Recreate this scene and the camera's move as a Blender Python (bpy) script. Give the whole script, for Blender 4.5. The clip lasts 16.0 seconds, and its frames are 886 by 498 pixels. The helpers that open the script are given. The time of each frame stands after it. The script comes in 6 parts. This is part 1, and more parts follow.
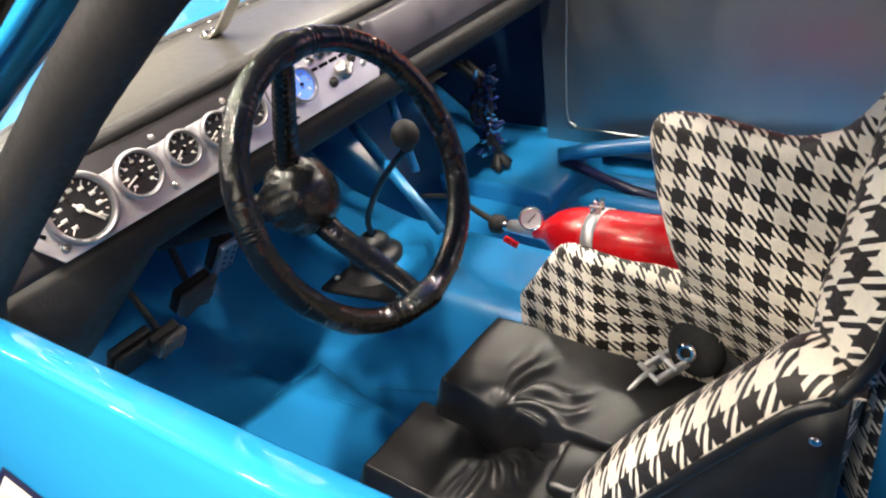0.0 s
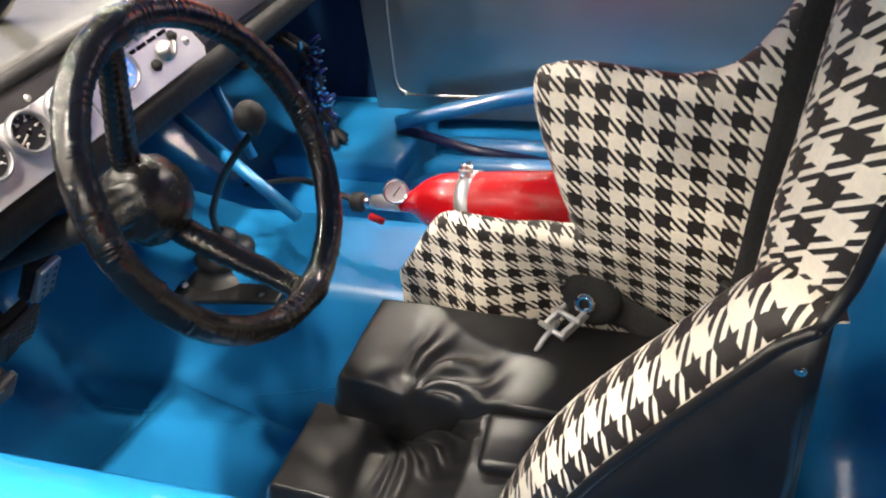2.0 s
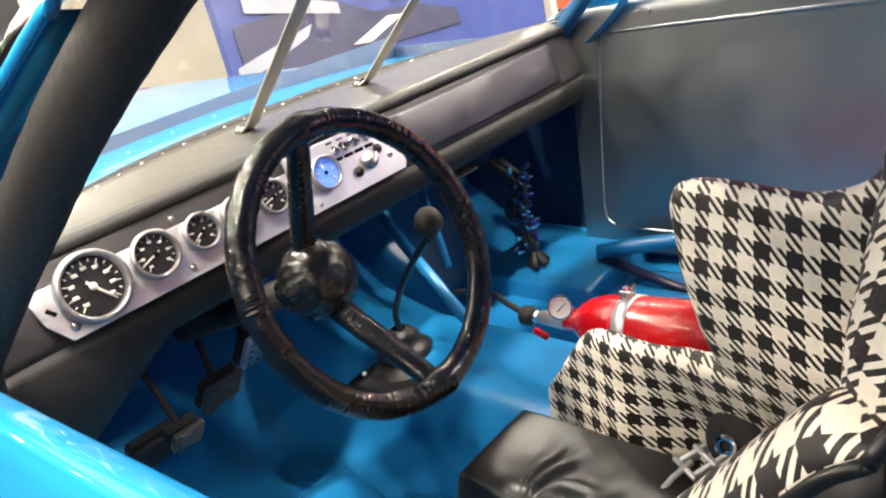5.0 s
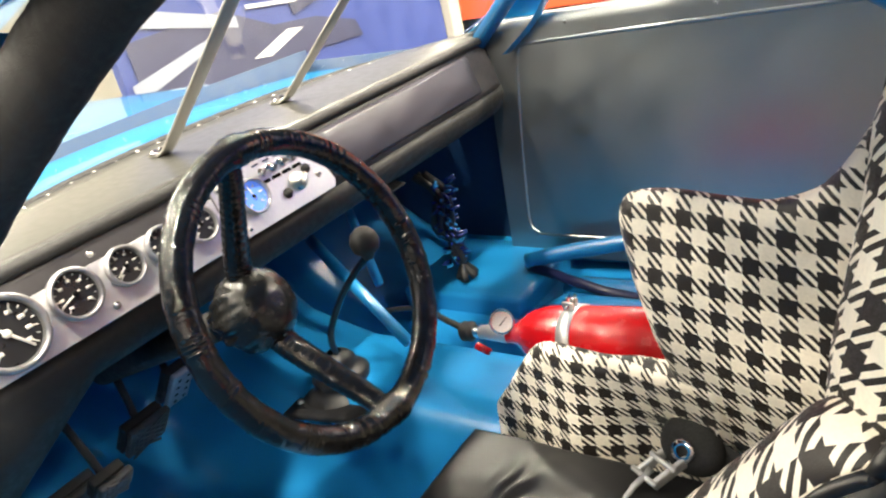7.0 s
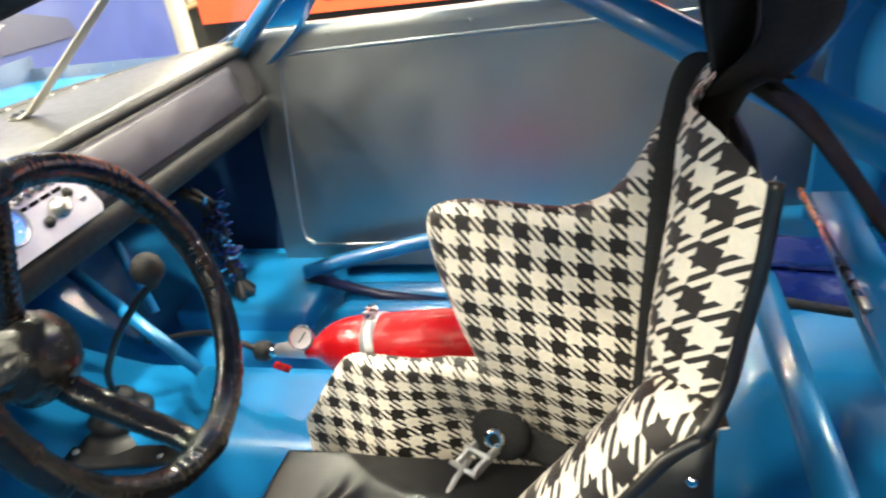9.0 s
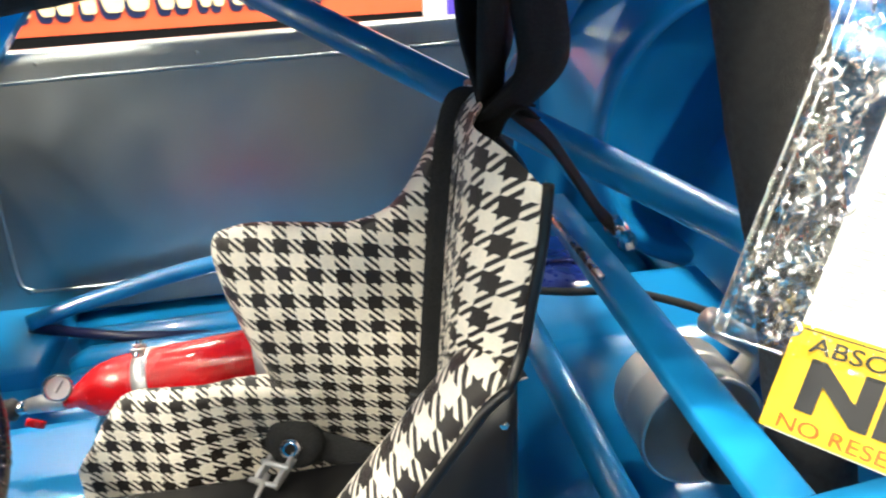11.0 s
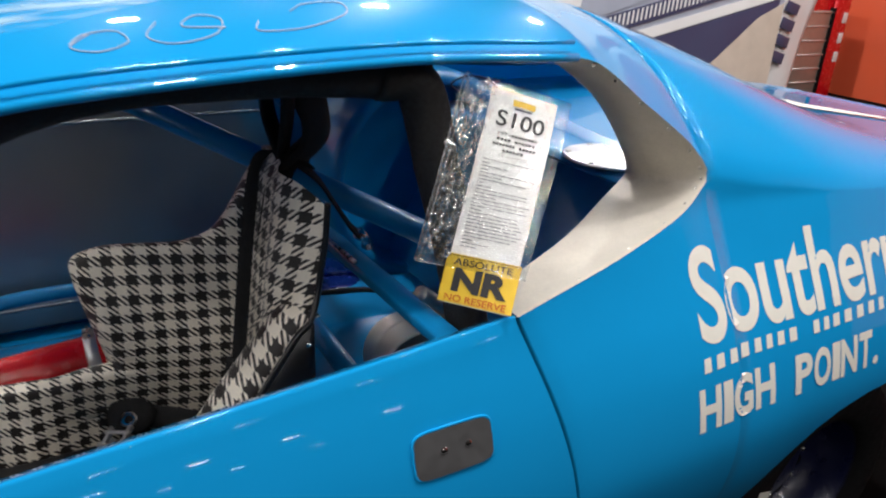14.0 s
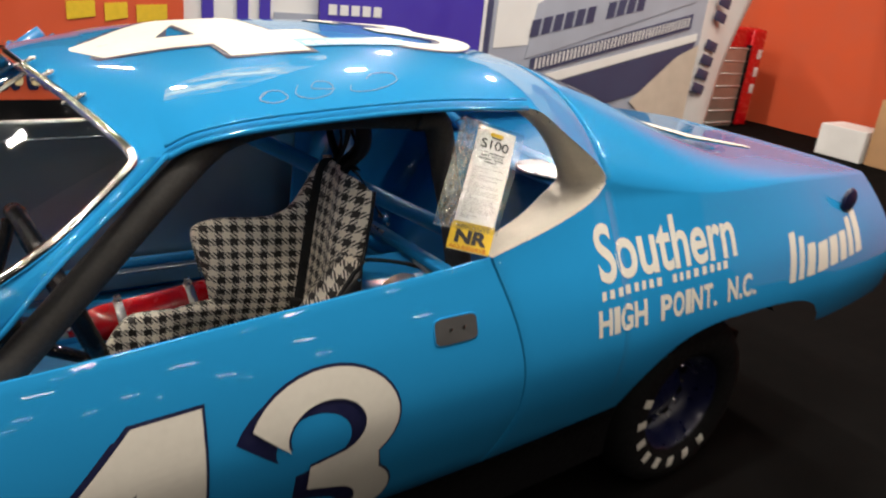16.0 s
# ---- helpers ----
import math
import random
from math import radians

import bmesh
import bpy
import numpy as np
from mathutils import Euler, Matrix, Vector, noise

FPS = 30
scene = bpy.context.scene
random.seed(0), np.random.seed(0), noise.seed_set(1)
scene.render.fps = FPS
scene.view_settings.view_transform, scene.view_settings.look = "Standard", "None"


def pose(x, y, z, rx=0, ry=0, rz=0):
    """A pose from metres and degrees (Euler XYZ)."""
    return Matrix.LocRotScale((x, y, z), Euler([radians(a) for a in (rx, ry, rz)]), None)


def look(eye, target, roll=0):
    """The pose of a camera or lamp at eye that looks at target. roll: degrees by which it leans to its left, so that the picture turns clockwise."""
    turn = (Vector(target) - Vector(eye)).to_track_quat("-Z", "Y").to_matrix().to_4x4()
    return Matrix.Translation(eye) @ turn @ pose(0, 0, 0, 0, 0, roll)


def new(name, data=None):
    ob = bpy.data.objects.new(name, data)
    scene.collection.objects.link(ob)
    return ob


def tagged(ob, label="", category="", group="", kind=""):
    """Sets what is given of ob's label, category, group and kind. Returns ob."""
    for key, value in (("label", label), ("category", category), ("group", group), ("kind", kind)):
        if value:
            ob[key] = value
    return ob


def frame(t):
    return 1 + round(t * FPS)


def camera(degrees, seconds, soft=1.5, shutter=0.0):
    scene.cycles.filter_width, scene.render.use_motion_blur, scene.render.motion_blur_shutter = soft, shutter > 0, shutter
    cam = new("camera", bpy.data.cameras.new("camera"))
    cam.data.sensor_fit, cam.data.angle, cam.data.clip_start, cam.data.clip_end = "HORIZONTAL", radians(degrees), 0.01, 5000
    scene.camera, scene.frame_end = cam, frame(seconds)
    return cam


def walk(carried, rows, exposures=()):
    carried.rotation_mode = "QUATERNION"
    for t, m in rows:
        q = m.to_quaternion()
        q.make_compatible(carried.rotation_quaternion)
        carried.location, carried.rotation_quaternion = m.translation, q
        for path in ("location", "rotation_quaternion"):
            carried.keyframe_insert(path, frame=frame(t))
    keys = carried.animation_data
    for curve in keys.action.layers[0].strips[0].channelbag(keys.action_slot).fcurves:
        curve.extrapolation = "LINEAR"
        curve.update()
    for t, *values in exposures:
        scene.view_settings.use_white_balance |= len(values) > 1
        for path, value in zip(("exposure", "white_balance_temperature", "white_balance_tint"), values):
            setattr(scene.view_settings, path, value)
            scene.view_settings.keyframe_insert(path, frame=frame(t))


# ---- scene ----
cam = camera(61.8, 16.0, soft=2.1, shutter=0.5)
# seconds, eye, aim, roll
PATH = [
    (0, (0.798, -0.086, 1.322), (0.2200, 0.5268, 0.7834), -12.04),
    (0.5, (0.803, -0.086, 1.323), (0.2410, 0.5289, 0.7699), -12.83),
    (1, (0.756, -0.092, 1.328), (0.2455, 0.5567, 0.7625), -10.55),
    (1.5, (0.690, -0.091, 1.322), (0.3029, 0.6096, 0.7222), -8.63),
    (2, (0.671, -0.086, 1.304), (0.3216, 0.6277, 0.6962), -10.48),
    (2.5, (0.713, -0.063, 1.261), (0.2042, 0.5940, 0.7041), -15.54),
    (3, (0.779, -0.047, 1.244), (0.1395, 0.5553, 0.7658), -17.47),
    (3.5, (0.807, -0.047, 1.241), (0.1378, 0.5534, 0.8034), -15.73),
    (4, (0.826, -0.045, 1.233), (0.1557, 0.5613, 0.8049), -14.19),
    (4.2, (0.833, -0.043, 1.238), (0.1618, 0.5762, 0.8302), -13.76),
    (6.3, (0.798, -0.067, 1.251), (0.1468, 0.5942, 0.8793), -13.66),
    (6.5, (0.789, -0.065, 1.255), (0.1647, 0.6172, 0.8747), -13.85),
    (7, (0.771, -0.057, 1.257), (0.2022, 0.6634, 0.8600), -13.34),
    (7.5, (0.743, -0.060, 1.260), (0.2467, 0.6978, 0.8372), -11.10),
    (8, (0.717, -0.051, 1.260), (0.3210, 0.7566, 0.8222), -10.02),
    (8.5, (0.709, -0.065, 1.271), (0.3650, 0.7588, 0.8211), -9.28),
    (9, (0.699, -0.092, 1.291), (0.4416, 0.7609, 0.8372), -8.59),
    (9.5, (0.683, -0.139, 1.320), (0.5487, 0.7429, 0.8680), -5.94),
    (9.7, (0.675, -0.161, 1.331), (0.5635, 0.7254, 0.8817), -5.68),
    (11.8, (0.572, -0.208, 1.324), (0.8410, 0.6460, 0.8791), 0.96),
    (12, (0.568, -0.255, 1.336), (0.8515, 0.5989, 0.8987), 1.64),
    (12.5, (0.549, -0.356, 1.362), (0.8557, 0.4945, 0.9342), 1.89),
    (13, (0.513, -0.432, 1.379), (0.8239, 0.4147, 0.9471), 2.92),
    (13.5, (0.469, -0.518, 1.418), (0.8616, 0.3048, 1.0063), 3.00),
    (14, (0.370, -0.622, 1.464), (0.8645, 0.1594, 1.0834), 3.85),
    (14.5, (0.291, -0.741, 1.508), (0.7849, 0.0524, 1.1517), 3.06),
    (15, (0.212, -0.923, 1.566), (0.6987, -0.1301, 1.1998), 3.95),
    (15.5, (0.080, -1.036, 1.604), (0.5903, -0.2505, 1.2547), 5.25),
    (16, (-0.107, -1.130, 1.624), (0.4528, -0.3826, 1.2672), 6.36),
]
EXPOSURES = [(0, 0.45, 6800, 10), (2.5, 0.5, 6800, 10), (4.2, 0.5, 6800, 10), (6.3, 0.65, 6900, 5), (8.5, 0.86, 6900, 2), (9.7, 0.98, 6850, -1), (11.8, 0.1, 6150, 6), (12.5, -0.75, 5800, 10), (13, -1.1, 5850, 10), (14, -1.3, 5950, 10), (15, -1.42, 6350, 10), (16, -1.42, 6750, 10)]
walk(cam, [(t, look(eye, target, roll)) for t, eye, target, roll in PATH], EXPOSURES)

# ---- world and light: an exhibition hall with rows of ceiling lamps ----
world = bpy.data.worlds.new("hall_world")
scene.world = world
world.use_nodes = True
world.node_tree.nodes["Background"].inputs[0].default_value = (0.75, 0.85, 1.0, 1)
world.node_tree.nodes["Background"].inputs[1].default_value = 0.06


def hall_lamp(x, y, z, w, d, power, colour=(1.0, 0.91, 0.80)):
    data = bpy.data.lights.new("hall_lamp", "AREA")
    data.shape, data.size, data.size_y = "RECTANGLE", w, d
    data.energy, data.color = power, colour
    ob = new("hall_lamp", data)
    ob.matrix_world = pose(x, y, z)
    return ob


ROWS = ((-9.0, 14), (-7.0, 20), (-5.0, 46), (-3.4, 56), (-1.8, 30), (-1.0, 85), (-0.3, 200), (1.5, 70), (5.0, 140), (9.0, 150))
for lx in (-6.6, -4.2, -1.6, 1.0, 3.6, 6.2):
    for ly, power in ROWS:
        hall_lamp(lx, ly, 5.2, 0.26, 0.14, power * (3.0 if lx > 3 and ly > 0 else 0.6 if lx < -1 and -2 < ly < 2 else 1.0))
for lx in (-9.5, -12.0, -15.0):
    for ly in (-1.5, 1.5, 4.5):
        hall_lamp(lx, ly, 5.2, 0.5, 0.3, 150)
for lx in (-9.0, -6.5, -4.0, -1.5, 1.0, 3.5, 6.0, 9.0):
    for ly in (-13.0, -19.0, -27.0):
        hall_lamp(lx, ly, 4.2, 0.5, 0.25, 30)

# ---- materials ----
def material(name, colour, rough=0.5, metal=0.0, grain=40.0, vary=0.12, bump=0.0, bump_scale=200.0, coat=0.0, spec=0.5, rough_vary=0.1):
    """A principled surface with colour and gloss varied at two scales and a fine relief."""
    m = bpy.data.materials.new(name)
    m.use_nodes = True
    nt = m.node_tree
    n, l = nt.nodes, nt.links
    b = n["Principled BSDF"]
    tc = n.new("ShaderNodeTexCoord")
    big = n.new("ShaderNodeTexNoise")
    big.inputs["Scale"].default_value = grain * 0.12
    big.inputs["Detail"].default_value = 4
    fine = n.new("ShaderNodeTexNoise")
    fine.inputs["Scale"].default_value = grain
    fine.inputs["Detail"].default_value = 6
    for t in (big, fine):
        l.new(tc.outputs["Object"], t.inputs["Vector"])
    mixf = n.new("ShaderNodeMath")
    mixf.operation = "ADD"
    l.new(big.outputs["Fac"], mixf.inputs[0])
    l.new(fine.outputs["Fac"], mixf.inputs[1])
    ramp = n.new("ShaderNodeMapRange")
    ramp.inputs["From Min"].default_value, ramp.inputs["From Max"].default_value = 0.6, 1.4
    ramp.inputs["To Min"].default_value, ramp.inputs["To Max"].default_value = 1 - vary, 1 + vary
    l.new(mixf.outputs[0], ramp.inputs["Value"])
    mul = n.new("ShaderNodeVectorMath")
    mul.operation = "SCALE"
    mul.inputs[0].default_value = colour
    l.new(ramp.outputs["Result"], mul.inputs["Scale"])
    l.new(mul.outputs["Vector"], b.inputs["Base Color"])
    rr = n.new("ShaderNodeMapRange")
    rr.inputs["From Min"].default_value, rr.inputs["From Max"].default_value = 0.35, 0.65
    rr.inputs["To Min"].default_value, rr.inputs["To Max"].default_value = max(rough - rough_vary, 0.02), min(rough + rough_vary, 1)
    l.new(fine.outputs["Fac"], rr.inputs["Value"])
    l.new(rr.outputs["Result"], b.inputs["Roughness"])
    b.inputs["Metallic"].default_value = metal
    b.inputs["Specular IOR Level"].default_value = spec
    b.inputs["Coat Weight"].default_value = coat
    b.inputs["Coat Roughness"].default_value = 0.022
    if bump:
        bt = n.new("ShaderNodeTexNoise")
        bt.inputs["Scale"].default_value = bump_scale
        bt.inputs["Detail"].default_value = 5
        l.new(tc.outputs["Object"], bt.inputs["Vector"])
        bp = n.new("ShaderNodeBump")
        bp.inputs["Strength"].default_value = bump
        bp.inputs["Distance"].default_value = 0.002
        l.new(bt.outputs["Fac"], bp.inputs["Height"])
        l.new(bp.outputs["Normal"], b.inputs["Normal"])
    return m


def houndstooth(name, period):
    """Woven check: black and cream squares joined by diagonal teeth, in the cloth's own u and v (metres)."""
    m = material(name, (0.90, 0.83, 0.71), 0.42, grain=300, vary=0.1, bump=0.35, bump_scale=900)
    nt = m.node_tree
    n, l = nt.nodes, nt.links
    b = n["Principled BSDF"]
    uv = n.new("ShaderNodeUVMap")
    sep = n.new("ShaderNodeSeparateXYZ")
    sc = n.new("ShaderNodeVectorMath")
    sc.operation = "SCALE"
    sc.inputs["Scale"].default_value = 1 / period
    wob = n.new("ShaderNodeTexNoise")
    wob.inputs["Scale"].default_value = 9
    tcn = n.new("ShaderNodeTexCoord")
    l.new(tcn.outputs["Object"], wob.inputs["Vector"])
    wsc = n.new("ShaderNodeVectorMath")
    wsc.operation = "SCALE"
    wsc.inputs["Scale"].default_value = 0.3
    l.new(wob.outputs["Color"], wsc.inputs[0])
    add = n.new("ShaderNodeVectorMath")
    l.new(uv.outputs["UV"], sc.inputs[0])
    l.new(sc.outputs["Vector"], add.inputs[0])
    l.new(wsc.outputs["Vector"], add.inputs[1])
    l.new(add.outputs["Vector"], sep.inputs[0])

    def math_node(op, a, c):
        k = n.new("ShaderNodeMath")
        k.operation = op
        for slot, v in enumerate((a, c)):
            if v is None:
                continue
            if isinstance(v, (int, float)):
                k.inputs[slot].default_value = v
            else:
                l.new(v, k.inputs[slot])
        return k.outputs[0]

    fu, fv = math_node("FRACT", sep.outputs["X"], None), math_node("FRACT", sep.outputs["Y"], None)
    a, c = math_node("LESS_THAN", fu, 0.5), math_node("LESS_THAN", fv, 0.5)
    diag = math_node("FRACT", math_node("MULTIPLY", math_node("ADD", sep.outputs["X"], sep.outputs["Y"]), 3.0), None)
    teeth = math_node("LESS_THAN", diag, 0.5)
    dark = math_node("ADD", c, math_node("MULTIPLY", teeth, math_node("SUBTRACT", a, c)))
    mix = n.new("ShaderNodeMix")
    mix.data_type = "RGBA"
    l.new(dark, mix.inputs["Factor"])
    old = b.inputs["Base Color"].links[0].from_socket
    l.new(old, mix.inputs["A"])
    mix.inputs["B"].default_value = (0.022, 0.018, 0.016, 1)
    l.new(mix.outputs["Result"], b.inputs["Base Color"])
    return m


BLUE = (0.013, 0.24, 0.545)
M_PAINT = material("blue_paint", BLUE, 0.32, grain=12, vary=0.02, coat=1.0, rough_vary=0.01, spec=0.02)
M_INNER = material("blue_inner_paint", (0.009, 0.18, 0.43), 0.3, grain=14, vary=0.07, coat=0.6, bump=0.015, bump_scale=60, rough_vary=0.02)
# inner blue darkened: the footwells' deep shade is put into this colour
M_FOOT = material("shaded_footwell_blue", (0.003, 0.03, 0.09), 0.6, grain=18, vary=0.15)
M_DARKBLUE = material("dark_blue_tank", (0.005, 0.014, 0.13), 0.25, grain=18, coat=0.5)
M_CLOTH = houndstooth("houndstooth_cloth", 0.0355)
M_LEATHER = material("black_leather", (0.010, 0.010, 0.011), 0.3, grain=60, vary=0.15, bump=0.05, bump_scale=420, rough_vary=0.02)
M_HUB = material("polished_black_leather", (0.010, 0.010, 0.010), 0.24, grain=60, vary=0.1, bump=0.25, bump_scale=90, rough_vary=0.05)
M_RUBBER = material("black_rubber", (0.012, 0.012, 0.013), 0.6, grain=80, vary=0.3, bump=0.3, bump_scale=250)
M_BOOT = material("soft_black_boot", (0.006, 0.006, 0.007), 0.5, grain=50, vary=0.3, bump=0.4, bump_scale=70)
M_FOAM = material("bar_padding", (0.010, 0.0095, 0.010), 0.7, grain=160, vary=0.35, bump=0.5, bump_scale=1100)
M_WRAP = material("taped_rim", (0.006, 0.006, 0.007), 0.13, grain=90, vary=0.3, bump=0.45, bump_scale=170, rough_vary=0.04, coat=0.2)
M_VINYL = material("dark_grey_vinyl", (0.028, 0.026, 0.03), 0.5, grain=60, vary=0.15, bump=0.25, bump_scale=500)
M_SHEEN = material("satin_grey_vinyl", (0.062, 0.058, 0.074), 0.38, grain=50, vary=0.12, bump=0.12, bump_scale=420)
M_DASHTOP = material("grey_dash_top", (0.050, 0.050, 0.047), 0.33, grain=60, vary=0.08, bump=0.05, bump_scale=500, rough_vary=0.03, spec=0.7)
M_ALU = material("brushed_aluminium", (0.72, 0.72, 0.74), 0.42, 0.85, grain=150, vary=0.08)
M_BRUSHED = material("brushed_stainless", (0.78, 0.75, 0.70), 0.42, 1.0, grain=30, vary=0.05, rough_vary=0.02)
M_CHROME = material("chrome", (0.85, 0.85, 0.86), 0.1, 1.0, grain=40, vary=0.04, rough_vary=0.05)
M_STEEL = material("stainless_steel", (0.62, 0.6, 0.57), 0.3, 1.0, grain=60, vary=0.12)
M_GALV = material("bare_steel_strap", (0.48, 0.47, 0.42), 0.5, 0.7, grain=90, vary=0.12)
M_RED = material("red_enamel", (0.55, 0.006, 0.012), 0.22, grain=25, vary=0.06, coat=0.6)
M_PANEL = material("grey_door_sheet", (0.36, 0.385, 0.39), 0.34, 1.0, grain=9, vary=0.05, rough_vary=0.03)
M_SILVER = material("silver_trim_paint", (0.62, 0.58, 0.51), 0.5, 0.3, grain=160, vary=0.12, bump=0.5, bump_scale=420)
M_WHITE = material("white_lettering", (0.64, 0.62, 0.57), 0.45, grain=60, vary=0.05)
M_NAVY = material("navy_outline", (0.01, 0.012, 0.05), 0.4, grain=60)
M_BLACK = material("flat_black", (0.004, 0.004, 0.005), 0.8, grain=60, spec=0.1)
M_WEB = material("black_webbing", (0.012, 0.012, 0.013), 0.85, grain=400, vary=0.3, bump=0.5, bump_scale=700)
M_CARPET = material("charcoal_carpet", (0.0028, 0.0027, 0.0028), 0.95, grain=8, vary=0.45, bump=0.8, bump_scale=300, spec=0.04)
M_ORANGE = material("rust_orange_wall", (0.5, 0.07, 0.02), 0.8, grain=3, vary=0.1)
M_YELLOW = material("yellow_print", (0.75, 0.5, 0.03), 0.4, grain=40)
M_CREAMPRINT = material("cream_yellow_print", (0.78, 0.62, 0.36), 0.4, grain=30)
M_CREAM = material("cream_wall", (0.62, 0.56, 0.45), 0.8, grain=4)
M_SIGNRED = material("red_orange_print", (0.62, 0.09, 0.03), 0.5, grain=5, vary=0.08)
M_SIGNBLUE = material("purple_blue_print", (0.06, 0.035, 0.38), 0.5, grain=5, vary=0.06)
M_WALLBLUE = material("blue_display_wall", (0.045, 0.075, 0.30), 0.55, grain=5, vary=0.1)
M_PRINTGREY = material("silver_blue_print", (0.35, 0.38, 0.47), 0.5, grain=5, vary=0.12)
M_PRINTDARK = material("slate_print", (0.05, 0.055, 0.12), 0.5, grain=6, vary=0.15)
M_PRINTWHITE = material("white_print", (0.75, 0.75, 0.76), 0.5, grain=6, vary=0.05)
M_BEIGE = material("beige_print", (0.55, 0.47, 0.4), 0.6, grain=12, vary=0.12)
M_TYRE = material("tyre_rubber", (0.006, 0.006, 0.007), 0.8, grain=60, vary=0.25, bump=0.2, spec=0.15)
M_RIM = material("dark_blue_rim", (0.003, 0.005, 0.035), 0.35, grain=30, bump=0.6, bump_scale=90, coat=0.25)
M_CARD = material("printed_card", (0.78, 0.78, 0.76), 0.4, grain=40, vary=0.03, coat=0.5)
M_INK = material("printing_ink", (0.02, 0.02, 0.022), 0.5, grain=60)
M_GREYINK = material("faded_ink", (0.3, 0.3, 0.31), 0.5, grain=60)
M_SKYBLUE = material("pale_blue_sticker", (0.2, 0.5, 0.7), 0.4, grain=40)
M_CRATE = material("brown_board", (0.42, 0.24, 0.12), 0.8, grain=8, vary=0.15)
M_HANDLE = material("dark_grey_plate", (0.10, 0.10, 0.105), 0.45, 0.5, grain=80, vary=0.1)


def glass(name, tint, rough=0.02, base=0.05, bump=0.0, bump_scale=20.0):
    """Thin clear sheet: lets light straight through and mirrors by its angle."""
    m = bpy.data.materials.new(name)
    m.use_nodes = True
    nt = m.node_tree
    nt.nodes.clear()
    out, mix = nt.nodes.new("ShaderNodeOutputMaterial"), nt.nodes.new("ShaderNodeMixShader")
    clear, gloss, fres = nt.nodes.new("ShaderNodeBsdfTransparent"), nt.nodes.new("ShaderNodeBsdfGlossy"), nt.nodes.new("ShaderNodeLayerWeight")
    power, span = nt.nodes.new("ShaderNodeMath"), nt.nodes.new("ShaderNodeMapRange")
    power.operation = "POWER"
    power.inputs[1].default_value = 4.0
    span.inputs["To Min"].default_value, span.inputs["To Max"].default_value = base, 1.0
    clear.inputs[0].default_value = (*tint, 1)
    gloss.inputs["Roughness"].default_value = rough
    nt.links.new(fres.outputs["Facing"], power.inputs[0])
    nt.links.new(power.outputs[0], span.inputs["Value"])
    nt.links.new(span.outputs["Result"], mix.inputs[0])
    nt.links.new(clear.outputs[0], mix.inputs[1])
    nt.links.new(gloss.outputs[0], mix.inputs[2])
    nt.links.new(mix.outputs[0], out.inputs[0])
    if bump:
        tc, tex, bp = nt.nodes.new("ShaderNodeTexCoord"), nt.nodes.new("ShaderNodeTexNoise"), nt.nodes.new("ShaderNodeBump")
        tex.inputs["Scale"].default_value = bump_scale
        bp.inputs["Strength"].default_value, bp.inputs["Distance"].default_value = bump, 0.008
        nt.links.new(tc.outputs["Object"], tex.inputs["Vector"])
        nt.links.new(tex.outputs["Fac"], bp.inputs["Height"])
        nt.links.new(bp.outputs["Normal"], gloss.inputs["Normal"])
        nt.links.new(bp.outputs["Normal"], fres.inputs["Normal"])
    return m


M_GLASS = glass("window_glass", (0.9, 0.95, 0.95))
M_SLEEVE = glass("plastic_sleeve", (0.92, 0.95, 0.97), 0.05, 0.26, 1.0, 70)
M_CREASE = glass("folded_plastic", (0.9, 0.93, 0.95), 0.25, 0.55)

# dried polish: pale, patchy and see-through towards its edges
M_SMEAR = material("dried_polish", (0.42, 0.60, 0.68), 0.5, grain=60, vary=0.1)
nt = M_SMEAR.node_tree
tc, mp, tex, cut = nt.nodes.new("ShaderNodeTexCoord"), nt.nodes.new("ShaderNodeMapping"), nt.nodes.new("ShaderNodeTexNoise"), nt.nodes.new("ShaderNodeMapRange")
mp.inputs["Scale"].default_value = (9, 40, 9)
mp.inputs["Rotation"].default_value = (0, 0, -0.25)
tex.inputs["Scale"].default_value, tex.inputs["Detail"].default_value = 1.0, 5
cut.inputs["From Min"].default_value, cut.inputs["From Max"].default_value = 0.42, 0.75
cut.inputs["To Min"].default_value, cut.inputs["To Max"].default_value = 0.0, 0.75
nt.links.new(tc.outputs["Object"], mp.inputs["Vector"])
nt.links.new(mp.outputs["Vector"], tex.inputs["Vector"])
nt.links.new(tex.outputs["Fac"], cut.inputs["Value"])
nt.links.new(cut.outputs["Result"], nt.nodes["Principled BSDF"].inputs["Alpha"])

# ---- shaping tools ----
def link(name, bm, mat, parent=None, label="", smooth=True):
    me = bpy.data.meshes.new(name)
    bmesh.ops.recalc_face_normals(bm, faces=bm.faces[:])
    bm.to_mesh(me)
    bm.free()
    for p in me.polygons:
        p.use_smooth = smooth
    if mat:
        me.materials.append(mat)
    ob = new(name, me)
    if parent:
        ob.parent = parent
    if label:
        ob["label"] = label
    return ob


def part(name, bm, mat, parent, label="", smooth=True):
    return link(name, bm, mat, parent, label, smooth)


def empty(name, x=0, y=0, z=0, rx=0, ry=0, rz=0):
    ob = new(name)
    ob.empty_display_size = 0.05
    ob.matrix_world = pose(x, y, z, rx, ry, rz)
    return ob


def box(w, d, h, m=None, bevel=0.0, seg=2, bm=None):
    """A bevelled block about the origin of m."""
    own = bmesh.new()
    bmesh.ops.create_cube(own, size=1, matrix=Matrix.Diagonal((w, d, h, 1)))
    if bevel:
        bmesh.ops.bevel(own, geom=own.edges[:], offset=bevel, segments=seg, affect="EDGES", profile=0.5)
    if m is not None:
        own.transform(m)
    return merge(bm, own)


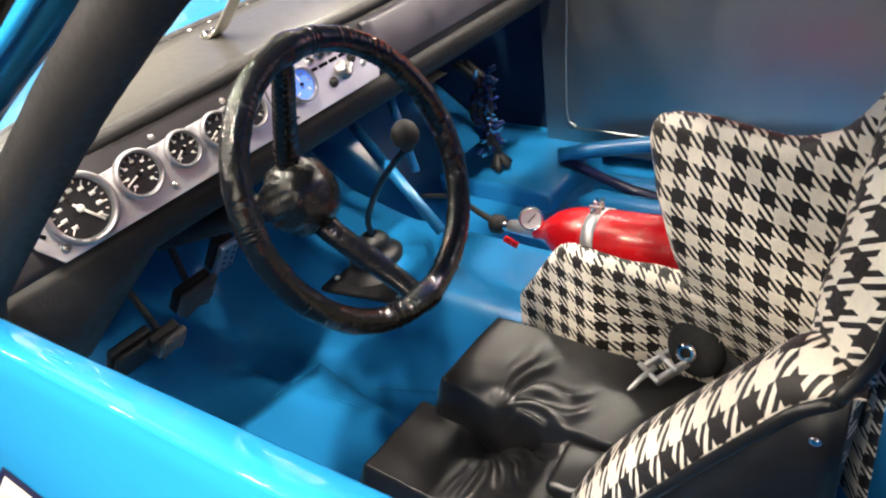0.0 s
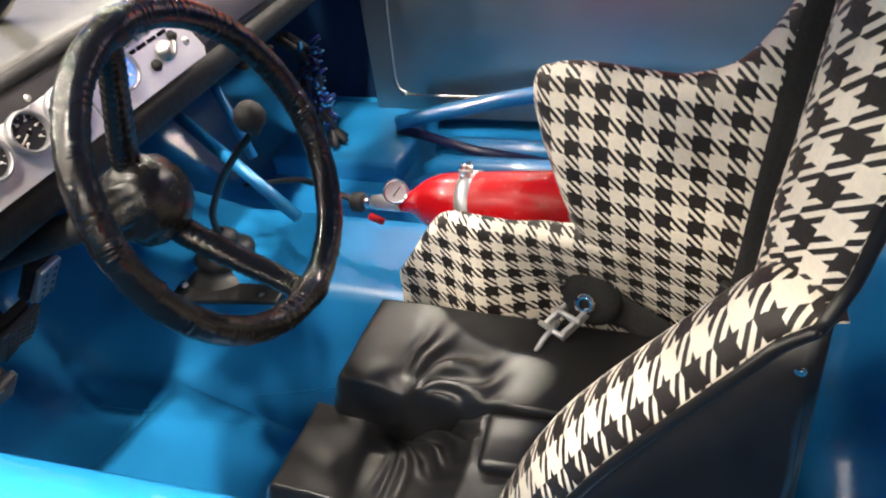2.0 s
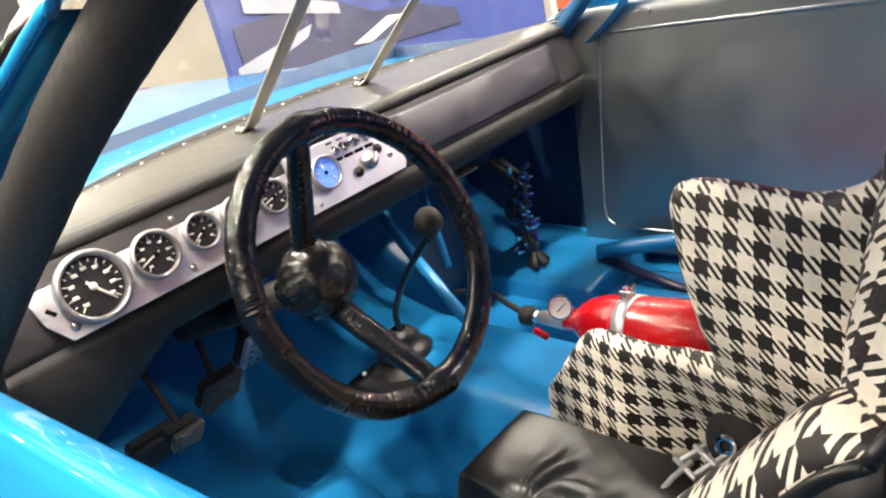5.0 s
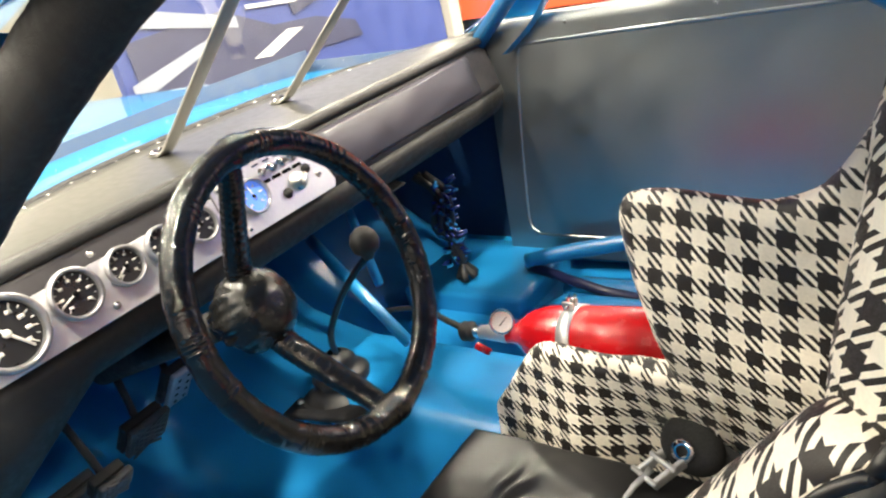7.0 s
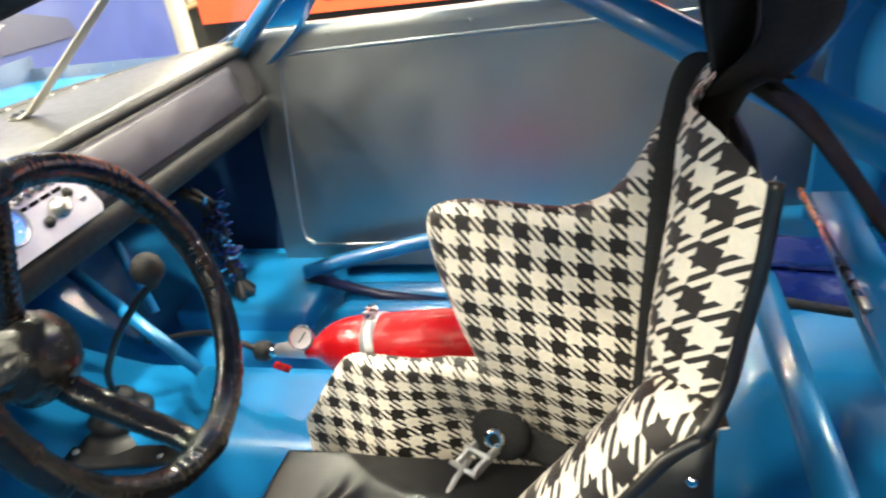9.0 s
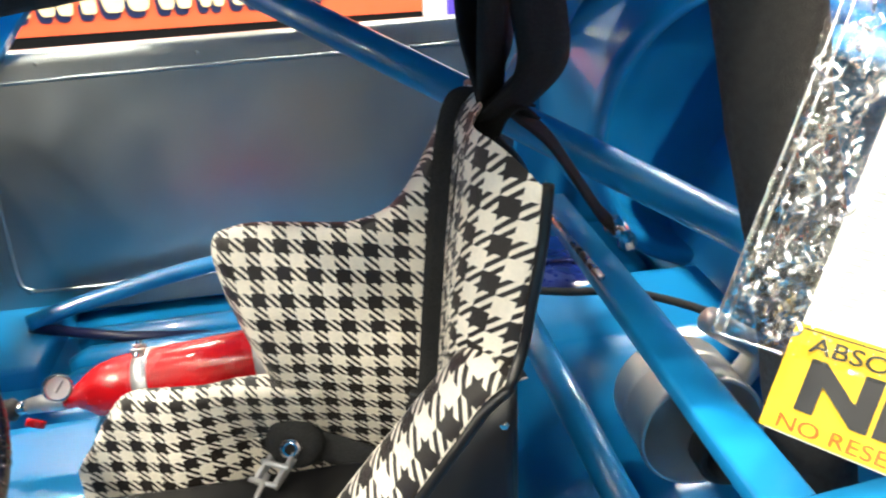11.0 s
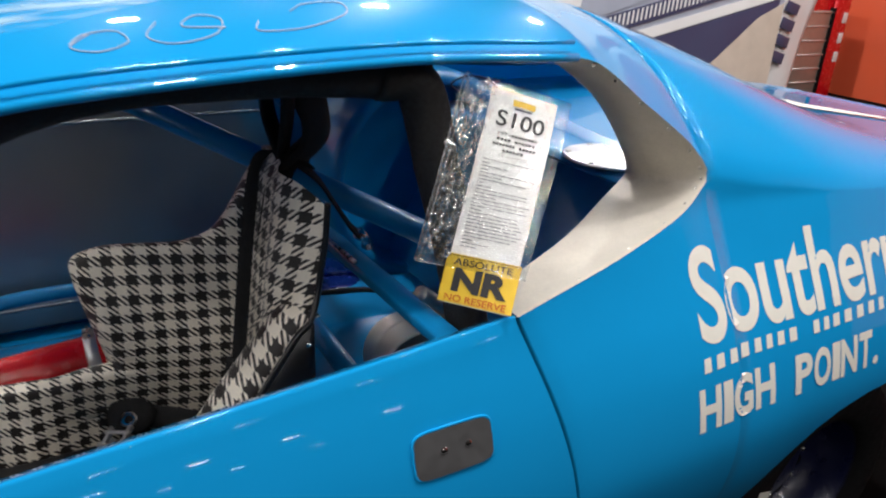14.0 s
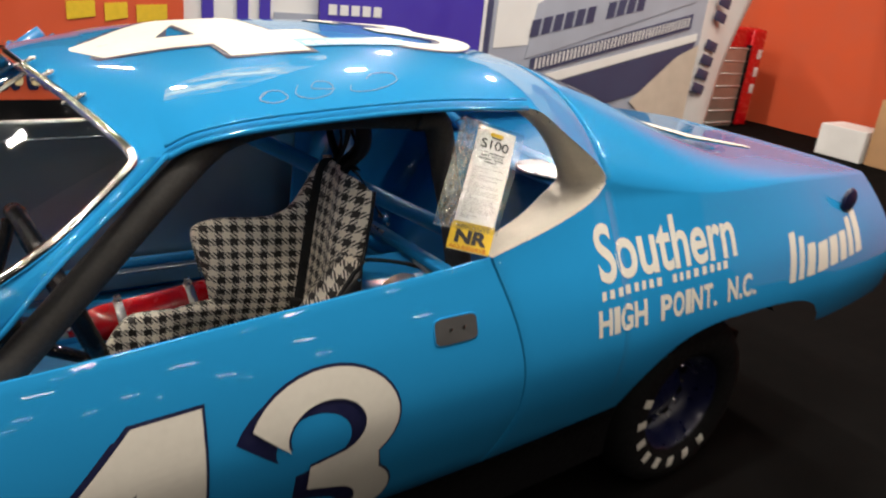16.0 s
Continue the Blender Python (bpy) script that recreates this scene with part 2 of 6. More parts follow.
def merge(bm, own):
    if bm is None:
        return own
    me = bpy.data.meshes.new("tmp")
    own.to_mesh(me)
    own.free()
    bm.from_mesh(me)
    bpy.data.meshes.remove(me)
    return bm


def catmull(pts, n=8):
    """A smooth run of points through pts."""
    p = [Vector(q) for q in pts]
    p = [2 * p[0] - p[1], *p, 2 * p[-1] - p[-2]]
    out = []
    for a, b, c, d in zip(p, p[1:], p[2:], p[3:]):
        for k in range(n):
            t = k / n
            out.append(0.5 * (2 * b + (c - a) * t + (2 * a - 5 * b + 4 * c - d) * t * t + (3 * b - a - 3 * c + d) * t ** 3))
    return [*out, p[-2]]


def tube(pts, r, sides=14, bm=None, caps=True, wobble=0.0):
    """A round bar of radius r (or a list of radii) along pts."""
    own = bmesh.new()
    p = [Vector(q) for q in pts]
    rs = r if isinstance(r, (list, tuple)) else [r] * len(p)
    up = Vector((0, 0, 1)) if abs((p[1] - p[0]).normalized().z) < 0.9 else Vector((0, 1, 0))
    rings, side = [], None
    for i, q in enumerate(p):
        t = (p[min(i + 1, len(p) - 1)] - p[max(i - 1, 0)]).normalized()
        side = t.cross(up).normalized() if side is None else (side - t * side.dot(t)).normalized()
        over = side.cross(t)
        ring = []
        for k in range(sides):
            a = 2 * math.pi * k / sides
            rad = rs[i] * (1 + wobble * noise.noise(q * 60 + Vector((math.cos(a), math.sin(a), 0)) * 1.5)) if wobble else rs[i]
            ring.append(own.verts.new(q + rad * (math.cos(a) * side + math.sin(a) * over)))
        rings.append(ring)
    for a, b in zip(rings, rings[1:]):
        for k in range(sides):
            own.faces.new((a[k], a[(k + 1) % sides], b[(k + 1) % sides], b[k]))
    if caps:
        own.faces.new(rings[0])
        own.faces.new(rings[-1])
    return merge(bm, own)


def lathe(profile, m=None, sides=32, bm=None):
    """Turns a profile of (radius, height) round the z axis of m."""
    own = bmesh.new()
    rings = []
    for r, h in profile:
        if r < 1e-5:
            rings.append([own.verts.new((0, 0, h))])
        else:
            rings.append([own.verts.new((r * math.cos(2 * math.pi * k / sides), r * math.sin(2 * math.pi * k / sides), h)) for k in range(sides)])
    for a, b in zip(rings, rings[1:]):
        for k in range(sides):
            j = (k + 1) % sides
            if len(a) == 1 and len(b) > 1:
                own.faces.new((a[0], b[k], b[j]))
            elif len(b) == 1 and len(a) > 1:
                own.faces.new((a[k], a[j], b[0]))
            elif len(a) > 1:
                own.faces.new((a[k], a[j], b[j], b[k]))
    if m is not None:
        own.transform(m)
    return merge(bm, own)


def sheet(rows, thick=0.0, bm=None, uv=None, closed=False):
    """A skin over a grid of points; thick gives it a back face and edges; uv: rows of (u, v)."""
    own = bmesh.new()
    grid = [[own.verts.new(q) for q in row] for row in rows]
    lay = own.loops.layers.uv.new("UVMap") if uv else None
    for i in range(len(grid) - 1):
        for j in range(len(grid[0]) - (0 if closed else 1)):
            k = (j + 1) % len(grid[0])
            try:
                f = own.faces.new((grid[i][j], grid[i + 1][j], grid[i + 1][k], grid[i][k]))
            except ValueError:
                continue
            if uv:
                for lp, (a, b) in zip(f.loops, ((i, j), (i + 1, j), (i + 1, k), (i, k))):
                    lp[lay].uv = uv[a][b]
    bmesh.ops.recalc_face_normals(own, faces=own.faces[:])
    if thick:
        bmesh.ops.solidify(own, geom=own.faces[:], thickness=thick)
    return merge(bm, own)


def along(a, b):
    """The pose at a whose z axis points to b."""
    a, b = Vector(a), Vector(b)
    return Matrix.Translation(a) @ (b - a).to_track_quat("Z", "Y").to_matrix().to_4x4()


def lerp_table(table, x):
    """Smooth reading of rows (x, value...) at x."""
    if x <= table[0][0]:
        return table[0][1:]
    for a, b in zip(table, table[1:]):
        if x <= b[0]:
            t = (x - a[0]) / (b[0] - a[0])
            return tuple(p + (q - p) * t for p, q in zip(a[1:], b[1:]))
    return table[-1][1:]


def smooth_table(table, x):
    """As lerp_table, with rounded corners."""
    xs = [r[0] for r in table]
    if x <= xs[0]:
        return table[0][1:]
    if x >= xs[-1]:
        return table[-1][1:]
    i = max(k for k in range(len(xs) - 1) if xs[k] <= x)
    t = (x - xs[i]) / (xs[i + 1] - xs[i])
    out = []
    for c in range(1, len(table[0])):
        def slope(k):
            lo, hi = max(k - 1, 0), min(k + 1, len(xs) - 1)
            return (table[hi][c] - table[lo][c]) / (xs[hi] - xs[lo])
        h = xs[i + 1] - xs[i]
        p, q, s, e = table[i][c], table[i + 1][c], slope(i) * h, slope(i + 1) * h
        out.append((2 * t ** 3 - 3 * t ** 2 + 1) * p + (t ** 3 - 2 * t ** 2 + t) * s + (3 * t ** 2 - 2 * t ** 3) * q + (t ** 3 - t ** 2) * e)
    return tuple(out)


def frange(a, b, n):
    return [a + (b - a) * k / (n - 1) for k in range(n)]


# ---- the hall ----
ground = link("ground", box(90, 90, 0.1, pose(0, 0, -0.05)), M_CARPET, smooth=False)
tagged(ground, "dark charcoal carpet floor of the hall", "floor", kind="structure")

# ---- the race car's body ----
SIDE = [(0.20, 0.34), (0.30, 0.20), (0.36, 0.125), (0.42, 0.068), (0.48, 0.030), (0.55, 0.002), (0.62, -0.020), (0.68, -0.030), (0.74, -0.032), (0.80, -0.023),
        (0.87, -0.004), (0.93, 0.019), (0.98, 0.041), (1.03, 0.061), (1.10, 0.085)]
BELT = [(-1.6, 0.93), (-0.4, 0.943), (-0.05, 0.955), (0.3, 0.975), (0.91, 1.016), (1.12, 1.04), (1.36, 1.12)]
HUB = (1.89, 0.318)
ARCH = 0.415
YC = 0.80


def side_y(x, z):
    y = smooth_table(SIDE, z)[0]
    if x > 2.2:
        y += 0.12 * (x - 2.2) ** 2
    if x < -0.6:
        y += 0.05 * (-0.6 - x) ** 2
    return y


def belt_z(x):
    return smooth_table(BELT, x)[0]


def sill_z(x):
    """The turned-under lower edge, rising towards the rear wheel."""
    return max(0.25, 0.335 + 0.115 * x)


def arch_z(x):
    """Lower edge of the side skin: the rocker, cut by the wheel arch."""
    base = sill_z(x) if x < HUB[0] else 0.60
    if x < HUB[0]:
        d = (HUB[0] - x) / 0.47
        return max(base, HUB[1] + ARCH * (1 - d ** 3) ** (1 / 3)) if d < 1 else base
    d = (x - HUB[0]) / 0.525
    return max(base, HUB[1] + ARCH * (1 - d ** 4) ** 0.25) if d < 1 else base


def mirror_y(q):
    return Vector((q[0], 2 * YC - q[1], q[2]))


car = empty("race_car", 0.9, YC, 0)
car_inv = car.matrix_world.inverted()
tagged(car, "bright blue seventies stock race car with white racing numbers", "car")


def on_car(name, bm, mat, parent=None, label="", smooth=True):
    """A part of the car, given in world places."""
    bm.transform(car_inv)
    return part(name, bm, mat, parent or car, label, smooth)


# lower side skins: front wing and door up to the shut line, then the quarter panel
GAP = 0.917
NQ = 52


def gap_x(z):
    """The door's rear shut line, bowed backwards below the belt."""
    return GAP + 0.085 * math.sin(min(max((1.02 - z) / 0.62, 0), 1) * math.pi * 0.9)


def skin(xs, tops, n=18, flip=False):
    rows = []
    for x, top in zip(xs, tops):
        lo = arch_z(x)
        row = []
        for k in range(n):
            z = lo + (top - lo) * k / (n - 1)
            row.append(Vector((x, side_y(x, z), z)))
        rows.append(row if not flip else [mirror_y(q) for q in row])
    return rows


xs_door = frange(-0.45, GAP, 34)
rows = []
for x in xs_door:
    f = (x + 0.45) / (GAP + 0.45)
    row = []
    for k in range(52):
        zt = belt_z(x) - 0.006
        z = sill_z(x) + (zt - sill_z(x)) * k / 51
        xx = -0.45 + (gap_x(z) - 0.0015 + 0.45) * f
        row.append(Vector((xx, side_y(xx, z), z)))
    zb = belt_z(xx)
    for dy, dz in ((0.0006, -0.002), (0.0018, 0.001), (0.004, 0.0015), (0.008, 0.0), (0.039, -0.018), (0.0425, -0.0215), (0.0445, -0.027), (0.0455, -0.035), (0.047, -0.10), (0.06, -0.4)):
        row.append(Vector((xx, side_y(xx, zb) + dy, zb + dz)))
    rows.append(row)
door = on_car("door", sheet(rows), M_PAINT)

rows = []
for x in frange(-2.6, -0.458, 30):
    row = []
    for k in range(18):
        d = abs(x + 1.25) / 0.46
        lo = max(0.25, 0.318 + 0.415 * (1 - d ** 3) ** (1 / 3)) if d < 1 else 0.25
        z = lo + (belt_z(x) - lo) * k / 17
        row.append(Vector((x, side_y(x, z), z)))
    z = belt_z(x)
    y0 = side_y(x, z)
    for k in range(1, 16):
        f = k / 15
        row.append(Vector((x, y0 + (YC - y0) * f, z + 0.035 * math.sin(f * math.pi / 2))))
    rows.append(row)
on_car("front_wing_and_bonnet", sheet(rows), M_PAINT)
on_car("far_front_wing_and_bonnet", sheet([[mirror_y(q) for q in row] for row in rows]), M_PAINT)

# window frame edge behind the door: from the sill round the quarter window to the roof rail
QW = catmull([(GAP + 0.004, 0.055, 1.018), (1.12, 0.085, 1.055), (1.27, 0.115, 1.092), (1.335, 0.135, 1.125), (1.35, 0.142, 1.15),
              (1.30, 0.148, 1.20), (1.20, 0.16, 1.265), (1.12, 0.172, 1.318), (1.07, 0.178, 1.332)], 5)
RAIL = catmull([(0.2454, 0.1880, 1.2551), (0.3111, 0.1870, 1.2823), (0.4648, 0.1880, 1.3059), (0.8, 0.19, 1.33), (1.07, 0.178, 1.332)], 6)
CENTRE = [(-0.45, 0.99), (0.10, 1.325), (0.25, 1.365), (0.47, 1.40), (0.8, 1.425), (1.1, 1.42), (1.35, 1.385), (1.6, 1.315), (1.9, 1.205), (2.15, 1.13), (2.5, 1.085), (2.9, 1.045)]


def roof_row(start, x, n=16, steep=0.5):
    """From the rail or the belt over the roof to the centre line."""
    zc = smooth_table(CENTRE, x)[0]
    a, b = Vector(start), Vector((x, YC, zc))
    h = b.z - a.z
    row = []
    for k in range(n):
        t = k / (n - 1)
        s = 1 - (1 - t) ** 2.0
        y = a.y + (b.y - a.y) * (t * 0.72 + 0.28 * t * t)
        z = a.z + h * (1 - (1 - t) ** 2.6)
        row.append(Vector((a.x + (x - a.x) * s, y, z)))
    return row


HEADER = catmull([(0.1967, 0.1920, 1.2502), (0.1856, 0.2320, 1.2698), (0.1407, 0.4220, 1.3056), (0.095, 0.6, 1.333), (0.07, YC, 1.342)], 6)


def header_row(n=16):
    row = []
    for k in range(n):
        t = k / (n - 1)
        y = HEADER[0].y + (YC - HEADER[0].y) * (t * 0.72 + 0.28 * t * t)
        a, b = [(a, b) for a, b in zip(HEADER, HEADER[1:]) if b.y >= y - 1e-6][0]
        row.append(a.lerp(b, (y - a.y) / (b.y - a.y)))
    return row


rows = [roof_row(q, q.x if q.x > 0.26 else 0.255) for q in RAIL]
head = header_row()
rows = [head, [a.lerp(b, 0.5) + Vector((0, 0, 0.004)) for a, b in zip(head, rows[0])], *rows]
back = [q for q in QW if q.z > 1.135][::-1]
rows += [roof_row(q, max(q.x, 1.07)) for q in back[1:]]
roof_rows = rows

# quarter panel: rocker to the window edge, then whole behind it
low = [q for q in QW if q.z <= 1.14 and q.x < 1.349]
rows = []
for q in low:
    row = []
    lo = arch_z(q.x)
    for k in range(NQ):
        z = lo + (q.z - lo) * k / (NQ - 1)
        xx = q.x
        if q.x < 1.3:
            xx = q.x + (gap_x(z) - GAP) * (1 - (q.x - GAP) / (1.3 - GAP))
        y = side_y(xx, z)
        y += (q.y - side_y(q.x, q.z)) * (k / (NQ - 1)) ** 4
        row.append(Vector((xx, y, z)))
    rows.append(row)
first = [Vector((r.x, r.y + 0.03, r.z)) for r in rows[0]]
lip = [Vector((r.x, r.y + 0.0012, r.z)) for r in rows[0]]
hem = [Vector((r.x + 0.003, r.y, r.z)) for r in rows[0]]
front_rows = [first, lip, hem, *rows[1:]]
CREST = [(1.349, 0.142, 1.15), (1.5, 0.12, 1.12), (1.8, 0.10, 1.09), (2.2, 0.12, 1.085), (2.6, 0.17, 1.062), (2.95, 0.24, 1.03)]
rows = []
arch_xs = [1.349, 1.38, 1.41, 1.421, 1.425, 1.43, 1.44, 1.455, 1.47, 1.52, 1.58, 1.64, 1.72, 1.8, 1.89, 1.98, 2.06, 2.14, 2.2, 2.26, 2.31, 2.36, 2.39, 2.405, 2.414, 2.42, 2.46, 2.6, 2.75, 2.9, 2.95]
for x in arch_xs:
    cy, cz = smooth_table(CREST, x)
    lo = arch_z(x)
    row = []
    for k in range(NQ):
        z = lo + (cz - lo) * k / (NQ - 1)
        row.append(Vector((x, side_y(x, z) + (cy - side_y(x, cz)) * (k / (NQ - 1)) ** 3, z)))
    row += roof_row(row[-1], x)[1:]
    rows.append(row)
quarter_rows = rows
LOW_EDGE = low


def skin_y(x, z):
    """The outside of the side skin at (x, z), pinched in towards the window and the rear deck."""
    y = side_y(x, z)
    lo = arch_z(x)
    if x >= 1.349:
        cy, cz = smooth_table(CREST, x)
        return y + (cy - side_y(x, cz)) * max(0.0, (z - lo) / (cz - lo)) ** 3
    if x > LOW_EDGE[0].x:
        a, b = [(a, b) for a, b in zip(LOW_EDGE, LOW_EDGE[1:] + [QW[len(LOW_EDGE)]]) if b.x >= x][0]
        q = a.lerp(b, (x - a.x) / (b.x - a.x))
        return y + (q.y - side_y(q.x, q.z)) * max(0.0, (z - lo) / (q.z - lo)) ** 4
    return y


def split_glass(rows, far):
    """The quarter panel and deck as paint, the rear window as glass."""
    paint, pane = bmesh.new(), bmesh.new()
    upper = [*roof_rows, rows[0][NQ - 1:]]
    for part_rows in ((upper, [*front_rows, rows[0][:NQ]]) if not far else (upper,)):
        for i in range(len(part_rows) - 1):
            for j in range(len(part_rows[0]) - 1):
                c = [part_rows[i][j], part_rows[i + 1][j], part_rows[i + 1][j + 1], part_rows[i][j + 1]]
                paint.faces.new([paint.verts.new(mirror_y(q) if far else q) for q in c])
    for i in range(len(rows) - 1):
        for j in range(len(rows[0]) - 1):
            c = [rows[i][j], rows[i + 1][j], rows[i + 1][j + 1], rows[i][j + 1]]
            mid = (c[0] + c[1] + c[2] + c[3]) / 4
            bm = pane if 1.42 < mid.x < 2.1 and mid.y > 0.40 + 0.05 * (2.1 - mid.x) else paint
            bm.faces.new([bm.verts.new(mirror_y(q) if far else q) for q in c])
    for bm in (paint, pane):
        bmesh.ops.remove_doubles(bm, verts=bm.verts[:], dist=2e-4)
    return paint, pane


for far in (False, True):
    paint, pane = split_glass(rows, far)
    on_car("far_upper_body" if far else "upper_body", paint, M_PAINT)
    g = on_car("rear_window", pane, M_GLASS, label="rear window pane")
    g.visible_shadow = False

# roof rail gutter, window edge, A-pillar and windscreen
gutter = [q + Vector((0, -0.006, -0.001)) for q in RAIL]
on_car("gutter", tube(gutter, 0.006, 8), M_PAINT)
on_car("gutter_lip", tube([q + Vector((0, 0.006, 0.018)) for q in RAIL], 0.0035, 8), M_PAINT)
SCREEN_SIDE = catmull([(0.1967, 0.1920, 1.2502), (0.1791, 0.1780, 1.2328), (0.0700, 0.1320, 1.1495), (-0.0340, 0.1010, 1.0917), (-0.1982, 0.0760, 1.0122), (-0.2575, 0.0750, 0.9856)], 6)
OPEN_EDGE = catmull([(0.2454, 0.1880, 1.2551), (0.1819, 0.1540, 1.2067), (0.0438, 0.0910, 1.1064), (-0.0442, 0.0760, 1.0122), (-0.1100, 0.0770, 0.9594), (-0.1300, 0.0800, 0.9450)], 6)
rows = []
for a, b in zip(SCREEN_SIDE, OPEN_EDGE):
    m = a.lerp(b, 0.5) + Vector((0, -0.008, 0.006))
    rows.append([a, a.lerp(m, 0.5) + Vector((0, -0.003, 0.002)), m, m.lerp(b, 0.6), b, b + Vector((0.004, 0.02, -0.004)), b + Vector((0.0, 0.05, 0.0))])
on_car("screen_pillar", sheet(rows), M_PAINT)
on_car("far_screen_pillar", sheet([[mirror_y(q) for q in r] for r in rows]), M_PAINT)
on_car("pillar_gutter", tube([b + Vector((0, -0.006, 0.004)) for b in OPEN_EDGE], 0.005, 8), M_PAINT)
trim = [q + Vector((-0.004, -0.004, 0.004)) for q in (*SCREEN_SIDE[::-1], *HEADER[1:])]
on_car("screen_trim", tube(trim, 0.0095, 12), M_CHROME, label="chrome windscreen moulding")
on_car("far_screen_trim", tube([mirror_y(q) for q in trim], 0.0085, 10), M_CHROME, label="chrome windscreen moulding")
for q in ((0.142, 0.42, 1.306), (0.108, 0.55, 1.327), (0.09, 0.64, 1.34)):
    on_car("screen_clip", box(0.045, 0.022, 0.006, Matrix.Translation(q) @ pose(0, 0, 0.008, 0, -25, -18), 0.0015), M_STEEL, label="steel clip holding the windscreen")
    on_car("clip_screw", lathe([(0, 0.006), (0.004, 0.005), (0.005, 0)], Matrix.Translation(q) @ pose(0.012, 0, 0.014, 0, -25, -18), 10), M_STEEL)


def cowl(y):
    return Vector((-0.455 + 0.26 * abs((y - YC) / 0.72) ** 2.4 - 0.012, y, 0.998 - 0.02 * abs((y - YC) / 0.72) ** 3))


rows = []
for k in range(29):
    f = k / 28
    y0 = 0.205 + (2 * YC - 0.41) * f
    yy = y0 if y0 <= YC else 2 * YC - y0
    a, b = [(a, b) for a, b in zip(HEADER, HEADER[1:]) if b.y >= yy - 1e-6][0]
    top = a.lerp(b, (yy - a.y) / (b.y - a.y))
    if y0 > YC:
        top = mirror_y(top)
    low = cowl(0.10 + (2 * YC - 0.20) * f)
    rows.append([low.lerp(top, g) + Vector((-0.03 * math.sin(g * math.pi), 0, 0.02 * math.sin(g * math.pi))) for g in frange(0, 1, 10)])
ws = on_car("windscreen", sheet(rows), M_GLASS, label="clear windscreen")
ws.visible_shadow = False
on_car("screen_gasket", tube([r[0] + Vector((0.006, 0, 0.002)) for r in rows], 0.008, 8), M_RUBBER)
cow = [[Vector((cowl(y).x - 0.14 * f - 0.004, y, cowl(y).z - 0.004 - 0.03 * math.sin(f * 2.6))) for f in frange(0, 1, 6)] for y in frange(0.09, 1.51, 30)]
on_car("cowl_panel", sheet(cow, 0.004), M_PAINT)
for k in range(26):
    y = 0.2 + 1.2 * k / 25
    on_car("gasket_rivet", lathe([(0, 0.003), (0.003, 0.002), (0.0035, 0)], Matrix.Translation(cowl(y) + Vector((0.03, 0, 0.006))), 8), M_STEEL)

# silver surround of the rear side window, sloping inwards to a smaller opening
INNER_QW = catmull([(GAP + 0.02, 0.115, 1.015), (1.10, 0.165, 1.05), (1.24, 0.235, 1.078), (1.30, 0.262, 1.095), (1.312, 0.262, 1.115),
                    (1.275, 0.25, 1.165), (1.19, 0.235, 1.25), (1.10, 0.225, 1.305), (1.05, 0.222, 1.322)], 5)
rows = []
for a, b in zip(QW, INNER_QW):
    o = a + Vector((0, -0.001, 0))
    rows.append([o, o.lerp(b, 0.04) + Vector((0, 0.002, 0)), o.lerp(b, 0.3) + Vector((0, -0.002, -0.006)), o.lerp(b, 0.65) + Vector((0, 0, -0.005)), b, b + Vector((0.01, 0.03, 0.0))])
qs = on_car("quarter_window_surround", sheet(rows), M_SILVER, label="textured silver window surround")
for k in range(3, len(QW) - 3, 3):
    a, b = QW[k], INNER_QW[k]
    on_car("rivet", lathe([(0, 0.003), (0.003, 0.002), (0.0038, 0)], along(a.lerp(b, 0.07) + Vector((0, 0.001, -0.002)), a.lerp(b, 0.07) + Vector((0, -1, 0.2))), 8), M_STEEL, qs)

# door handle plate
dh = []
for k in range(28):
    a = 2 * math.pi * k / 28
    dh.append((0.8 + 0.056 * (abs(math.cos(a)) ** 0.35) * math.copysign(1, math.cos(a)), 0.887 + 0.027 * (abs(math.sin(a)) ** 0.35) * math.copysign(1, math.sin(a))))
bm = bmesh.new()
bm.faces.new([bm.verts.new((x, side_y(x, z) - 0.0035, z + 0.01 * (x - 0.8))) for x, z in dh])
r = bmesh.ops.extrude_face_region(bm, geom=bm.faces[:])
bmesh.ops.translate(bm, vec=(0, 0.006, 0), verts=[v for v in r["geom"] if isinstance(v, bmesh.types.BMVert)])
handle = on_car("handle_cover", bm, M_HANDLE, door, "dark grey blanking plate over the door handle", False)
on_car("handle_rim", tube([(0.8 + (x - 0.8) * 1.03, side_y(x, z) - 0.001, 0.887 + (z - 0.887) * 1.05 + 0.01 * (x - 0.8)) for x, z in (*dh, dh[0])], 0.0022, 6, caps=False), M_PAINT, door)
for x in (0.785, 0.82):
    on_car("screw", lathe([(0, 0.003), (0.004, 0.0025), (0.005, 0)], along((x, side_y(x, 0.889) - 0.003, 0.889), (x, -1, 0.889)), 12), M_CHROME, handle)

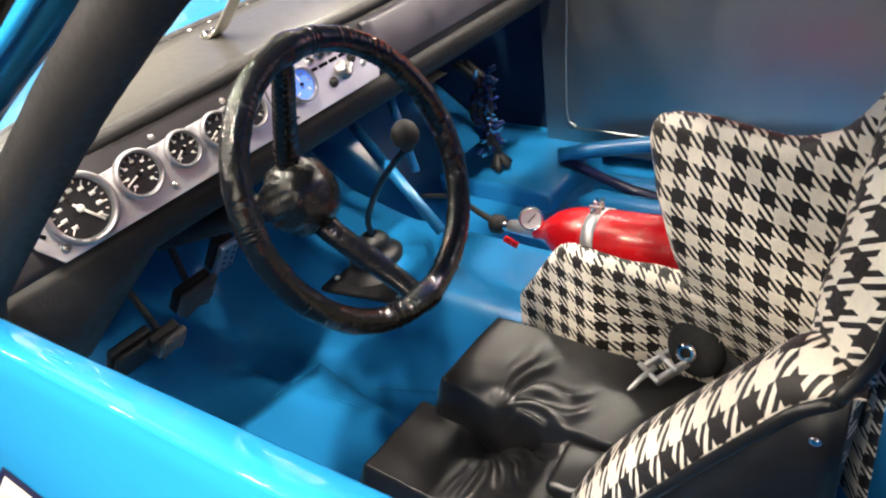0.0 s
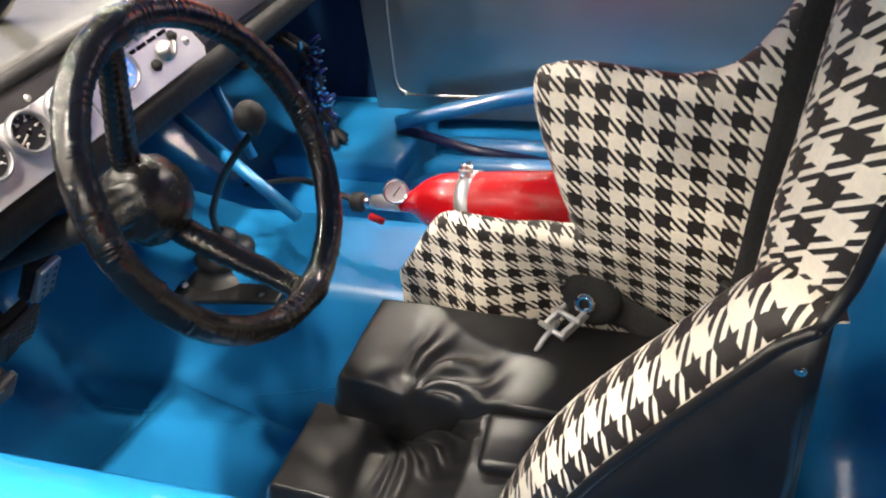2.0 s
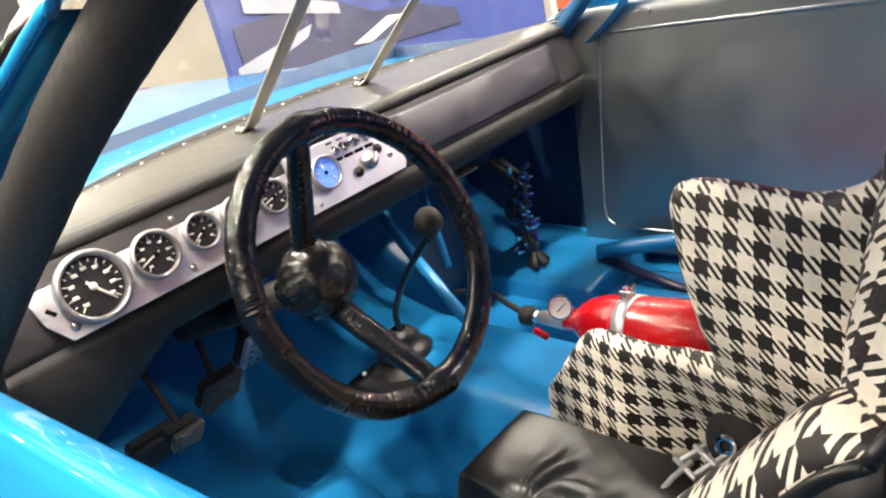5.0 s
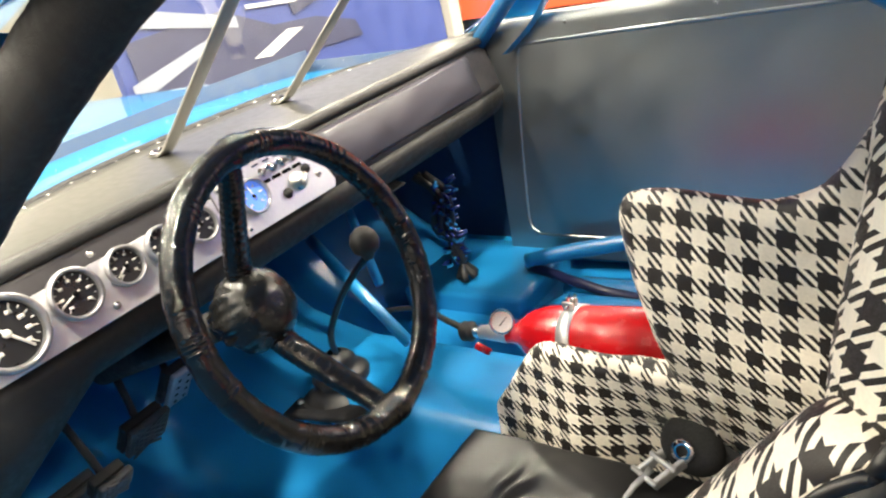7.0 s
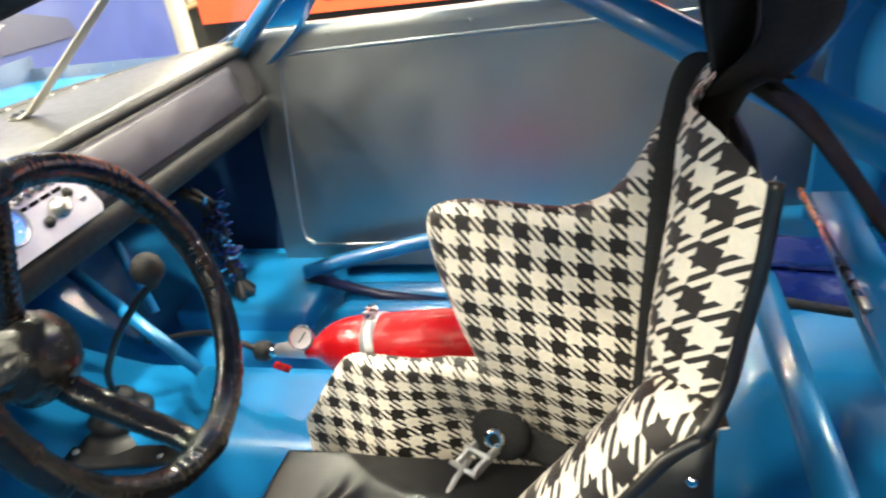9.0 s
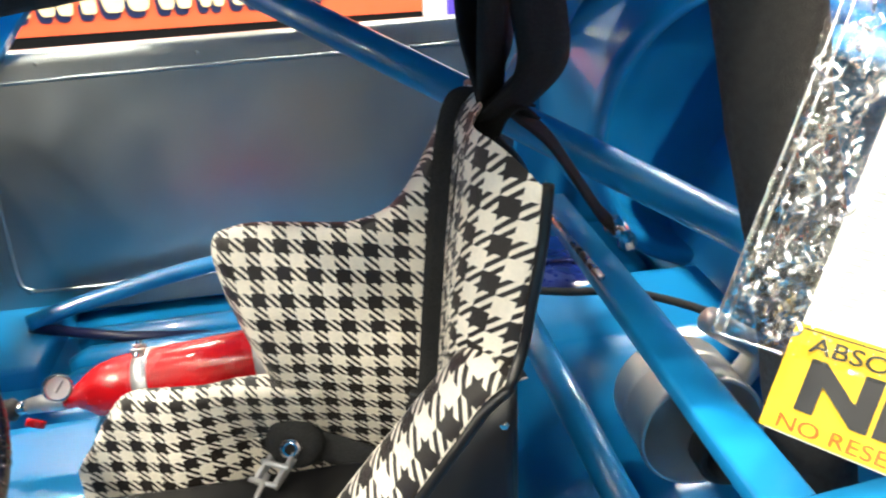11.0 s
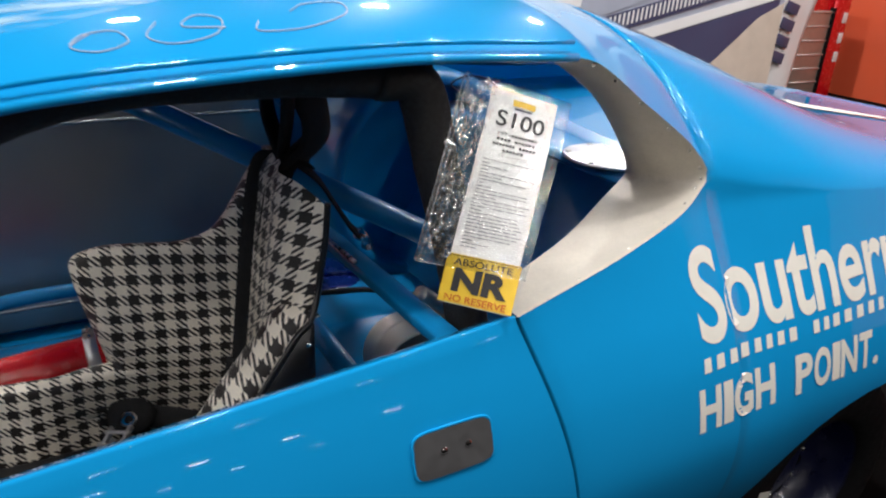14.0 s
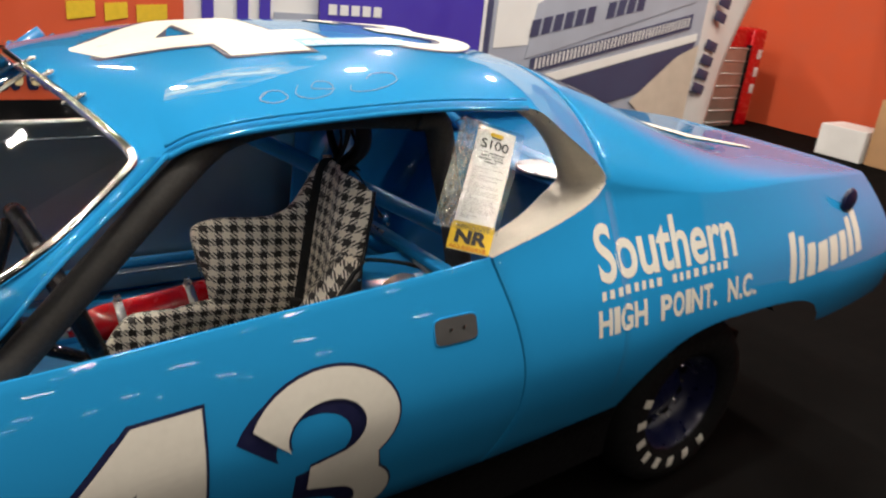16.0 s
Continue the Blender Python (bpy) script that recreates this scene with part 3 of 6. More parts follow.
# rear wheel
WHITE_FROM = radians(163)
def car_wheel(name, m, marks):
    w = new(name)
    w.parent = car
    w.matrix_world = m
    tyre = part("tyre", lathe([(0.19, -0.12), (0.25, -0.125), (0.30, -0.11), (0.318, -0.08), (0.32, 0.0), (0.32, 0.10), (0.31, 0.145), (0.29, 0.168), (0.26, 0.178), (0.20, 0.176), (0.178, 0.158), (0.172, 0.12)], None, 72), M_TYRE, w)
    part("rim", lathe([(0.180, 0.160), (0.172, 0.15), (0.168, 0.10), (0.16, 0.05), (0.11, 0.035), (0.09, 0.075), (0.05, 0.085), (0, 0.085)], None, 64), M_RIM, w, "dark blue steel wheel rim")
    for k in range(10):
        a = 2 * math.pi * k / 10
        part("wheel_stud", lathe([(0, 0.022), (0.008, 0.02), (0.0095, 0.0)], pose(0.125 * math.cos(a), 0.125 * math.sin(a), 0.045), 8), M_CHROME, w)
        part("vent_hole", lathe([(0, 0.001), (0.016, 0.001)], pose(0.138 * math.cos(a + 0.3), 0.138 * math.sin(a + 0.3), 0.052), 14), M_BLACK, w)
    for k in range(marks):
        a = WHITE_FROM + 0.36 * k
        part("sidewall_mark", box(0.040, 0.030, 0.002, pose(0.222 * math.cos(a), 0.222 * math.sin(a), 0.1785, 0, 0, math.degrees(a)), 0.0008), M_WHITE, tyre, "worn white sidewall lettering block")


car_wheel("rear_wheel", along((1.905, 0.27, 0.322), (1.905, 0.0, 0.322)), 8)
car_wheel("rear_wheel", along((1.905, 1.33, 0.322), (1.905, 1.6, 0.322)), 0)
car_wheel("front_wheel", along((-1.25, 0.27, 0.322), (-1.25, 0.0, 0.322)), 0)
car_wheel("front_wheel", along((-1.25, 1.33, 0.322), (-1.25, 1.6, 0.322)), 0)
rows = []
for k in range(41):
    a = radians(50 + (172 - 50) * k / 40)
    rows.append([Vector((1.89 + 0.50 * math.cos(a), y, 0.26 + 0.50 * math.sin(a))) for y in (0.05, 0.2, 0.42)])
on_car("wheel_well", sheet(rows, 0.003), M_BLACK)
on_car("underbody", box(3.3, 1.12, 0.08, pose(1.05, 0.98, 0.245), 0.01), M_BLACK, label="black underside")
bm = sheet([[Vector((x, side_y(x, sill_z(x)) + d, sill_z(x) + h)) for d, h in ((0.001, 0.004), (0.012, 0.0), (0.03, -0.08), (0.035, -0.2))] for x in frange(-0.45, 1.46, 20)])
on_car("rocker", bm, M_BLACK)
# tail lamp and deck end
on_car("tail_lamp", lathe([(0, 0.004), (0.035, 0.004), (0.042, 0.0), (0.045, -0.01)], along((2.57, side_y(2.57, 1.0) + 0.012, 0.995), (2.57, -1, 1.0)), 24), M_NAVY)
rear = [[Vector((2.955 + 0.03 * math.sin(f * 3), q.y, q.z)) for f in (0, 0.5, 1)] for q in quarter_rows[-1]]
on_car("rear_panel", sheet([quarter_rows[-1], [q + Vector((0.02, 0.02, -0.01)) for q in quarter_rows[-1]], [Vector((q.x + 0.02, YC, q.z - 0.02)) for q in quarter_rows[-1]]]), M_PAINT)
on_car("far_door_skin", sheet([[mirror_y(Vector((x, side_y(x, z), z))) for z in frange(0.22, belt_z(x), 16)] for x in frange(-0.45, 1.35, 24)]), M_PAINT)
# the unseen far quarter and nose, which close the body
far_rows = [[mirror_y(q) for q in r[:NQ]] for r in quarter_rows]
on_car("far_quarter_panel", sheet([[mirror_y(q) for q in r] for r in front_rows] + far_rows), M_PAINT)
nose = [[Vector((-2.6 - 0.03 * math.sin(f * 3), side_y(-2.6, z) + (2 * YC - 2 * side_y(-2.6, z)) * f, z)) for f in frange(0, 1, 9)] for z in frange(0.30, belt_z(-2.6) + 0.02, 8)]
on_car("nose_panel", sheet(nose), M_PAINT)

# ---- floor and walls inside the car ----
def floor_z(x, y):
    t = max(0.0, 1 - abs(y - 0.83) / 0.25)
    t = t * t * (3 - 2 * t)
    top = 0.19 if x > -0.25 else 0.19 + 0.25 * (-0.25 - x)
    z = 0.31 + top * min(t * 1.6, 1)
    if y > 1.06:
        z += 0.09 * min((y - 1.06) / 0.05, 1)
    if x < -0.42:
        z += (-0.42 - x) ** 1.2 * 0.9
    if x > 0.72:
        z += min((x - 0.72) / 0.12, 1) * 0.16
    z += 0.004 * noise.noise(Vector((x * 3, y * 3, 0)))
    return z


rows = [[(x, y, floor_z(x, y)) for y in frange(0.15, 1.54, 80)] for x in frange(-0.85, 1.25, 70)]
floor_pan = link("floor", sheet(rows, 0.004), M_INNER)
tagged(floor_pan, "glossy blue painted steel floor pan with a raised tunnel", "floor", kind="structure")
for name, a, b in (("rib", (0.02, 1.18, 0.42), (0.62, 1.18, 0.42)), ("rib", (0.02, 1.26, 0.42), (0.62, 1.26, 0.42)), ("rib", (0.02, 1.34, 0.42), (0.62, 1.34, 0.42))):
    part(name, tube([(a[0], a[1], a[2] - 0.03), (a[0] + 0.03, a[1], a[2] - 0.01), (b[0] - 0.03, b[1], b[2] - 0.01), (b[0], b[1], b[2] - 0.03)], 0.028, 12), M_INNER, floor_pan)
for x0, x1, y0, y1 in ((-0.4, 0.16, 0.52, 0.56), (-0.4, 0.1, 0.30, 0.27), (-0.1, 0.2, 0.60, 0.66)):
    pts = [(x0 + (x1 - x0) * f, y0 + (y1 - y0) * f, floor_z(x0 + (x1 - x0) * f, y0 + (y1 - y0) * f) + 0.001) for f in frange(0, 1, 14)]
    part("seam_weld", tube(pts, 0.0035, 6, wobble=0.4), M_INNER, floor_pan)
rows = [[(0.02 - 0.34 * f + 0.05 * g, 0.24 + 0.30 * g + 0.06 * f, floor_z(0.02 - 0.34 * f + 0.05 * g, 0.24 + 0.30 * g + 0.06 * f) + 0.004) for g in frange(0, 1, 12)] for f in frange(0, 1, 12)]
part("lapped_plate", sheet(rows, 0.004), M_INNER, floor_pan, "blue steel plate lapped over the driver's floor")
part("step_box", box(0.34, 0.3, 0.13, pose(-0.2, 1.34, 0.385), 0.012), M_INNER, floor_pan)

# firewall, coloured darker than the floor for the shade below the dash
rows = [[(-0.84 + 0.02 * math.sin(y * 4), y, z) for z in frange(0.28, 1.0, 8)] for y in frange(0.06, 1.56, 24)]
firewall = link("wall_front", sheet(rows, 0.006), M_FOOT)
tagged(firewall, "blue firewall under the dashboard, its shade put into the colour", "wall", kind="structure")
rows = [[(x, 0.16, 0.315), (x, 0.13, 0.40), (x, 0.09, 0.50)] + [(x, 0.075 + 0.02 * (0.95 - z), z) for z in frange(0.54, 0.93, 8)] for x in frange(-0.84, 1.2, 20)]
inner_side = link("wall_near", sheet(rows, 0.006), M_INNER)
tagged(inner_side, "blue painted inner skin of the driver's door", "wall", kind="structure")
# kick panel, with the same shade painted in
rows = [[(x, 1.545 + 0.01 * (z - 0.4), z) for z in frange(0.3, 0.97, 8)] for x in frange(-0.84, -0.13, 12)]
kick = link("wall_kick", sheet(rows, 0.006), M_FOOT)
tagged(kick, "blue kick panel in the passenger footwell, coloured dark for shade", "wall", kind="structure")
rows = [[(x, 1.5 + 0.03 * (z - 0.4), z) for z in frange(0.3, 0.62, 6)] for x in frange(-0.14, 1.5, 20)]
inner_far = link("wall_far", sheet(rows, 0.006), M_INNER)
tagged(inner_far, "blue painted sill wall below the passenger door", "wall", kind="structure")

# ---- passenger door: a grey steel sheet with a raised bead ----
far_door = empty("passenger_door", 0.5, 1.52, 0.45)
tagged(far_door, "bare grey sheet steel inner panel of the closed passenger door", "door")
fd_inv = far_door.matrix_world.inverted()


def fdoor(name, bm, mat, label=""):
    bm.transform(fd_inv)
    return part(name, bm, mat, far_door, label)


def fd_y(z):
    return 1.452 + (z - 0.47) * 0.118


def fd_front(z):
    return -0.20 + (1.02 - z) * 0.02 + 0.10 * max(0, (z - 0.985) / 0.04) ** 2


def fd_top(x):
    return 1.012 + 0.012 * (x + 0.2)


rows = []
for i in range(50):
    f = i / 49
    row = []
    for k in range(26):
        zt = fd_top(-0.2 + 1.35 * f)
        z = 0.43 + (zt - 0.43) * k / 25
        x = fd_front(z) + (1.15 - fd_front(z)) * f
        row.append(Vector((x, fd_y(z) + 0.0025 * noise.noise(Vector((x * 4, z * 5, 3))), z)))
    zt = row[-1].z
    row += [Vector((x, row[-1].y + 0.006, zt + 0.005)), Vector((x, row[-1].y + 0.03, zt + 0.007)), Vector((x, row[-1].y + 0.05, zt - 0.006)), Vector((x, row[-1].y + 0.05, zt - 0.3))]
    rows.append(row)
fdoor("panel", sheet(rows), M_PANEL)
bead = catmull([(1.05, 0, 0.486), (0.5, 0, 0.484), (-0.06, 0, 0.486), (-0.105, 0, 0.492), (-0.128, 0, 0.515), (-0.13, 0, 0.6), (-0.122, 0, 0.8), (-0.113, 0, 0.915), (-0.105, 0, 0.945), (-0.08, 0, 0.957), (0.2, 0, 0.964), (0.6, 0, 0.970), (1.05, 0, 0.975)], 8)
fdoor("bead", tube([(q.x, fd_y(q.z) + 0.002, q.z) for q in bead], 0.0055, 8), M_PANEL, "raised pressed bead")
for x in (0.02, 0.35, 0.7):
    fdoor("rivet", lathe([(0, 0.003), (0.004, 0.0015), (0.005, 0)], along((x, fd_y(0.995) - 0.001, 0.995), (x, 0, 0.995)), 10), M_PANEL)

# ---- dashboard ----
dash = empty("dashboard", -0.3, 0.82, 0.8)
tagged(dash, "dark grey vinyl dashboard with a bare aluminium gauge plate", "dashboard")
d_inv = dash.matrix_world.inverted()


def on_dash(name, bm, mat, parent=None, label="", smooth=True):
    bm.transform(d_inv)
    return part(name, bm, mat, parent or dash, label, smooth)


def ws_base(y):
    """The foot of the windscreen, bowed forwards in the middle."""
    return -0.455 + 0.26 * abs((y - YC) / 0.72) ** 2.4


ys = frange(0.09, 1.555, 48)
rows = [[Vector((ws_base(y) - 0.02, y, 1.0)), Vector((ws_base(y) * 0.5 - 0.1, y, 1.0)), Vector((-0.215, y, 0.993)), Vector((-0.2, y, 0.990))] for y in ys]
rows = [[a, a.lerp(b, 0.5), b, b.lerp(c, 0.5), c, d] for a, b, c, d in rows]
on_dash("top_pad", sheet(rows, 0.008), M_DASHTOP, label="worn light grey top pad")
on_dash("edge_roll", tube([(-0.192, y, 0.982) for y in ys], 0.0105, 12), M_RUBBER, label="black rolled edge")


def right_end(y):
    """The face draws back to the passenger side's end."""
    return -0.02 * max(0, (y - 1.40) / 0.15) ** 2


rows = []
for y in ys:
    e = right_end(y)
    rows.append([Vector((-0.192 + e, y, 0.978)), Vector((-0.186 + e, y, 0.965)), Vector((-0.172 + e, y, 0.92)), Vector((-0.160 + e, y, 0.88)), Vector((-0.156 + e, y, 0.866))])
on_dash("face", sheet(rows, 0.01), M_VINYL)
rows = []
for y in frange(0.86, 1.395, 20):
    e = right_end(y)
    rows.append([Vector((-0.182 + e, y, 0.966)), Vector((-0.176 + e, y, 0.958)), Vector((-0.166 + e, y, 0.92)), Vector((-0.155 + e, y, 0.884)), Vector((-0.158 + e, y, 0.877))])
on_dash("glove_panel", sheet(rows, 0.003), M_SHEEN, label="smooth satin grey inset panel")
rows = []
for y in ys:
    e = right_end(y)
    k = 0.09 * max(0.0, min((0.34 - y) / 0.16, 1.0))
    rows.append([Vector((-0.156 + e, y, 0.867)), Vector((-0.150 + e, y, 0.85)), Vector((-0.155 + e, y, 0.825 - k * 0.5)), Vector((-0.175 + e, y, 0.805 - k)), Vector((-0.22, y, 0.797 - k)), Vector((-0.34, y, 0.80 - k))])
on_dash("lower_lip", sheet(rows, 0.008), M_RUBBER, label="black lower lip")
on_dash("end_pad", box(0.10, 0.02, 0.17, pose(-0.235, 1.563, 0.892, 0, -6, 0), 0.009), M_RUBBER)
on_dash("lower_bracket", box(0.05, 0.10, 0.004, pose(-0.2, 1.02, 0.79, 0, 10, 0), 0.001), M_RUBBER)

# the aluminium plate: its own frame has u to the passenger, v up, w towards the driver
TILT = radians(17)
plate_m = Matrix(((0, -math.sin(TILT), math.cos(TILT), -0.158), (1, 0, 0, 0.0), (0, math.cos(TILT), math.sin(TILT), 0.925), (0, 0, 0, 1)))


def prism(outline, depth, m, bevel=0.0008):
    """A flat plate from an outline in the x-y plane of m."""
    own = bmesh.new()
    f = own.faces.new([own.verts.new((x, y, 0)) for x, y in outline])
    r = bmesh.ops.extrude_face_region(own, geom=[f])
    bmesh.ops.translate(own, vec=(0, 0, depth), verts=[v for v in r["geom"] if isinstance(v, bmesh.types.BMVert)])
    if bevel:
        bmesh.ops.bevel(own, geom=own.edges[:], offset=bevel, segments=1, affect="EDGES", profile=0.5)
    own.transform(m)
    return own


plate = on_dash("gauge_plate", prism([(0.205, -0.053), (0.60, -0.053), (0.60, 0.028), (0.19, 0.024), (0.178, 0.012), (0.184, -0.022)], 0.004, plate_m), M_ALU, smooth=False, label="bare aluminium gauge plate with a clipped corner")
plate_far = on_dash("switch_plate", prism([(0.603, -0.053), (0.838, -0.053), (0.846, -0.04), (0.82, 0.05), (0.603, 0.05)], 0.0045, plate_m), M_ALU, smooth=False, label="aluminium switch plate")


def gauge(u, v, r, face_mat, needle, name="gauge", ticks=11, deep=0.014, label=""):
    m = plate_m @ pose(u, v, 0.004)
    g = on_dash(name, lathe([(r * 1.0, 0), (r * 1.06, deep * 0.5), (r * 1.04, deep), (r * 0.95, deep * 1.12), (r * 0.88, deep), (r * 0.86, deep * 0.55)], m, 40), M_BEZEL, plate, label)
    on_dash("dial", lathe([(0, deep * 0.5), (r * 0.87, deep * 0.5)], m, 40), face_mat, g)
    for k in range(ticks):
        a = radians(225 - 270 * k / (ticks - 1))
        long = 0.16 if k % 2 == 0 else 0.09
        q = m @ pose(0, 0, deep * 0.52) @ pose(0, 0, 0, 0, 0, math.degrees(a)) @ pose(r * (0.8 - long / 2), 0, 0.0006)
        on_dash("tick", box(r * long, r * 0.04, 0.0006, q), M_WHITE, g)
        if k % 2 == 0:
            q = m @ pose(r * 0.56 * math.cos(a), r * 0.56 * math.sin(a), deep * 0.52 + 0.0006)
            on_dash("numeral_bar", box(r * 0.17, r * 0.11, 0.0006, q), M_WHITE, g)
    q = m @ pose(0, 0, deep * 0.62) @ pose(0, 0, 0, 0, 0, needle)
    nd = box(r * 0.95, r * 0.075, 0.001, q @ pose(r * 0.26, 0, 0))
    on_dash("needle", nd, M_WHITE, g)
    on_dash("boss", lathe([(0, 0.003), (r * 0.11, 0.002), (r * 0.12, 0)], q, 14), M_WHITE if name == "tachometer" else M_BLACK, g)
    return g


M_BEZEL = material("dull_steel_bezel", (0.42, 0.42, 0.43), 0.38, 0.9, grain=120, vary=0.15)
M_DIAL = material("black_dial", (0.012, 0.012, 0.014), 0.35, grain=60)
M_BLUEDIAL = material("lit_blue_dial", (0.10, 0.22, 0.75), 0.35, grain=60)
bd = M_BLUEDIAL.node_tree.nodes["Principled BSDF"]
bd.inputs["Emission Color"].default_value, bd.inputs["Emission Strength"].default_value = (0.12, 0.28, 1.0, 1), 0.45
gauge(0.254, 0.000, 0.0465, M_DIAL, -54, "tachometer", 17, 0.022, "large chrome-rimmed rev counter")
gauge(0.348, 0.002, 0.0335, M_DIAL, 200, ticks=13, deep=0.016)
gauge(0.425, 0.003, 0.0270, M_DIAL, 212)
gauge(0.490, 0.003, 0.0270, M_DIAL, 205)
gauge(0.557, 0.003, 0.0270, M_DIAL, 198)
gauge(0.666, 0.001, 0.0285, M_BLUEDIAL, 100, label="gauge with a lit blue dial")
for u, v, big in ((0.215, -0.037, 1), (0.39, -0.038, 0.8), (0.395, 0.038, 0.7), (0.615, 0.036, 0.9), (0.615, -0.04, 0.7), (0.815, -0.018, 1), (0.524, 0.036, 0.7), (0.635, -0.042, 0.6)):
    on_dash("bolt", lathe([(0, 0.0045), (0.004 * big, 0.004), (0.0065 * big, 0.0015), (0.007 * big, 0)], plate_m @ pose(u, v, 0.0045), 14), M_STEEL, plate)
for k in range(4):
    u = 0.706 + 0.0245 * k
    sw = on_dash("toggle_switch", lathe([(0.0085, 0), (0.0085, 0.004), (0.006, 0.006), (0.005, 0.010)], plate_m @ pose(u, 0.028, 0.0045), 6), M_CHROME, plate_far)
    on_dash("lever", tube([plate_m @ Vector((u, 0.028, 0.012)), plate_m @ Vector((u + 0.002, 0.034, 0.03))], [0.0025, 0.004], 8), M_CHROME, sw)
    on_dash("legend_strip", box(0.02, 0.006, 0.001, plate_m @ pose(u, 0.012, 0.0052)), M_BLACK, plate_far)
    on_dash("legend_bar", box(0.014, 0.0035, 0.001, plate_m @ pose(u - 0.004, 0.043, 0.0052)), M_NAVY, plate_far)
key = on_dash("ignition_switch", lathe([(0.0, 0.018), (0.010, 0.017), (0.011, 0.009), (0.016, 0.007), (0.017, 0)], plate_m @ pose(0.765, -0.012, 0.0045), 20), M_STEEL, plate_far)
on_dash("grip", box(0.006, 0.022, 0.010, plate_m @ pose(0.765, -0.012, 0.026, 0, 0, -35), 0.002), M_STEEL, key)
for u, v in ((0.735, -0.022), (0.793, 0.0)):
    on_dash("push_button", lathe([(0, 0.010), (0.005, 0.009), (0.006, 0.004), (0.009, 0.003), (0.009, 0)], plate_m @ pose(u, v, 0.0045), 14), M_RUBBER, plate_far)
on_dash("slot", box(0.014, 0.006, 0.001, plate_m @ pose(0.197, -0.008, 0.0045, 0, 0, -50), 0.0004), M_BLACK, plate)

# windscreen straps on the dashboard's top
for y, top in ((0.671, (0.055, 0.62, 1.26)), (0.968, (0.06, 0.80, 1.29))):
    st = empty("windscreen_strap", -0.345, y, 1.0)
    tagged(st, "flat grey steel strap bolted between dashboard and roof", "bracket", "windscreen straps")
    foot, tip = Vector((-0.345, y, 1.004)), Vector((0.09, y - 0.02, 1.325))
    knee = Vector((-0.325, y, 1.014))
    run = [foot + Vector((-0.025, 0, 0)), foot, knee, *[knee.lerp(tip, f) for f in frange(0.05, 1, 8)]]
    rows = [[Vector((q.x, q.y + s * 0.0145, q.z)) for s in (-1, -0.5, 0, 0.5, 1)] for q in run]
    bm = sheet(rows, 0.003)
    bm.transform(st.matrix_world.inverted())
    part("strap", bm, M_GALV, st)
    for dx, dy in ((-0.012, -0.009), (-0.012, 0.009)):
        bm = lathe([(0, 0.007), (0.005, 0.0065), (0.006, 0.003), (0.009, 0.002), (0.009, 0)], pose(-0.345 + dx, y + dy, 1.005), 12)
        bm.transform(st.matrix_world.inverted())
        part("bolt", bm, M_CHROME, st)

# ---- steering wheel ----
wn = Vector((math.cos(radians(20.2)) * math.cos(radians(4.1)), math.cos(radians(20.2)) * math.sin(radians(4.1)), math.sin(radians(20.2))))
wa = Vector((0, 0, 1)).cross(wn).normalized()
wb = wn.cross(wa)
wheel_m = Matrix((wa, wb, wn)).transposed().to_4x4()
wheel_m.translation = Vector((0.103, 0.521, 0.874))
wheel = new("steering_wheel")
wheel.matrix_world = wheel_m
tagged(wheel, "deep-dished two-spoke steering wheel wrapped in shiny black tape", "steering wheel")
bm = bmesh.new()
rings = []
NR, NS = 760, 16
for i in range(NR):
    a = 2 * math.pi * i / NR
    ring = []
    for k in range(NS):
        b = 2 * math.pi * k / NS
        lap = (i / NR * 84 + 0.6 * k / NS + 2.2 * noise.noise(Vector((math.cos(a) * 7, math.sin(a) * 7, 9)))) % 1.0
        r = 0.0180 + 0.0009 * lap ** 2 * (1 + 1.6 * noise.noise(Vector((math.cos(a) * 9, math.sin(a) * 9, 4)))) + 0.0007 * noise.noise(Vector((math.cos(a) * 16, math.sin(a) * 16, b * 1.3)))
        for spoke in (math.pi / 2, 3 * math.pi / 2):
            d = abs(a - spoke)
            r += 0.0035 * math.exp(-(d / 0.09) ** 2)
        c = 0.195 + r * math.cos(b)
        ring.append(bm.verts.new((c * math.cos(a), c * math.sin(a), r * math.sin(b))))
    rings.append(ring)
for i in range(NR):
    for k in range(NS):
        bm.faces.new((rings[i][k], rings[(i + 1) % NR][k], rings[(i + 1) % NR][(k + 1) % NS], rings[i][(k + 1) % NS]))
part("rim", bm, M_WRAP, wheel)
for s in (1, -1):
    pts = catmull([(0, s * 0.035, -0.150), (0, s * 0.07, -0.125), (0, s * 0.12, -0.075), (0, s * 0.165, -0.028), (0, s * 0.192, -0.004)], 22)
    bm = tube(pts, [0.0185 - 0.004 * k / len(pts) + 0.0009 * (k % 4) / 3 for k in range(len(pts))], 14, wobble=0.04)
    bm.transform(Matrix.Translation((0, 0, -0.08)) @ Matrix.Diagonal((1.15, 1, 0.8, 1)) @ Matrix.Translation((0, 0, 0.08)))
    part("spoke", bm, M_WRAP, wheel)
HUB_SHAPE = [(0.0, -0.090), (0.02, -0.091), (0.040, -0.099), (0.054, -0.117), (0.059, -0.142), (0.052, -0.170), (0.036, -0.192), (0.028, -0.22)]
rows = []
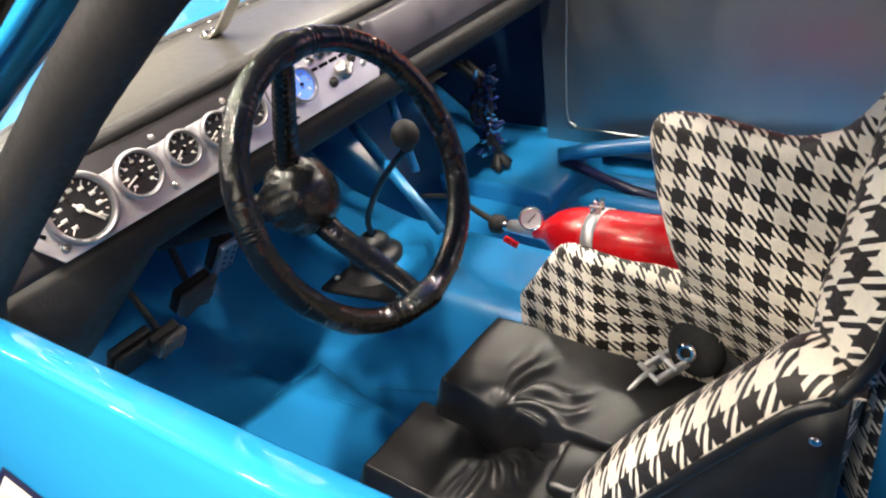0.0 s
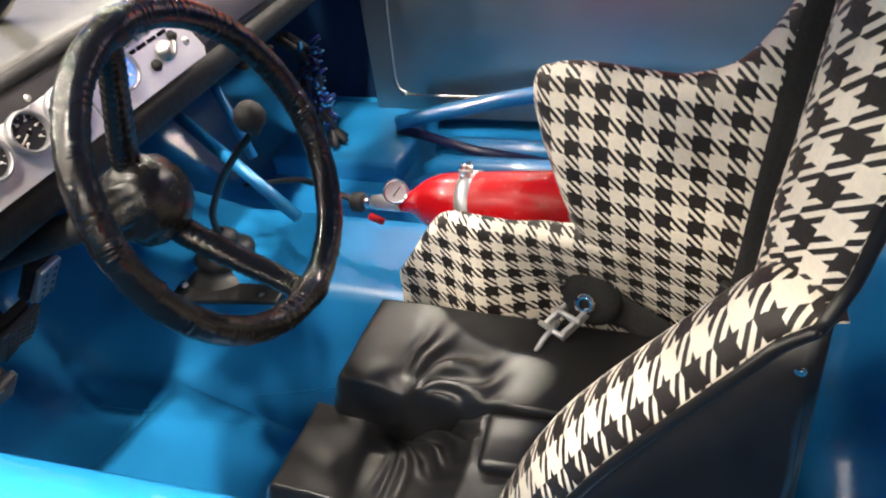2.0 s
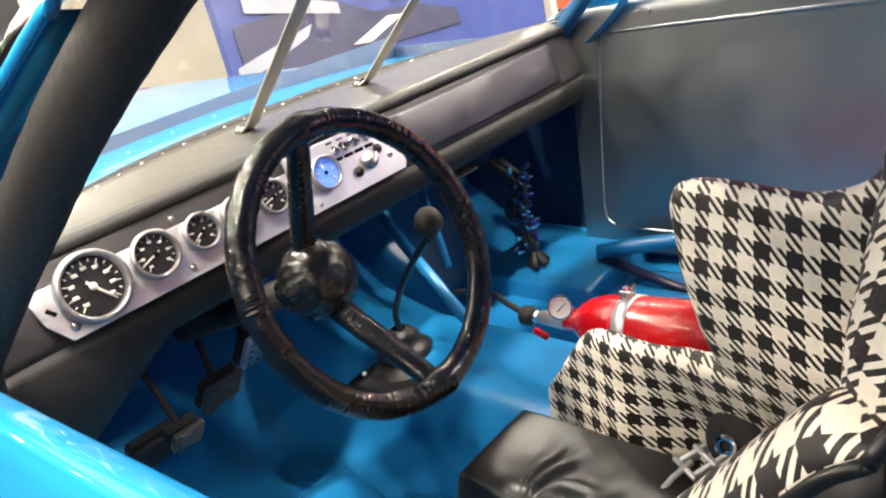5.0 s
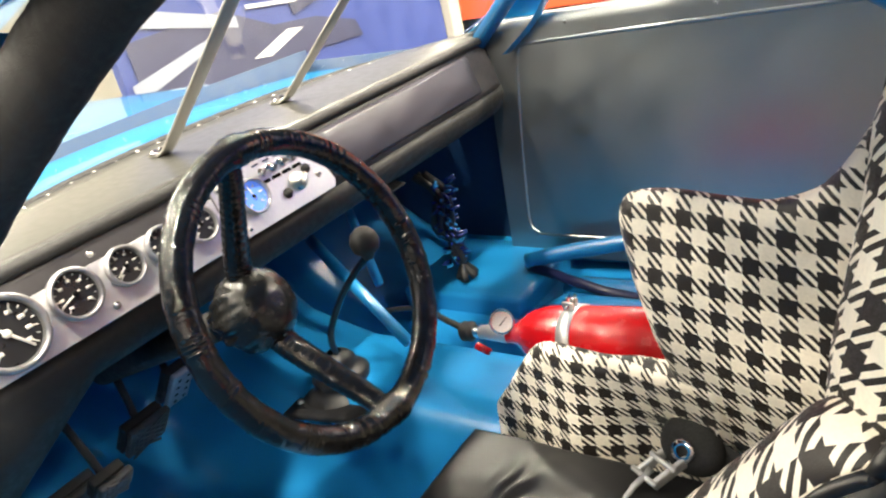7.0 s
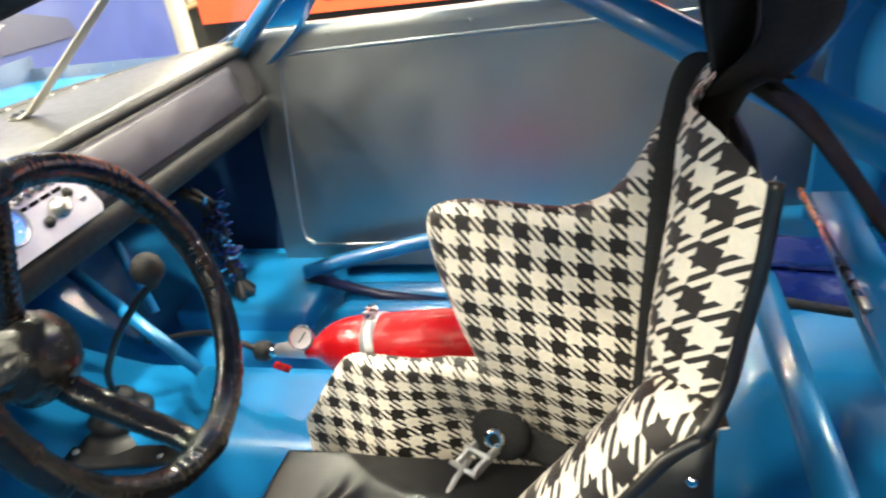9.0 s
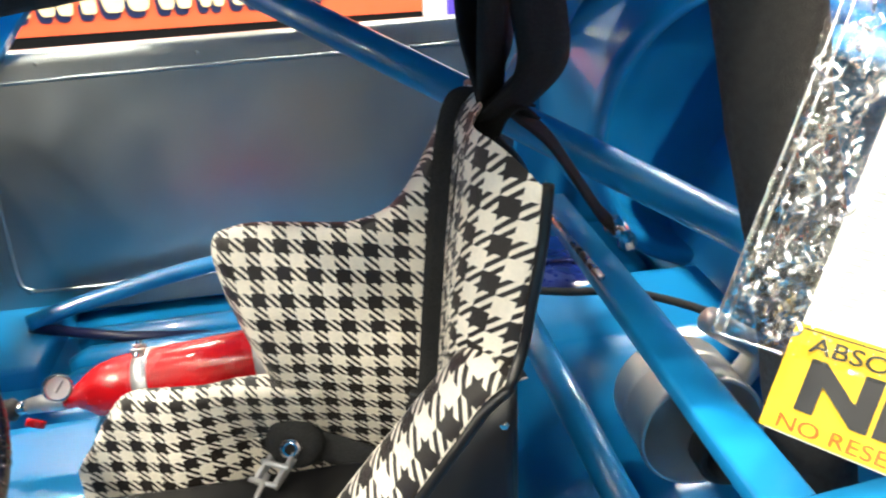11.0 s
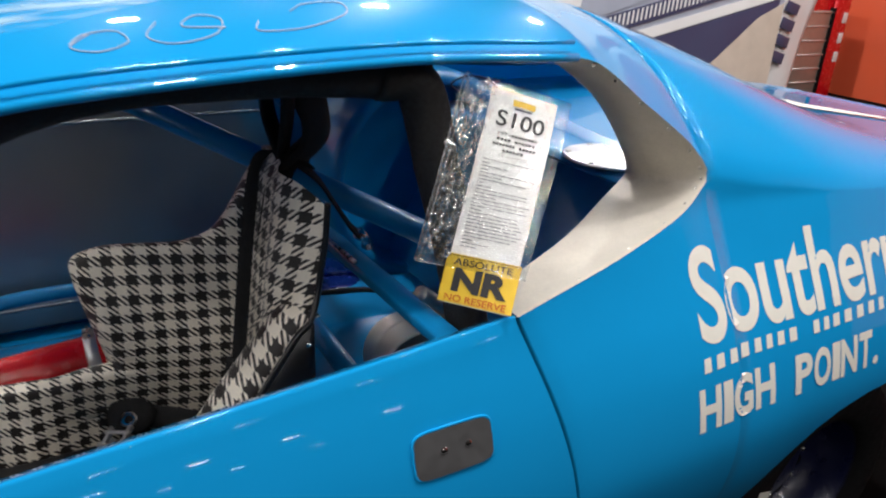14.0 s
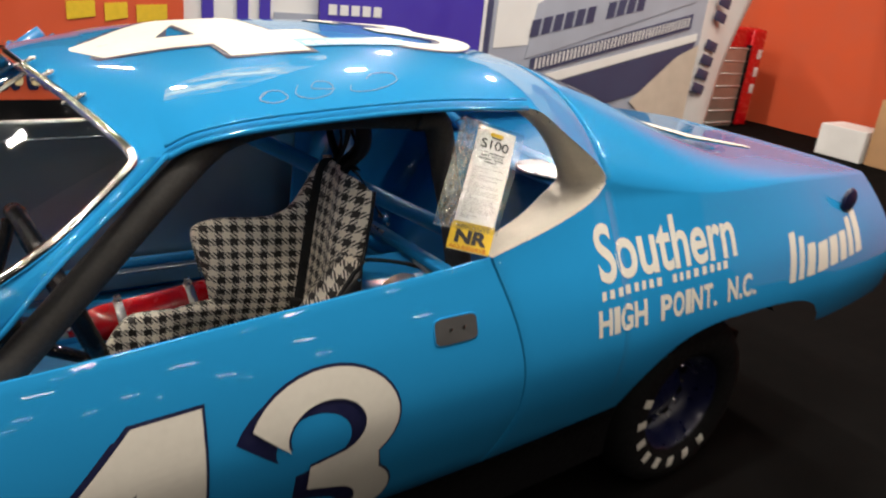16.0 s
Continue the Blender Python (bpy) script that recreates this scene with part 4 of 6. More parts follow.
for q in catmull([(r, 0, h) for r, h in HUB_SHAPE], 4):
    row = []
    for k in range(84):
        a = 2 * math.pi * k / 84
        deep = max(0.0, min((-0.098 - q.z) / 0.03, 1.0))
        gather = 0.045 * math.sin(11 * a + 2.5 * noise.noise(Vector((math.cos(a) * 2, math.sin(a) * 2, q.z * 20)))) + 0.03 * math.sin(23 * a + q.z * 60)
        r = max(q.x, 0.0004) * (1 + deep * gather) + 0.0012 * noise.noise(Vector((math.cos(a) * q.x * 60, math.sin(a) * q.x * 60, q.z * 60)))
        row.append(Vector((r * math.cos(a), r * math.sin(a), q.z)))
    rows.append(row)
part("hub_pad", sheet(rows, closed=True), M_HUB, wheel, "padded black leather hub cover with gathered folds")
part("column", tube([(0, 0, -0.21), (0, 0, -0.62)], 0.024, 18), M_RUBBER, wheel)
part("tape_mark", box(0.02, 0.012, 0.0012, pose(0.0, -0.211, 0.006, 70, 0, 0), 0.0004), M_NAVY, wheel, "strip of dark blue tape")

# ---- pedals ----
def pedal(name, label, pad, w, h, arm_top, mat, tread=True, yaw=0):
    p = empty(name, *arm_top)
    tagged(p, label, "pedal", "pedals")
    inv = p.matrix_world.inverted()
    m = Matrix.Translation(pad) @ pose(0, 0, 0, 0, 40, yaw)
    bm = box(0.014, w, h, m, 0.004)
    bm.transform(inv)
    plate_part = part("pad", bm, mat, p)
    bm = box(0.018, w * 0.96, h * 0.96, m @ pose(-0.022, 0, -0.012), 0.003)
    bm.transform(inv)
    part("backing", bm, M_RUBBER, p)
    if name == "accelerator":
        for k in range(4):
            for s in (-1, 1):
                bm = lathe([(0, 0.0006), (0.0045, 0.0005)], m @ pose(0.0075, s * w * 0.22, (k - 1.5) * h / 4.4, 0, 90, 0), 10)
                bm.transform(inv)
                part("hole", bm, M_BLACK, p)
    if tread:
        for k in range(5):
            for s in (-1, 1):
                bm = box(0.004, w * 0.9, 0.004, m @ pose(0.008, 0, (k - 2) * h / 5.4) @ pose(0, 0, 0, s * 35, 0, 0), 0.001)
                bm.transform(inv)
                part("tread", bm, mat, p)
    if name == "dead_pedal":
        return
    back = Vector(pad) + Vector((-0.02, 0, 0.0))
    bm = tube(catmull([arm_top, (Vector(arm_top).lerp(back, 0.5) + Vector((0.015, 0, 0.0))), back], 6), 0.007, 10)
    bm.transform(inv)
    part("arm", bm, M_RUBBER, p)


pedal("clutch_pedal", "small bare metal clutch pedal on a thin black arm", (-0.313, 0.350, 0.560), 0.06, 0.05, (-0.46, 0.345, 0.76), M_HANDLE)
pedal("brake_pedal", "wide ribbed metal brake pedal with a worn tread", (-0.44, 0.49, 0.525), 0.085, 0.09, (-0.50, 0.49, 0.78), M_HANDLE)
pedal("dead_pedal", "broad dark foot rest pad low on the floor", (-0.43, 0.325, 0.50), 0.09, 0.10, (-0.56, 0.32, 0.62), M_RUBBER, False)
pedal("accelerator", "bare metal accelerator plate drilled with holes", (-0.44, 0.582, 0.565), 0.05, 0.11, (-0.50, 0.575, 0.70), M_ALU, False)

# ---- gear lever ----
lever = empty("gear_lever", -0.2, 0.74, 0.5)
tagged(lever, "long bent gear lever with a round black knob and rubber boot", "gear lever")
l_inv = lever.matrix_world.inverted()


def on_lever(name, bm, mat, label=""):
    bm.transform(l_inv)
    return part(name, bm, mat, lever, label)


on_lever("knob", lathe([(0, 0.026), (0.012, 0.0235), (0.021, 0.015), (0.0255, 0.0), (0.022, -0.013), (0.012, -0.022), (0.008, -0.03)], Matrix.Translation((-0.022, 0.75, 0.815)), 24), M_RUBBER, "glossy black ball knob")
on_lever("shaft", tube(catmull([(-0.024, 0.75, 0.79), (-0.075, 0.755, 0.745), (-0.135, 0.76, 0.68), (-0.182, 0.76, 0.607), (-0.19, 0.765, 0.555), (-0.19, 0.77, 0.51)], 6), 0.0065, 10), M_WRAP)
on_lever("boot", lathe([(0.014, 0.085), (0.026, 0.078), (0.036, 0.066), (0.03, 0.058), (0.046, 0.048), (0.058, 0.036), (0.05, 0.028), (0.066, 0.018), (0.082, 0.006), (0.085, 0.0)], Matrix.Translation((-0.2, 0.77, 0.475)), 28), M_BOOT)
on_lever("boot_plate", box(0.23, 0.19, 0.012, pose(-0.165, 0.765, 0.478, 0, -3, 6), 0.005), M_BOOT)
for dx, dy in ((-0.085, -0.07), (0.085, -0.07), (0.085, 0.07), (-0.085, 0.07)):
    on_lever("bolt", lathe([(0, 0.006), (0.006, 0.005), (0.007, 0)], pose(-0.165 + dx, 0.765 + dy, 0.483), 10), M_STEEL)

# ---- fire bottle ----
bottle = empty("fire_extinguisher", 0.34, 0.84, 0.55)
tagged(bottle, "red fire extinguisher bottle lying strapped beside the seat", "fire extinguisher")
b_inv = bottle.matrix_world.inverted()
A0, A1 = Vector((0.165, 0.852, 0.602)), Vector((0.55, 0.824, 0.656))
bot_m = along(A0, A1)


def on_bottle(name, bm, mat, parent=None, label=""):
    bm.transform(b_inv)
    return part(name, bm, mat, parent or bottle, label)


L = (A1 - A0).length
on_bottle("cylinder", lathe([(0.018, -0.012), (0.019, 0.006), (0.03, 0.022), (0.043, 0.045), (0.05, 0.075), (0.051, 0.1), (0.051, L - 0.035), (0.047, L - 0.012), (0.036, L), (0, L + 0.002)], bot_m, 40), M_RED)
for d in (0.125, 0.315):
    c = on_bottle("clamp_band", lathe([(0.0512, d - 0.012), (0.0532, d - 0.0115), (0.0532, d + 0.0115), (0.0512, d + 0.012)], bot_m, 40), M_ALU, label="bright steel clamp band")
    up = bot_m.to_3x3().inverted() @ Vector((0, 0, 1))
    q = bot_m @ Vector((up.x * 0.056, up.y * 0.056, d))
    for s in (-1, 1):
        on_bottle("ear", box(0.02, 0.004, 0.016, Matrix.Translation(q) @ pose(0, s * 0.007, 0.004), 0.001), M_STEEL, c)
    on_bottle("screw", tube([q + Vector((0, -0.02, 0.005)), q + Vector((0, 0.024, 0.007))], 0.003, 8), M_CHROME, c)
    on_bottle("wing_nut", box(0.005, 0.006, 0.018, Matrix.Translation(q + Vector((0, 0.0, 0.014))) @ pose(0, 0, 0, 25, 20, 0), 0.0015), M_CHROME, c)
valve = on_bottle("valve", tube([bot_m @ Vector((0, 0, -0.01)), bot_m @ Vector((0, 0, -0.04)), bot_m @ Vector((0, 0, -0.075))], [0.018, 0.0155, 0.012], 18), M_ALU, label="bright metal valve body")
gm = Matrix.Translation((0.148, 0.842, 0.630)) @ look((0, 0, 0), (-0.55, 0.75, -0.35)).to_quaternion().to_matrix().to_4x4()
on_bottle("pressure_gauge", lathe([(0.0, 0.006), (0.018, 0.006), (0.0195, 0.010), (0.0215, 0.009), (0.022, -0.006), (0.015, -0.01), (0, -0.01)], gm, 28), M_CHROME, valve)
on_bottle("gauge_dial", lathe([(0, 0.0065), (0.0178, 0.0065)], gm, 24), M_PRINTWHITE, valve, "white gauge dial")
on_bottle("gauge_needle", box(0.020, 0.0018, 0.0008, gm @ pose(0.002, 0.001, 0.0072, 0, 0, 40)), M_INK, valve)
on_bottle("release_lever", box(0.03, 0.008, 0.014, pose(0.105, 0.832, 0.575, 0, 35, 20), 0.003), M_RED, valve)
on_bottle("nozzle", tube([bot_m @ Vector((0, 0, -0.07)), bot_m @ Vector((0, 0, -0.105))], [0.011, 0.01], 14), M_CHROME, valve)
on_bottle("black_knob", lathe([(0, 0.012), (0.016, 0.012), (0.019, 0.008), (0.017, 0.002), (0.019, -0.006), (0.012, -0.012), (0, -0.012)], along(bot_m @ Vector((0, 0, -0.105)), bot_m @ Vector((0, 0, -0.2))), 18), M_RUBBER, valve)
on_bottle("bracket", box(0.30, 0.07, 0.05, pose(0.34, 0.85, 0.545, 0, -7, -4), 0.006), M_INNER)
on_bottle("hose", tube(catmull([bot_m @ Vector((0, 0, -0.105)), (0.0, 0.88, 0.59), (-0.12, 0.95, 0.56), (-0.3, 1.0, 0.5)], 8), 0.006, 8), M_RUBBER)

# ---- driver's seat ----
seat = empty("racing_seat", 0.5, 0.5, 0.33)
tagged(seat, "bucket seat in black and cream houndstooth cloth with leather cushions", "seat")
s_inv = seat.matrix_world.inverted()


def on_seat(name, bm, mat, parent=None, label="", smooth=True):
    bm.transform(s_inv)
    return part(name, bm, mat, parent or seat, label, smooth)


def padded(cols, tops, bottoms, inner, thick, shift=None, n=22, cap=7, out_down=0.10):
    """A padded wing: for each station along x an inner face, a rounded top and a short outer face. Also gives u and v."""
    rows, uvs = [], []
    for x, zt, zb in zip(cols, tops, bottoms):
        t = thick(x)
        row, uv = [], []
        for k in range(n):
            z = zb + (zt - t / 2 - zb) * k / (n - 1)
            row.append(Vector((x, inner(x, z), z)))
            uv.append((x, z))
        zc = zt - t / 2
        yi = inner(x, zc)
        for k in range(1, cap + 1):
            a = math.pi * k / cap
            row.append(Vector((x, yi + (1 - math.cos(a)) * t / 2, zc + math.sin(a) * t / 2)))
            uv.append((x, zc + a * t / 2))
        for k in (0.25, 0.6, 1.0):
            row.append(Vector((x, yi + t, zc - out_down * k)))
            uv.append((x, zc + math.pi * t / 2 + out_down * k))
        if shift:
            uv = [(u + shift(q.x, q.z), v) for q, (u, v) in zip(row, uv)]
            row = [Vector((q.x + shift(q.x, q.z), q.y, q.z)) for q in row]
        rows.append(row)
        uvs.append(uv)
    return rows, uvs


# the passenger-side wing: a low hip bolster, a notch, and a tall rib wing that rises to the headrest
TOP_R = [(0.195, 0.565), (0.22, 0.60), (0.25, 0.645), (0.275, 0.675), (0.30, 0.688), (0.34, 0.694), (0.40, 0.694), (0.448, 0.705), (0.50, 0.715), (0.56, 0.72)]
TOP_R2 = [(0.449, 0.873), (0.4525, 0.903), (0.462, 0.926), (0.48, 0.939), (0.52, 0.947), (0.58, 0.951), (0.63, 0.958), (0.67, 0.977), (0.695, 1.010), (0.715, 1.05), (0.735, 1.092), (0.75, 1.112)]


def inner_r(x, z):
    y = smooth_table([(0.18, 0.722), (0.26, 0.712), (0.33, 0.692), (0.40, 0.668), (0.46, 0.650), (0.55, 0.631), (0.66, 0.602), (0.71, 0.585), (0.78, 0.555)], x)[0]
    return y + 0.035 * max(0, min((z - 0.84) / 0.12, 1)) * max(0, min((0.62 - x) / 0.12, 1)) + 0.062 * max(0, min((0.77 - z) / 0.19, 1)) ** 1.3 * max(0, min((x - 0.34) / 0.1, 1)) * max(0, min((0.74 - x) / 0.08, 1)) - 0.012 * max(0, (0.62 - z) / 0.12) * max(0, min((0.44 - x) / 0.1, 1))


def thick_r(x):
    d = max(x - 0.19, 0.0)
    return 0.012 + 0.026 * min(d / 0.06, 1) ** 0.5


LEAN = [(0.58, 0.048), (0.66, 0.044), (0.70, 0.038), (0.74, 0.030), (0.80, 0.015), (0.86, 0.001), (0.91, -0.010), (0.98, -0.010)]


def lean_back(x, z):
    """The tall wing's front edge leans back towards the notch."""
    return smooth_table(LEAN, z)[0] * max(0.0, min((0.62 - x) / 0.171, 1.0))


def wing_r(x, z):
    """The tall wing's face, rolled outwards along its front edge."""
    return inner_r(x, z) - 0.003 + 0.034 * max(0.0, 1 - (x - 0.449) / 0.034) ** 2


xs = frange(0.195, 0.56, 32)
rows, uvs = padded(xs, [smooth_table(TOP_R, x)[0] for x in xs], [0.46] * len(xs), inner_r, thick_r, None, 30)
on_seat("hip_bolster", sheet(rows, 0.002, uv=uvs), M_CLOTH, label="houndstooth padded hip bolster")
on_seat("piping", tube([Vector((r[-2].x, r[-2].y + 0.003, r[-2].z + 0.03)) for r in rows[:26]], 0.0045, 8), M_LEATHER)
xs = [*frange(0.449, 0.49, 14), *frange(0.497, 0.75, 24)]
rows, uvs = padded(xs, [smooth_table(TOP_R2, x)[0] for x in xs], [0.52] * len(xs), wing_r, thick_r, lean_back, 40)
on_seat("side_wing", sheet(rows, 0.002, uv=uvs), M_CLOTH, label="houndstooth padded side wing")
on_seat("piping", tube([Vector((r[-2].x, r[-2].y + 0.003, r[-2].z + 0.03)) for r in rows], 0.0045, 8), M_LEATHER)

# the door-side arm: a padded roll sweeping down and forwards from the shoulder
TOP_L = [(0.42, 0.42), (0.455, 0.49), (0.487, 0.56), (0.52, 0.638), (0.553, 0.700), (0.59, 0.752), (0.625, 0.795), (0.655, 0.830), (0.695, 0.875), (0.73, 0.908), (0.755, 0.93), (0.77, 0.942)]


def piping_y(x):
    return lerp_table([(0.40, 0.300), (0.55, 0.312), (0.69, 0.318), (0.77, 0.335)], x)[0]


rows, uvs = [], []
run, prev = 0.0, None
for x in frange(0.42, 0.752, 54):
    zt = smooth_table(TOP_L, x)[0]
    if prev:
        run += math.hypot(x - prev[0], zt - prev[1])
    prev = (x, zt)
    wide = 0.080
    close = min(max((0.753 - x) / 0.03, 0.0), 1.0) ** 0.5
    yo = piping_y(x)
    yi = yo + wide
    slope = (smooth_table(TOP_L, min(x + 0.006, 0.77))[0] - smooth_table(TOP_L, max(x - 0.006, 0.42))[0]) / 0.012
    ln = math.hypot(1, slope)
    nx, nz = -slope / ln, 1 / ln
    row, uv = [], []
    for k in range(12):
        d = 0.10 * (1 - k / 11)
        row.append(Vector((x - nx * d * 0.8 * max(0.0, min((0.72 - x) / 0.1, 1.0)), yi + 0.12 * d, zt - max(nz, 0.6) * d)))
        uv.append((run, -d))
    for k in range(1, 13):
        a = math.pi * k / 12
        c = (1 - math.cos(a)) / 2
        lift = (0.028 * math.sin(a) + (0.15 * max(0.0, x - 0.55) - 0.021) * c) * close - 0.012 * (1 - close)
        row.append(Vector((x + nx * lift, yi - wide * c, zt + nz * lift)))
        uv.append((run, wide * 1.1 * k / 12))
    rows.append(row)
    uvs.append(uv)
on_seat("arm_roll", sheet(rows, 0.002, uv=uvs), M_CLOTH, label="houndstooth padded arm roll")
pipe_run = [r[-1] + Vector((0, -0.003, -0.001)) for r in rows if r[-1].x < 0.742]


# the backrest: a flat pad that runs obliquely from the far wing to the near shoulder
def back_x(z):
    return 0.715 + (z - 0.8) * 0.085


def near_edge(z):
    return 0.340 + max(0.0, z - 0.95) * 0.12


def back_at(z, u):
    """A point of the cloth, u from 0 at the wing to 1 at the near edge."""
    y = 0.588 + (near_edge(z) - 0.588) * u
    return Vector((back_x(z) + (0.017 + 0.12 * min(max(0.0, z - 0.95), 0.10)) * u - 0.010 * math.sin(math.pi * u), y, z))


rows, uvs = [], []
for k in range(40):
    f = k / 39
    row, uv = [], []
    for j in range(24):
        u = j / 23
        top = 1.126 - 0.004 * u - 0.028 * max(0.0, (u - 0.75) / 0.25) ** 2.5
        q = back_at(0.52 + (top - 0.52) * f, u)
        q.x -= 0.026 * math.sin(math.pi * max(0.0, (u - 0.42) / 0.58)) * min(1.0, f / 0.3)
        q.x += 0.02 * (1 - u) * max(0.0, (f - 0.94) / 0.06) ** 2 + 0.005 * max(0.0, (u - 0.88) / 0.12) ** 2
        row.append(q)
        uv.append((q.y * 1.05, q.z))
    q = row[-1]
    row += [q + Vector((0.004, 0.003, 0)), q + Vector((0.008, 0.014, 0))]
    uv += [(q.y - 0.008, q.z), (q.y - 0.022, q.z)]
    rows.append(row)
    uvs.append(uv)
back_rows = rows
on_seat("backrest", sheet(rows, uv=uvs), M_CLOTH, label="houndstooth backrest")
edge_run = [r[-2] + Vector((0.002, -0.002, 0)) for r in rows if r[-2].z > pipe_run[-1].z + 0.025]
on_seat("piping", tube(catmull([*pipe_run[::3], pipe_run[-1], *edge_run[::3], edge_run[-1]], 3), 0.0055, 8), M_LEATHER)
shell = []
for k in range(24):
    row = []
    for u in frange(0, 1, 12):
        z = 0.36 + (0.735 - 0.02 * max(0.0, (u - 0.7) / 0.3) ** 2.2) * k / 23
        row.append(Vector((back_x(z) + 0.026 + 0.12 * min(max(0.0, z - 0.95), 0.10) * u, 0.60 + (near_edge(z) + 0.014 - 0.60) * u, z)))
    shell.append(row)
on_seat("shell_back", sheet(shell, 0.006), M_LEATHER, label="black seat shell")
shell_rows = []
for q in pipe_run:
    shell_rows.append([Vector((q.x + 0.015 * f, q.y - 0.004 - 0.010 * math.sin(f * 3), q.z - 0.004 - (q.z - 0.36) * f)) for f in frange(0, 1, 9)])
for k in range(1, 6):
    f = k / 5
    q = pipe_run[-1]
    zt = q.z - 0.004 + 0.01 * f
    shell_rows.append([Vector((q.x + 0.010 * f + 0.008 * g * (1 - f), q.y - 0.004 + 0.012 * f - 0.010 * math.sin(g * 3), zt - (zt - 0.36) * g)) for g in frange(0, 1, 9)])
on_seat("shell_side", sheet(shell_rows, 0.004), M_LEATHER, label="black leather outer side")
for x, z in ((0.732, 0.885), (0.62, 0.66)):
    on_seat("shell_bolt", lathe([(0, 0.003), (0.003, 0.0024), (0.0045, 0)], along((x, piping_y(x) - 0.012, z), (x, 0, z)), 12), M_CHROME)
on_seat("tan_edge", tube([back_rows[-1][0] + Vector((0.0, 0.008, -0.05)), back_rows[-1][0] + Vector((0.0, 0.008, -0.005)), back_rows[-1][3] + Vector((0.004, 0.004, 0.004))], 0.0045, 8), material("tan_foam", (0.5, 0.33, 0.24), 0.8))


def cushion(name, x0, x1, y0, y1, z0, zt, seed, blend=0.0, label=""):
    """A stuffed leather lobe with soft edges, creases and puckers."""
    rows = []
    nx, ny = 120, 64
    for i in range(nx):
        f = i / (nx - 1)
        row = []
        for j in range(ny):
            g = j / (ny - 1)
            edge = min(g, 1 - g)
            ex = min(f, 1 - f)
            rise = min(1, (edge / 0.11)) ** 0.42 * min(1, (ex / 0.05)) ** 0.42
            x, y = x0 + (x1 - x0) * f, y0 + (y1 - y0) * g
            q = Vector((x * 9, y * 9, seed))
            top = zt + blend * max(0.0, min((x - 0.29) / 0.12, 1.0)) ** 2
            z = z0 + (top - z0) * rise + 0.003 * noise.noise(q) * rise
            z += 0.003 * rise * math.sin(70 * (y + 0.35 * x) + 4 * noise.noise(q * 0.6)) * max(0, noise.noise(Vector((x * 5, y * 6, seed + 9))))
            dx, dy = x - 0.285, y - 0.476
            r, ang = math.hypot(dx, dy), math.atan2(dy, dx)
            fan = math.exp(-((r - 0.078) / 0.048) ** 2) * max(0.0, math.cos(ang * 0.9)) ** 0.7
            z += 0.0085 * fan * rise * math.sin(19 * ang + 5 * noise.noise(Vector((x * 14, y * 14, 1))))
            z -= 0.03 * math.exp(-(r / 0.03) ** 2)
            row.append(Vector((x, y, z)))
        rows.append(row)
    return on_seat(name, sheet(rows, 0.003), M_LEATHER, label=label)


cushion("thigh_cushion", 0.17, 0.70, 0.468, 0.668, 0.445, 0.568, 2, label="stuffed black leather thigh cushion")
cushion("thigh_cushion", 0.12, 0.66, 0.325, 0.505, 0.40, 0.500, 7, 0.048, label="stuffed black leather thigh cushion")
bm = box(0.16, 0.085, 0.03, pose(0.50, 0.445, 0.548, 0, 2, 6), 0.013, 4)
on_seat("crotch_pad", bm, M_LEATHER, label="small raised black leather pad")
on_seat("pedestal", box(0.44, 0.27, 0.12, pose(0.45, 0.49, 0.37), 0.01), M_INNER)

# ---- harness ----
harness = empty("shoulder_harness", 0.78, 0.5, 1.1)
tagged(harness, "black webbing shoulder belts looped over the seat back", "seat belt")
h_inv = harness.matrix_world.inverted()


def strap(name, pts, width, side, thing, inv, thick=0.003, mat=None, label=""):
    """A flat belt along pts; side is the way its width runs."""
    run = catmull(pts, 7)
    s = Vector(side).normalized() * width / 2
    rows = [[q - s, q - s * 0.5, q, q + s * 0.5, q + s] for q in run]
    bm = sheet(rows, thick)
    bm.transform(inv)
    return part(name, bm, mat or M_WEB, thing, label)


for run_of, side in (([(0.700, 0.577, 0.70), (0.708, 0.574, 0.757), (0.7245, 0.563, 0.948), (0.742, 0.552, 1.09), (0.765, 0.545, 1.128), (0.80, 0.54, 1.11)], (1, -0.62, 0)),
                     ([(0.722, 0.545, 0.70), (0.730, 0.535, 0.80), (0.741, 0.515, 1.0), (0.757, 0.50, 1.10), (0.780, 0.50, 1.124), (0.80, 0.505, 1.11)], (0.6, -1, 0))):
    strap("belt", run_of, 0.046, side, harness, h_inv)
    m = Matrix.Translation(Vector(run_of[0]) + Vector((-0.004, -0.004, 0.012))) @ pose(0, 0, 0, 0, 6, -32)
    bm = box(0.052, 0.010, 0.028, m, 0.003)
    bm.transform(h_inv)
    part("adjuster", bm, M_RUBBER, harness)
strap("tail_belt", [(0.785, 0.50, 1.12), (0.825, 0.505, 1.085), (0.865, 0.525, 1.03), (0.895, 0.53, 0.985), (0.915, 0.53, 0.962)], 0.04, (0.3, 1, 0.1), harness, h_inv, label="belt running down to its anchor")
bm = tube([(0.912, 0.53, 0.965), (0.928, 0.53, 0.95), (0.935, 0.535, 0.935)], [0.012, 0.009, 0.012], 10)
bm.transform(h_inv)
part("anchor_hook", bm, M_CHROME, harness, "chrome anchor hook")
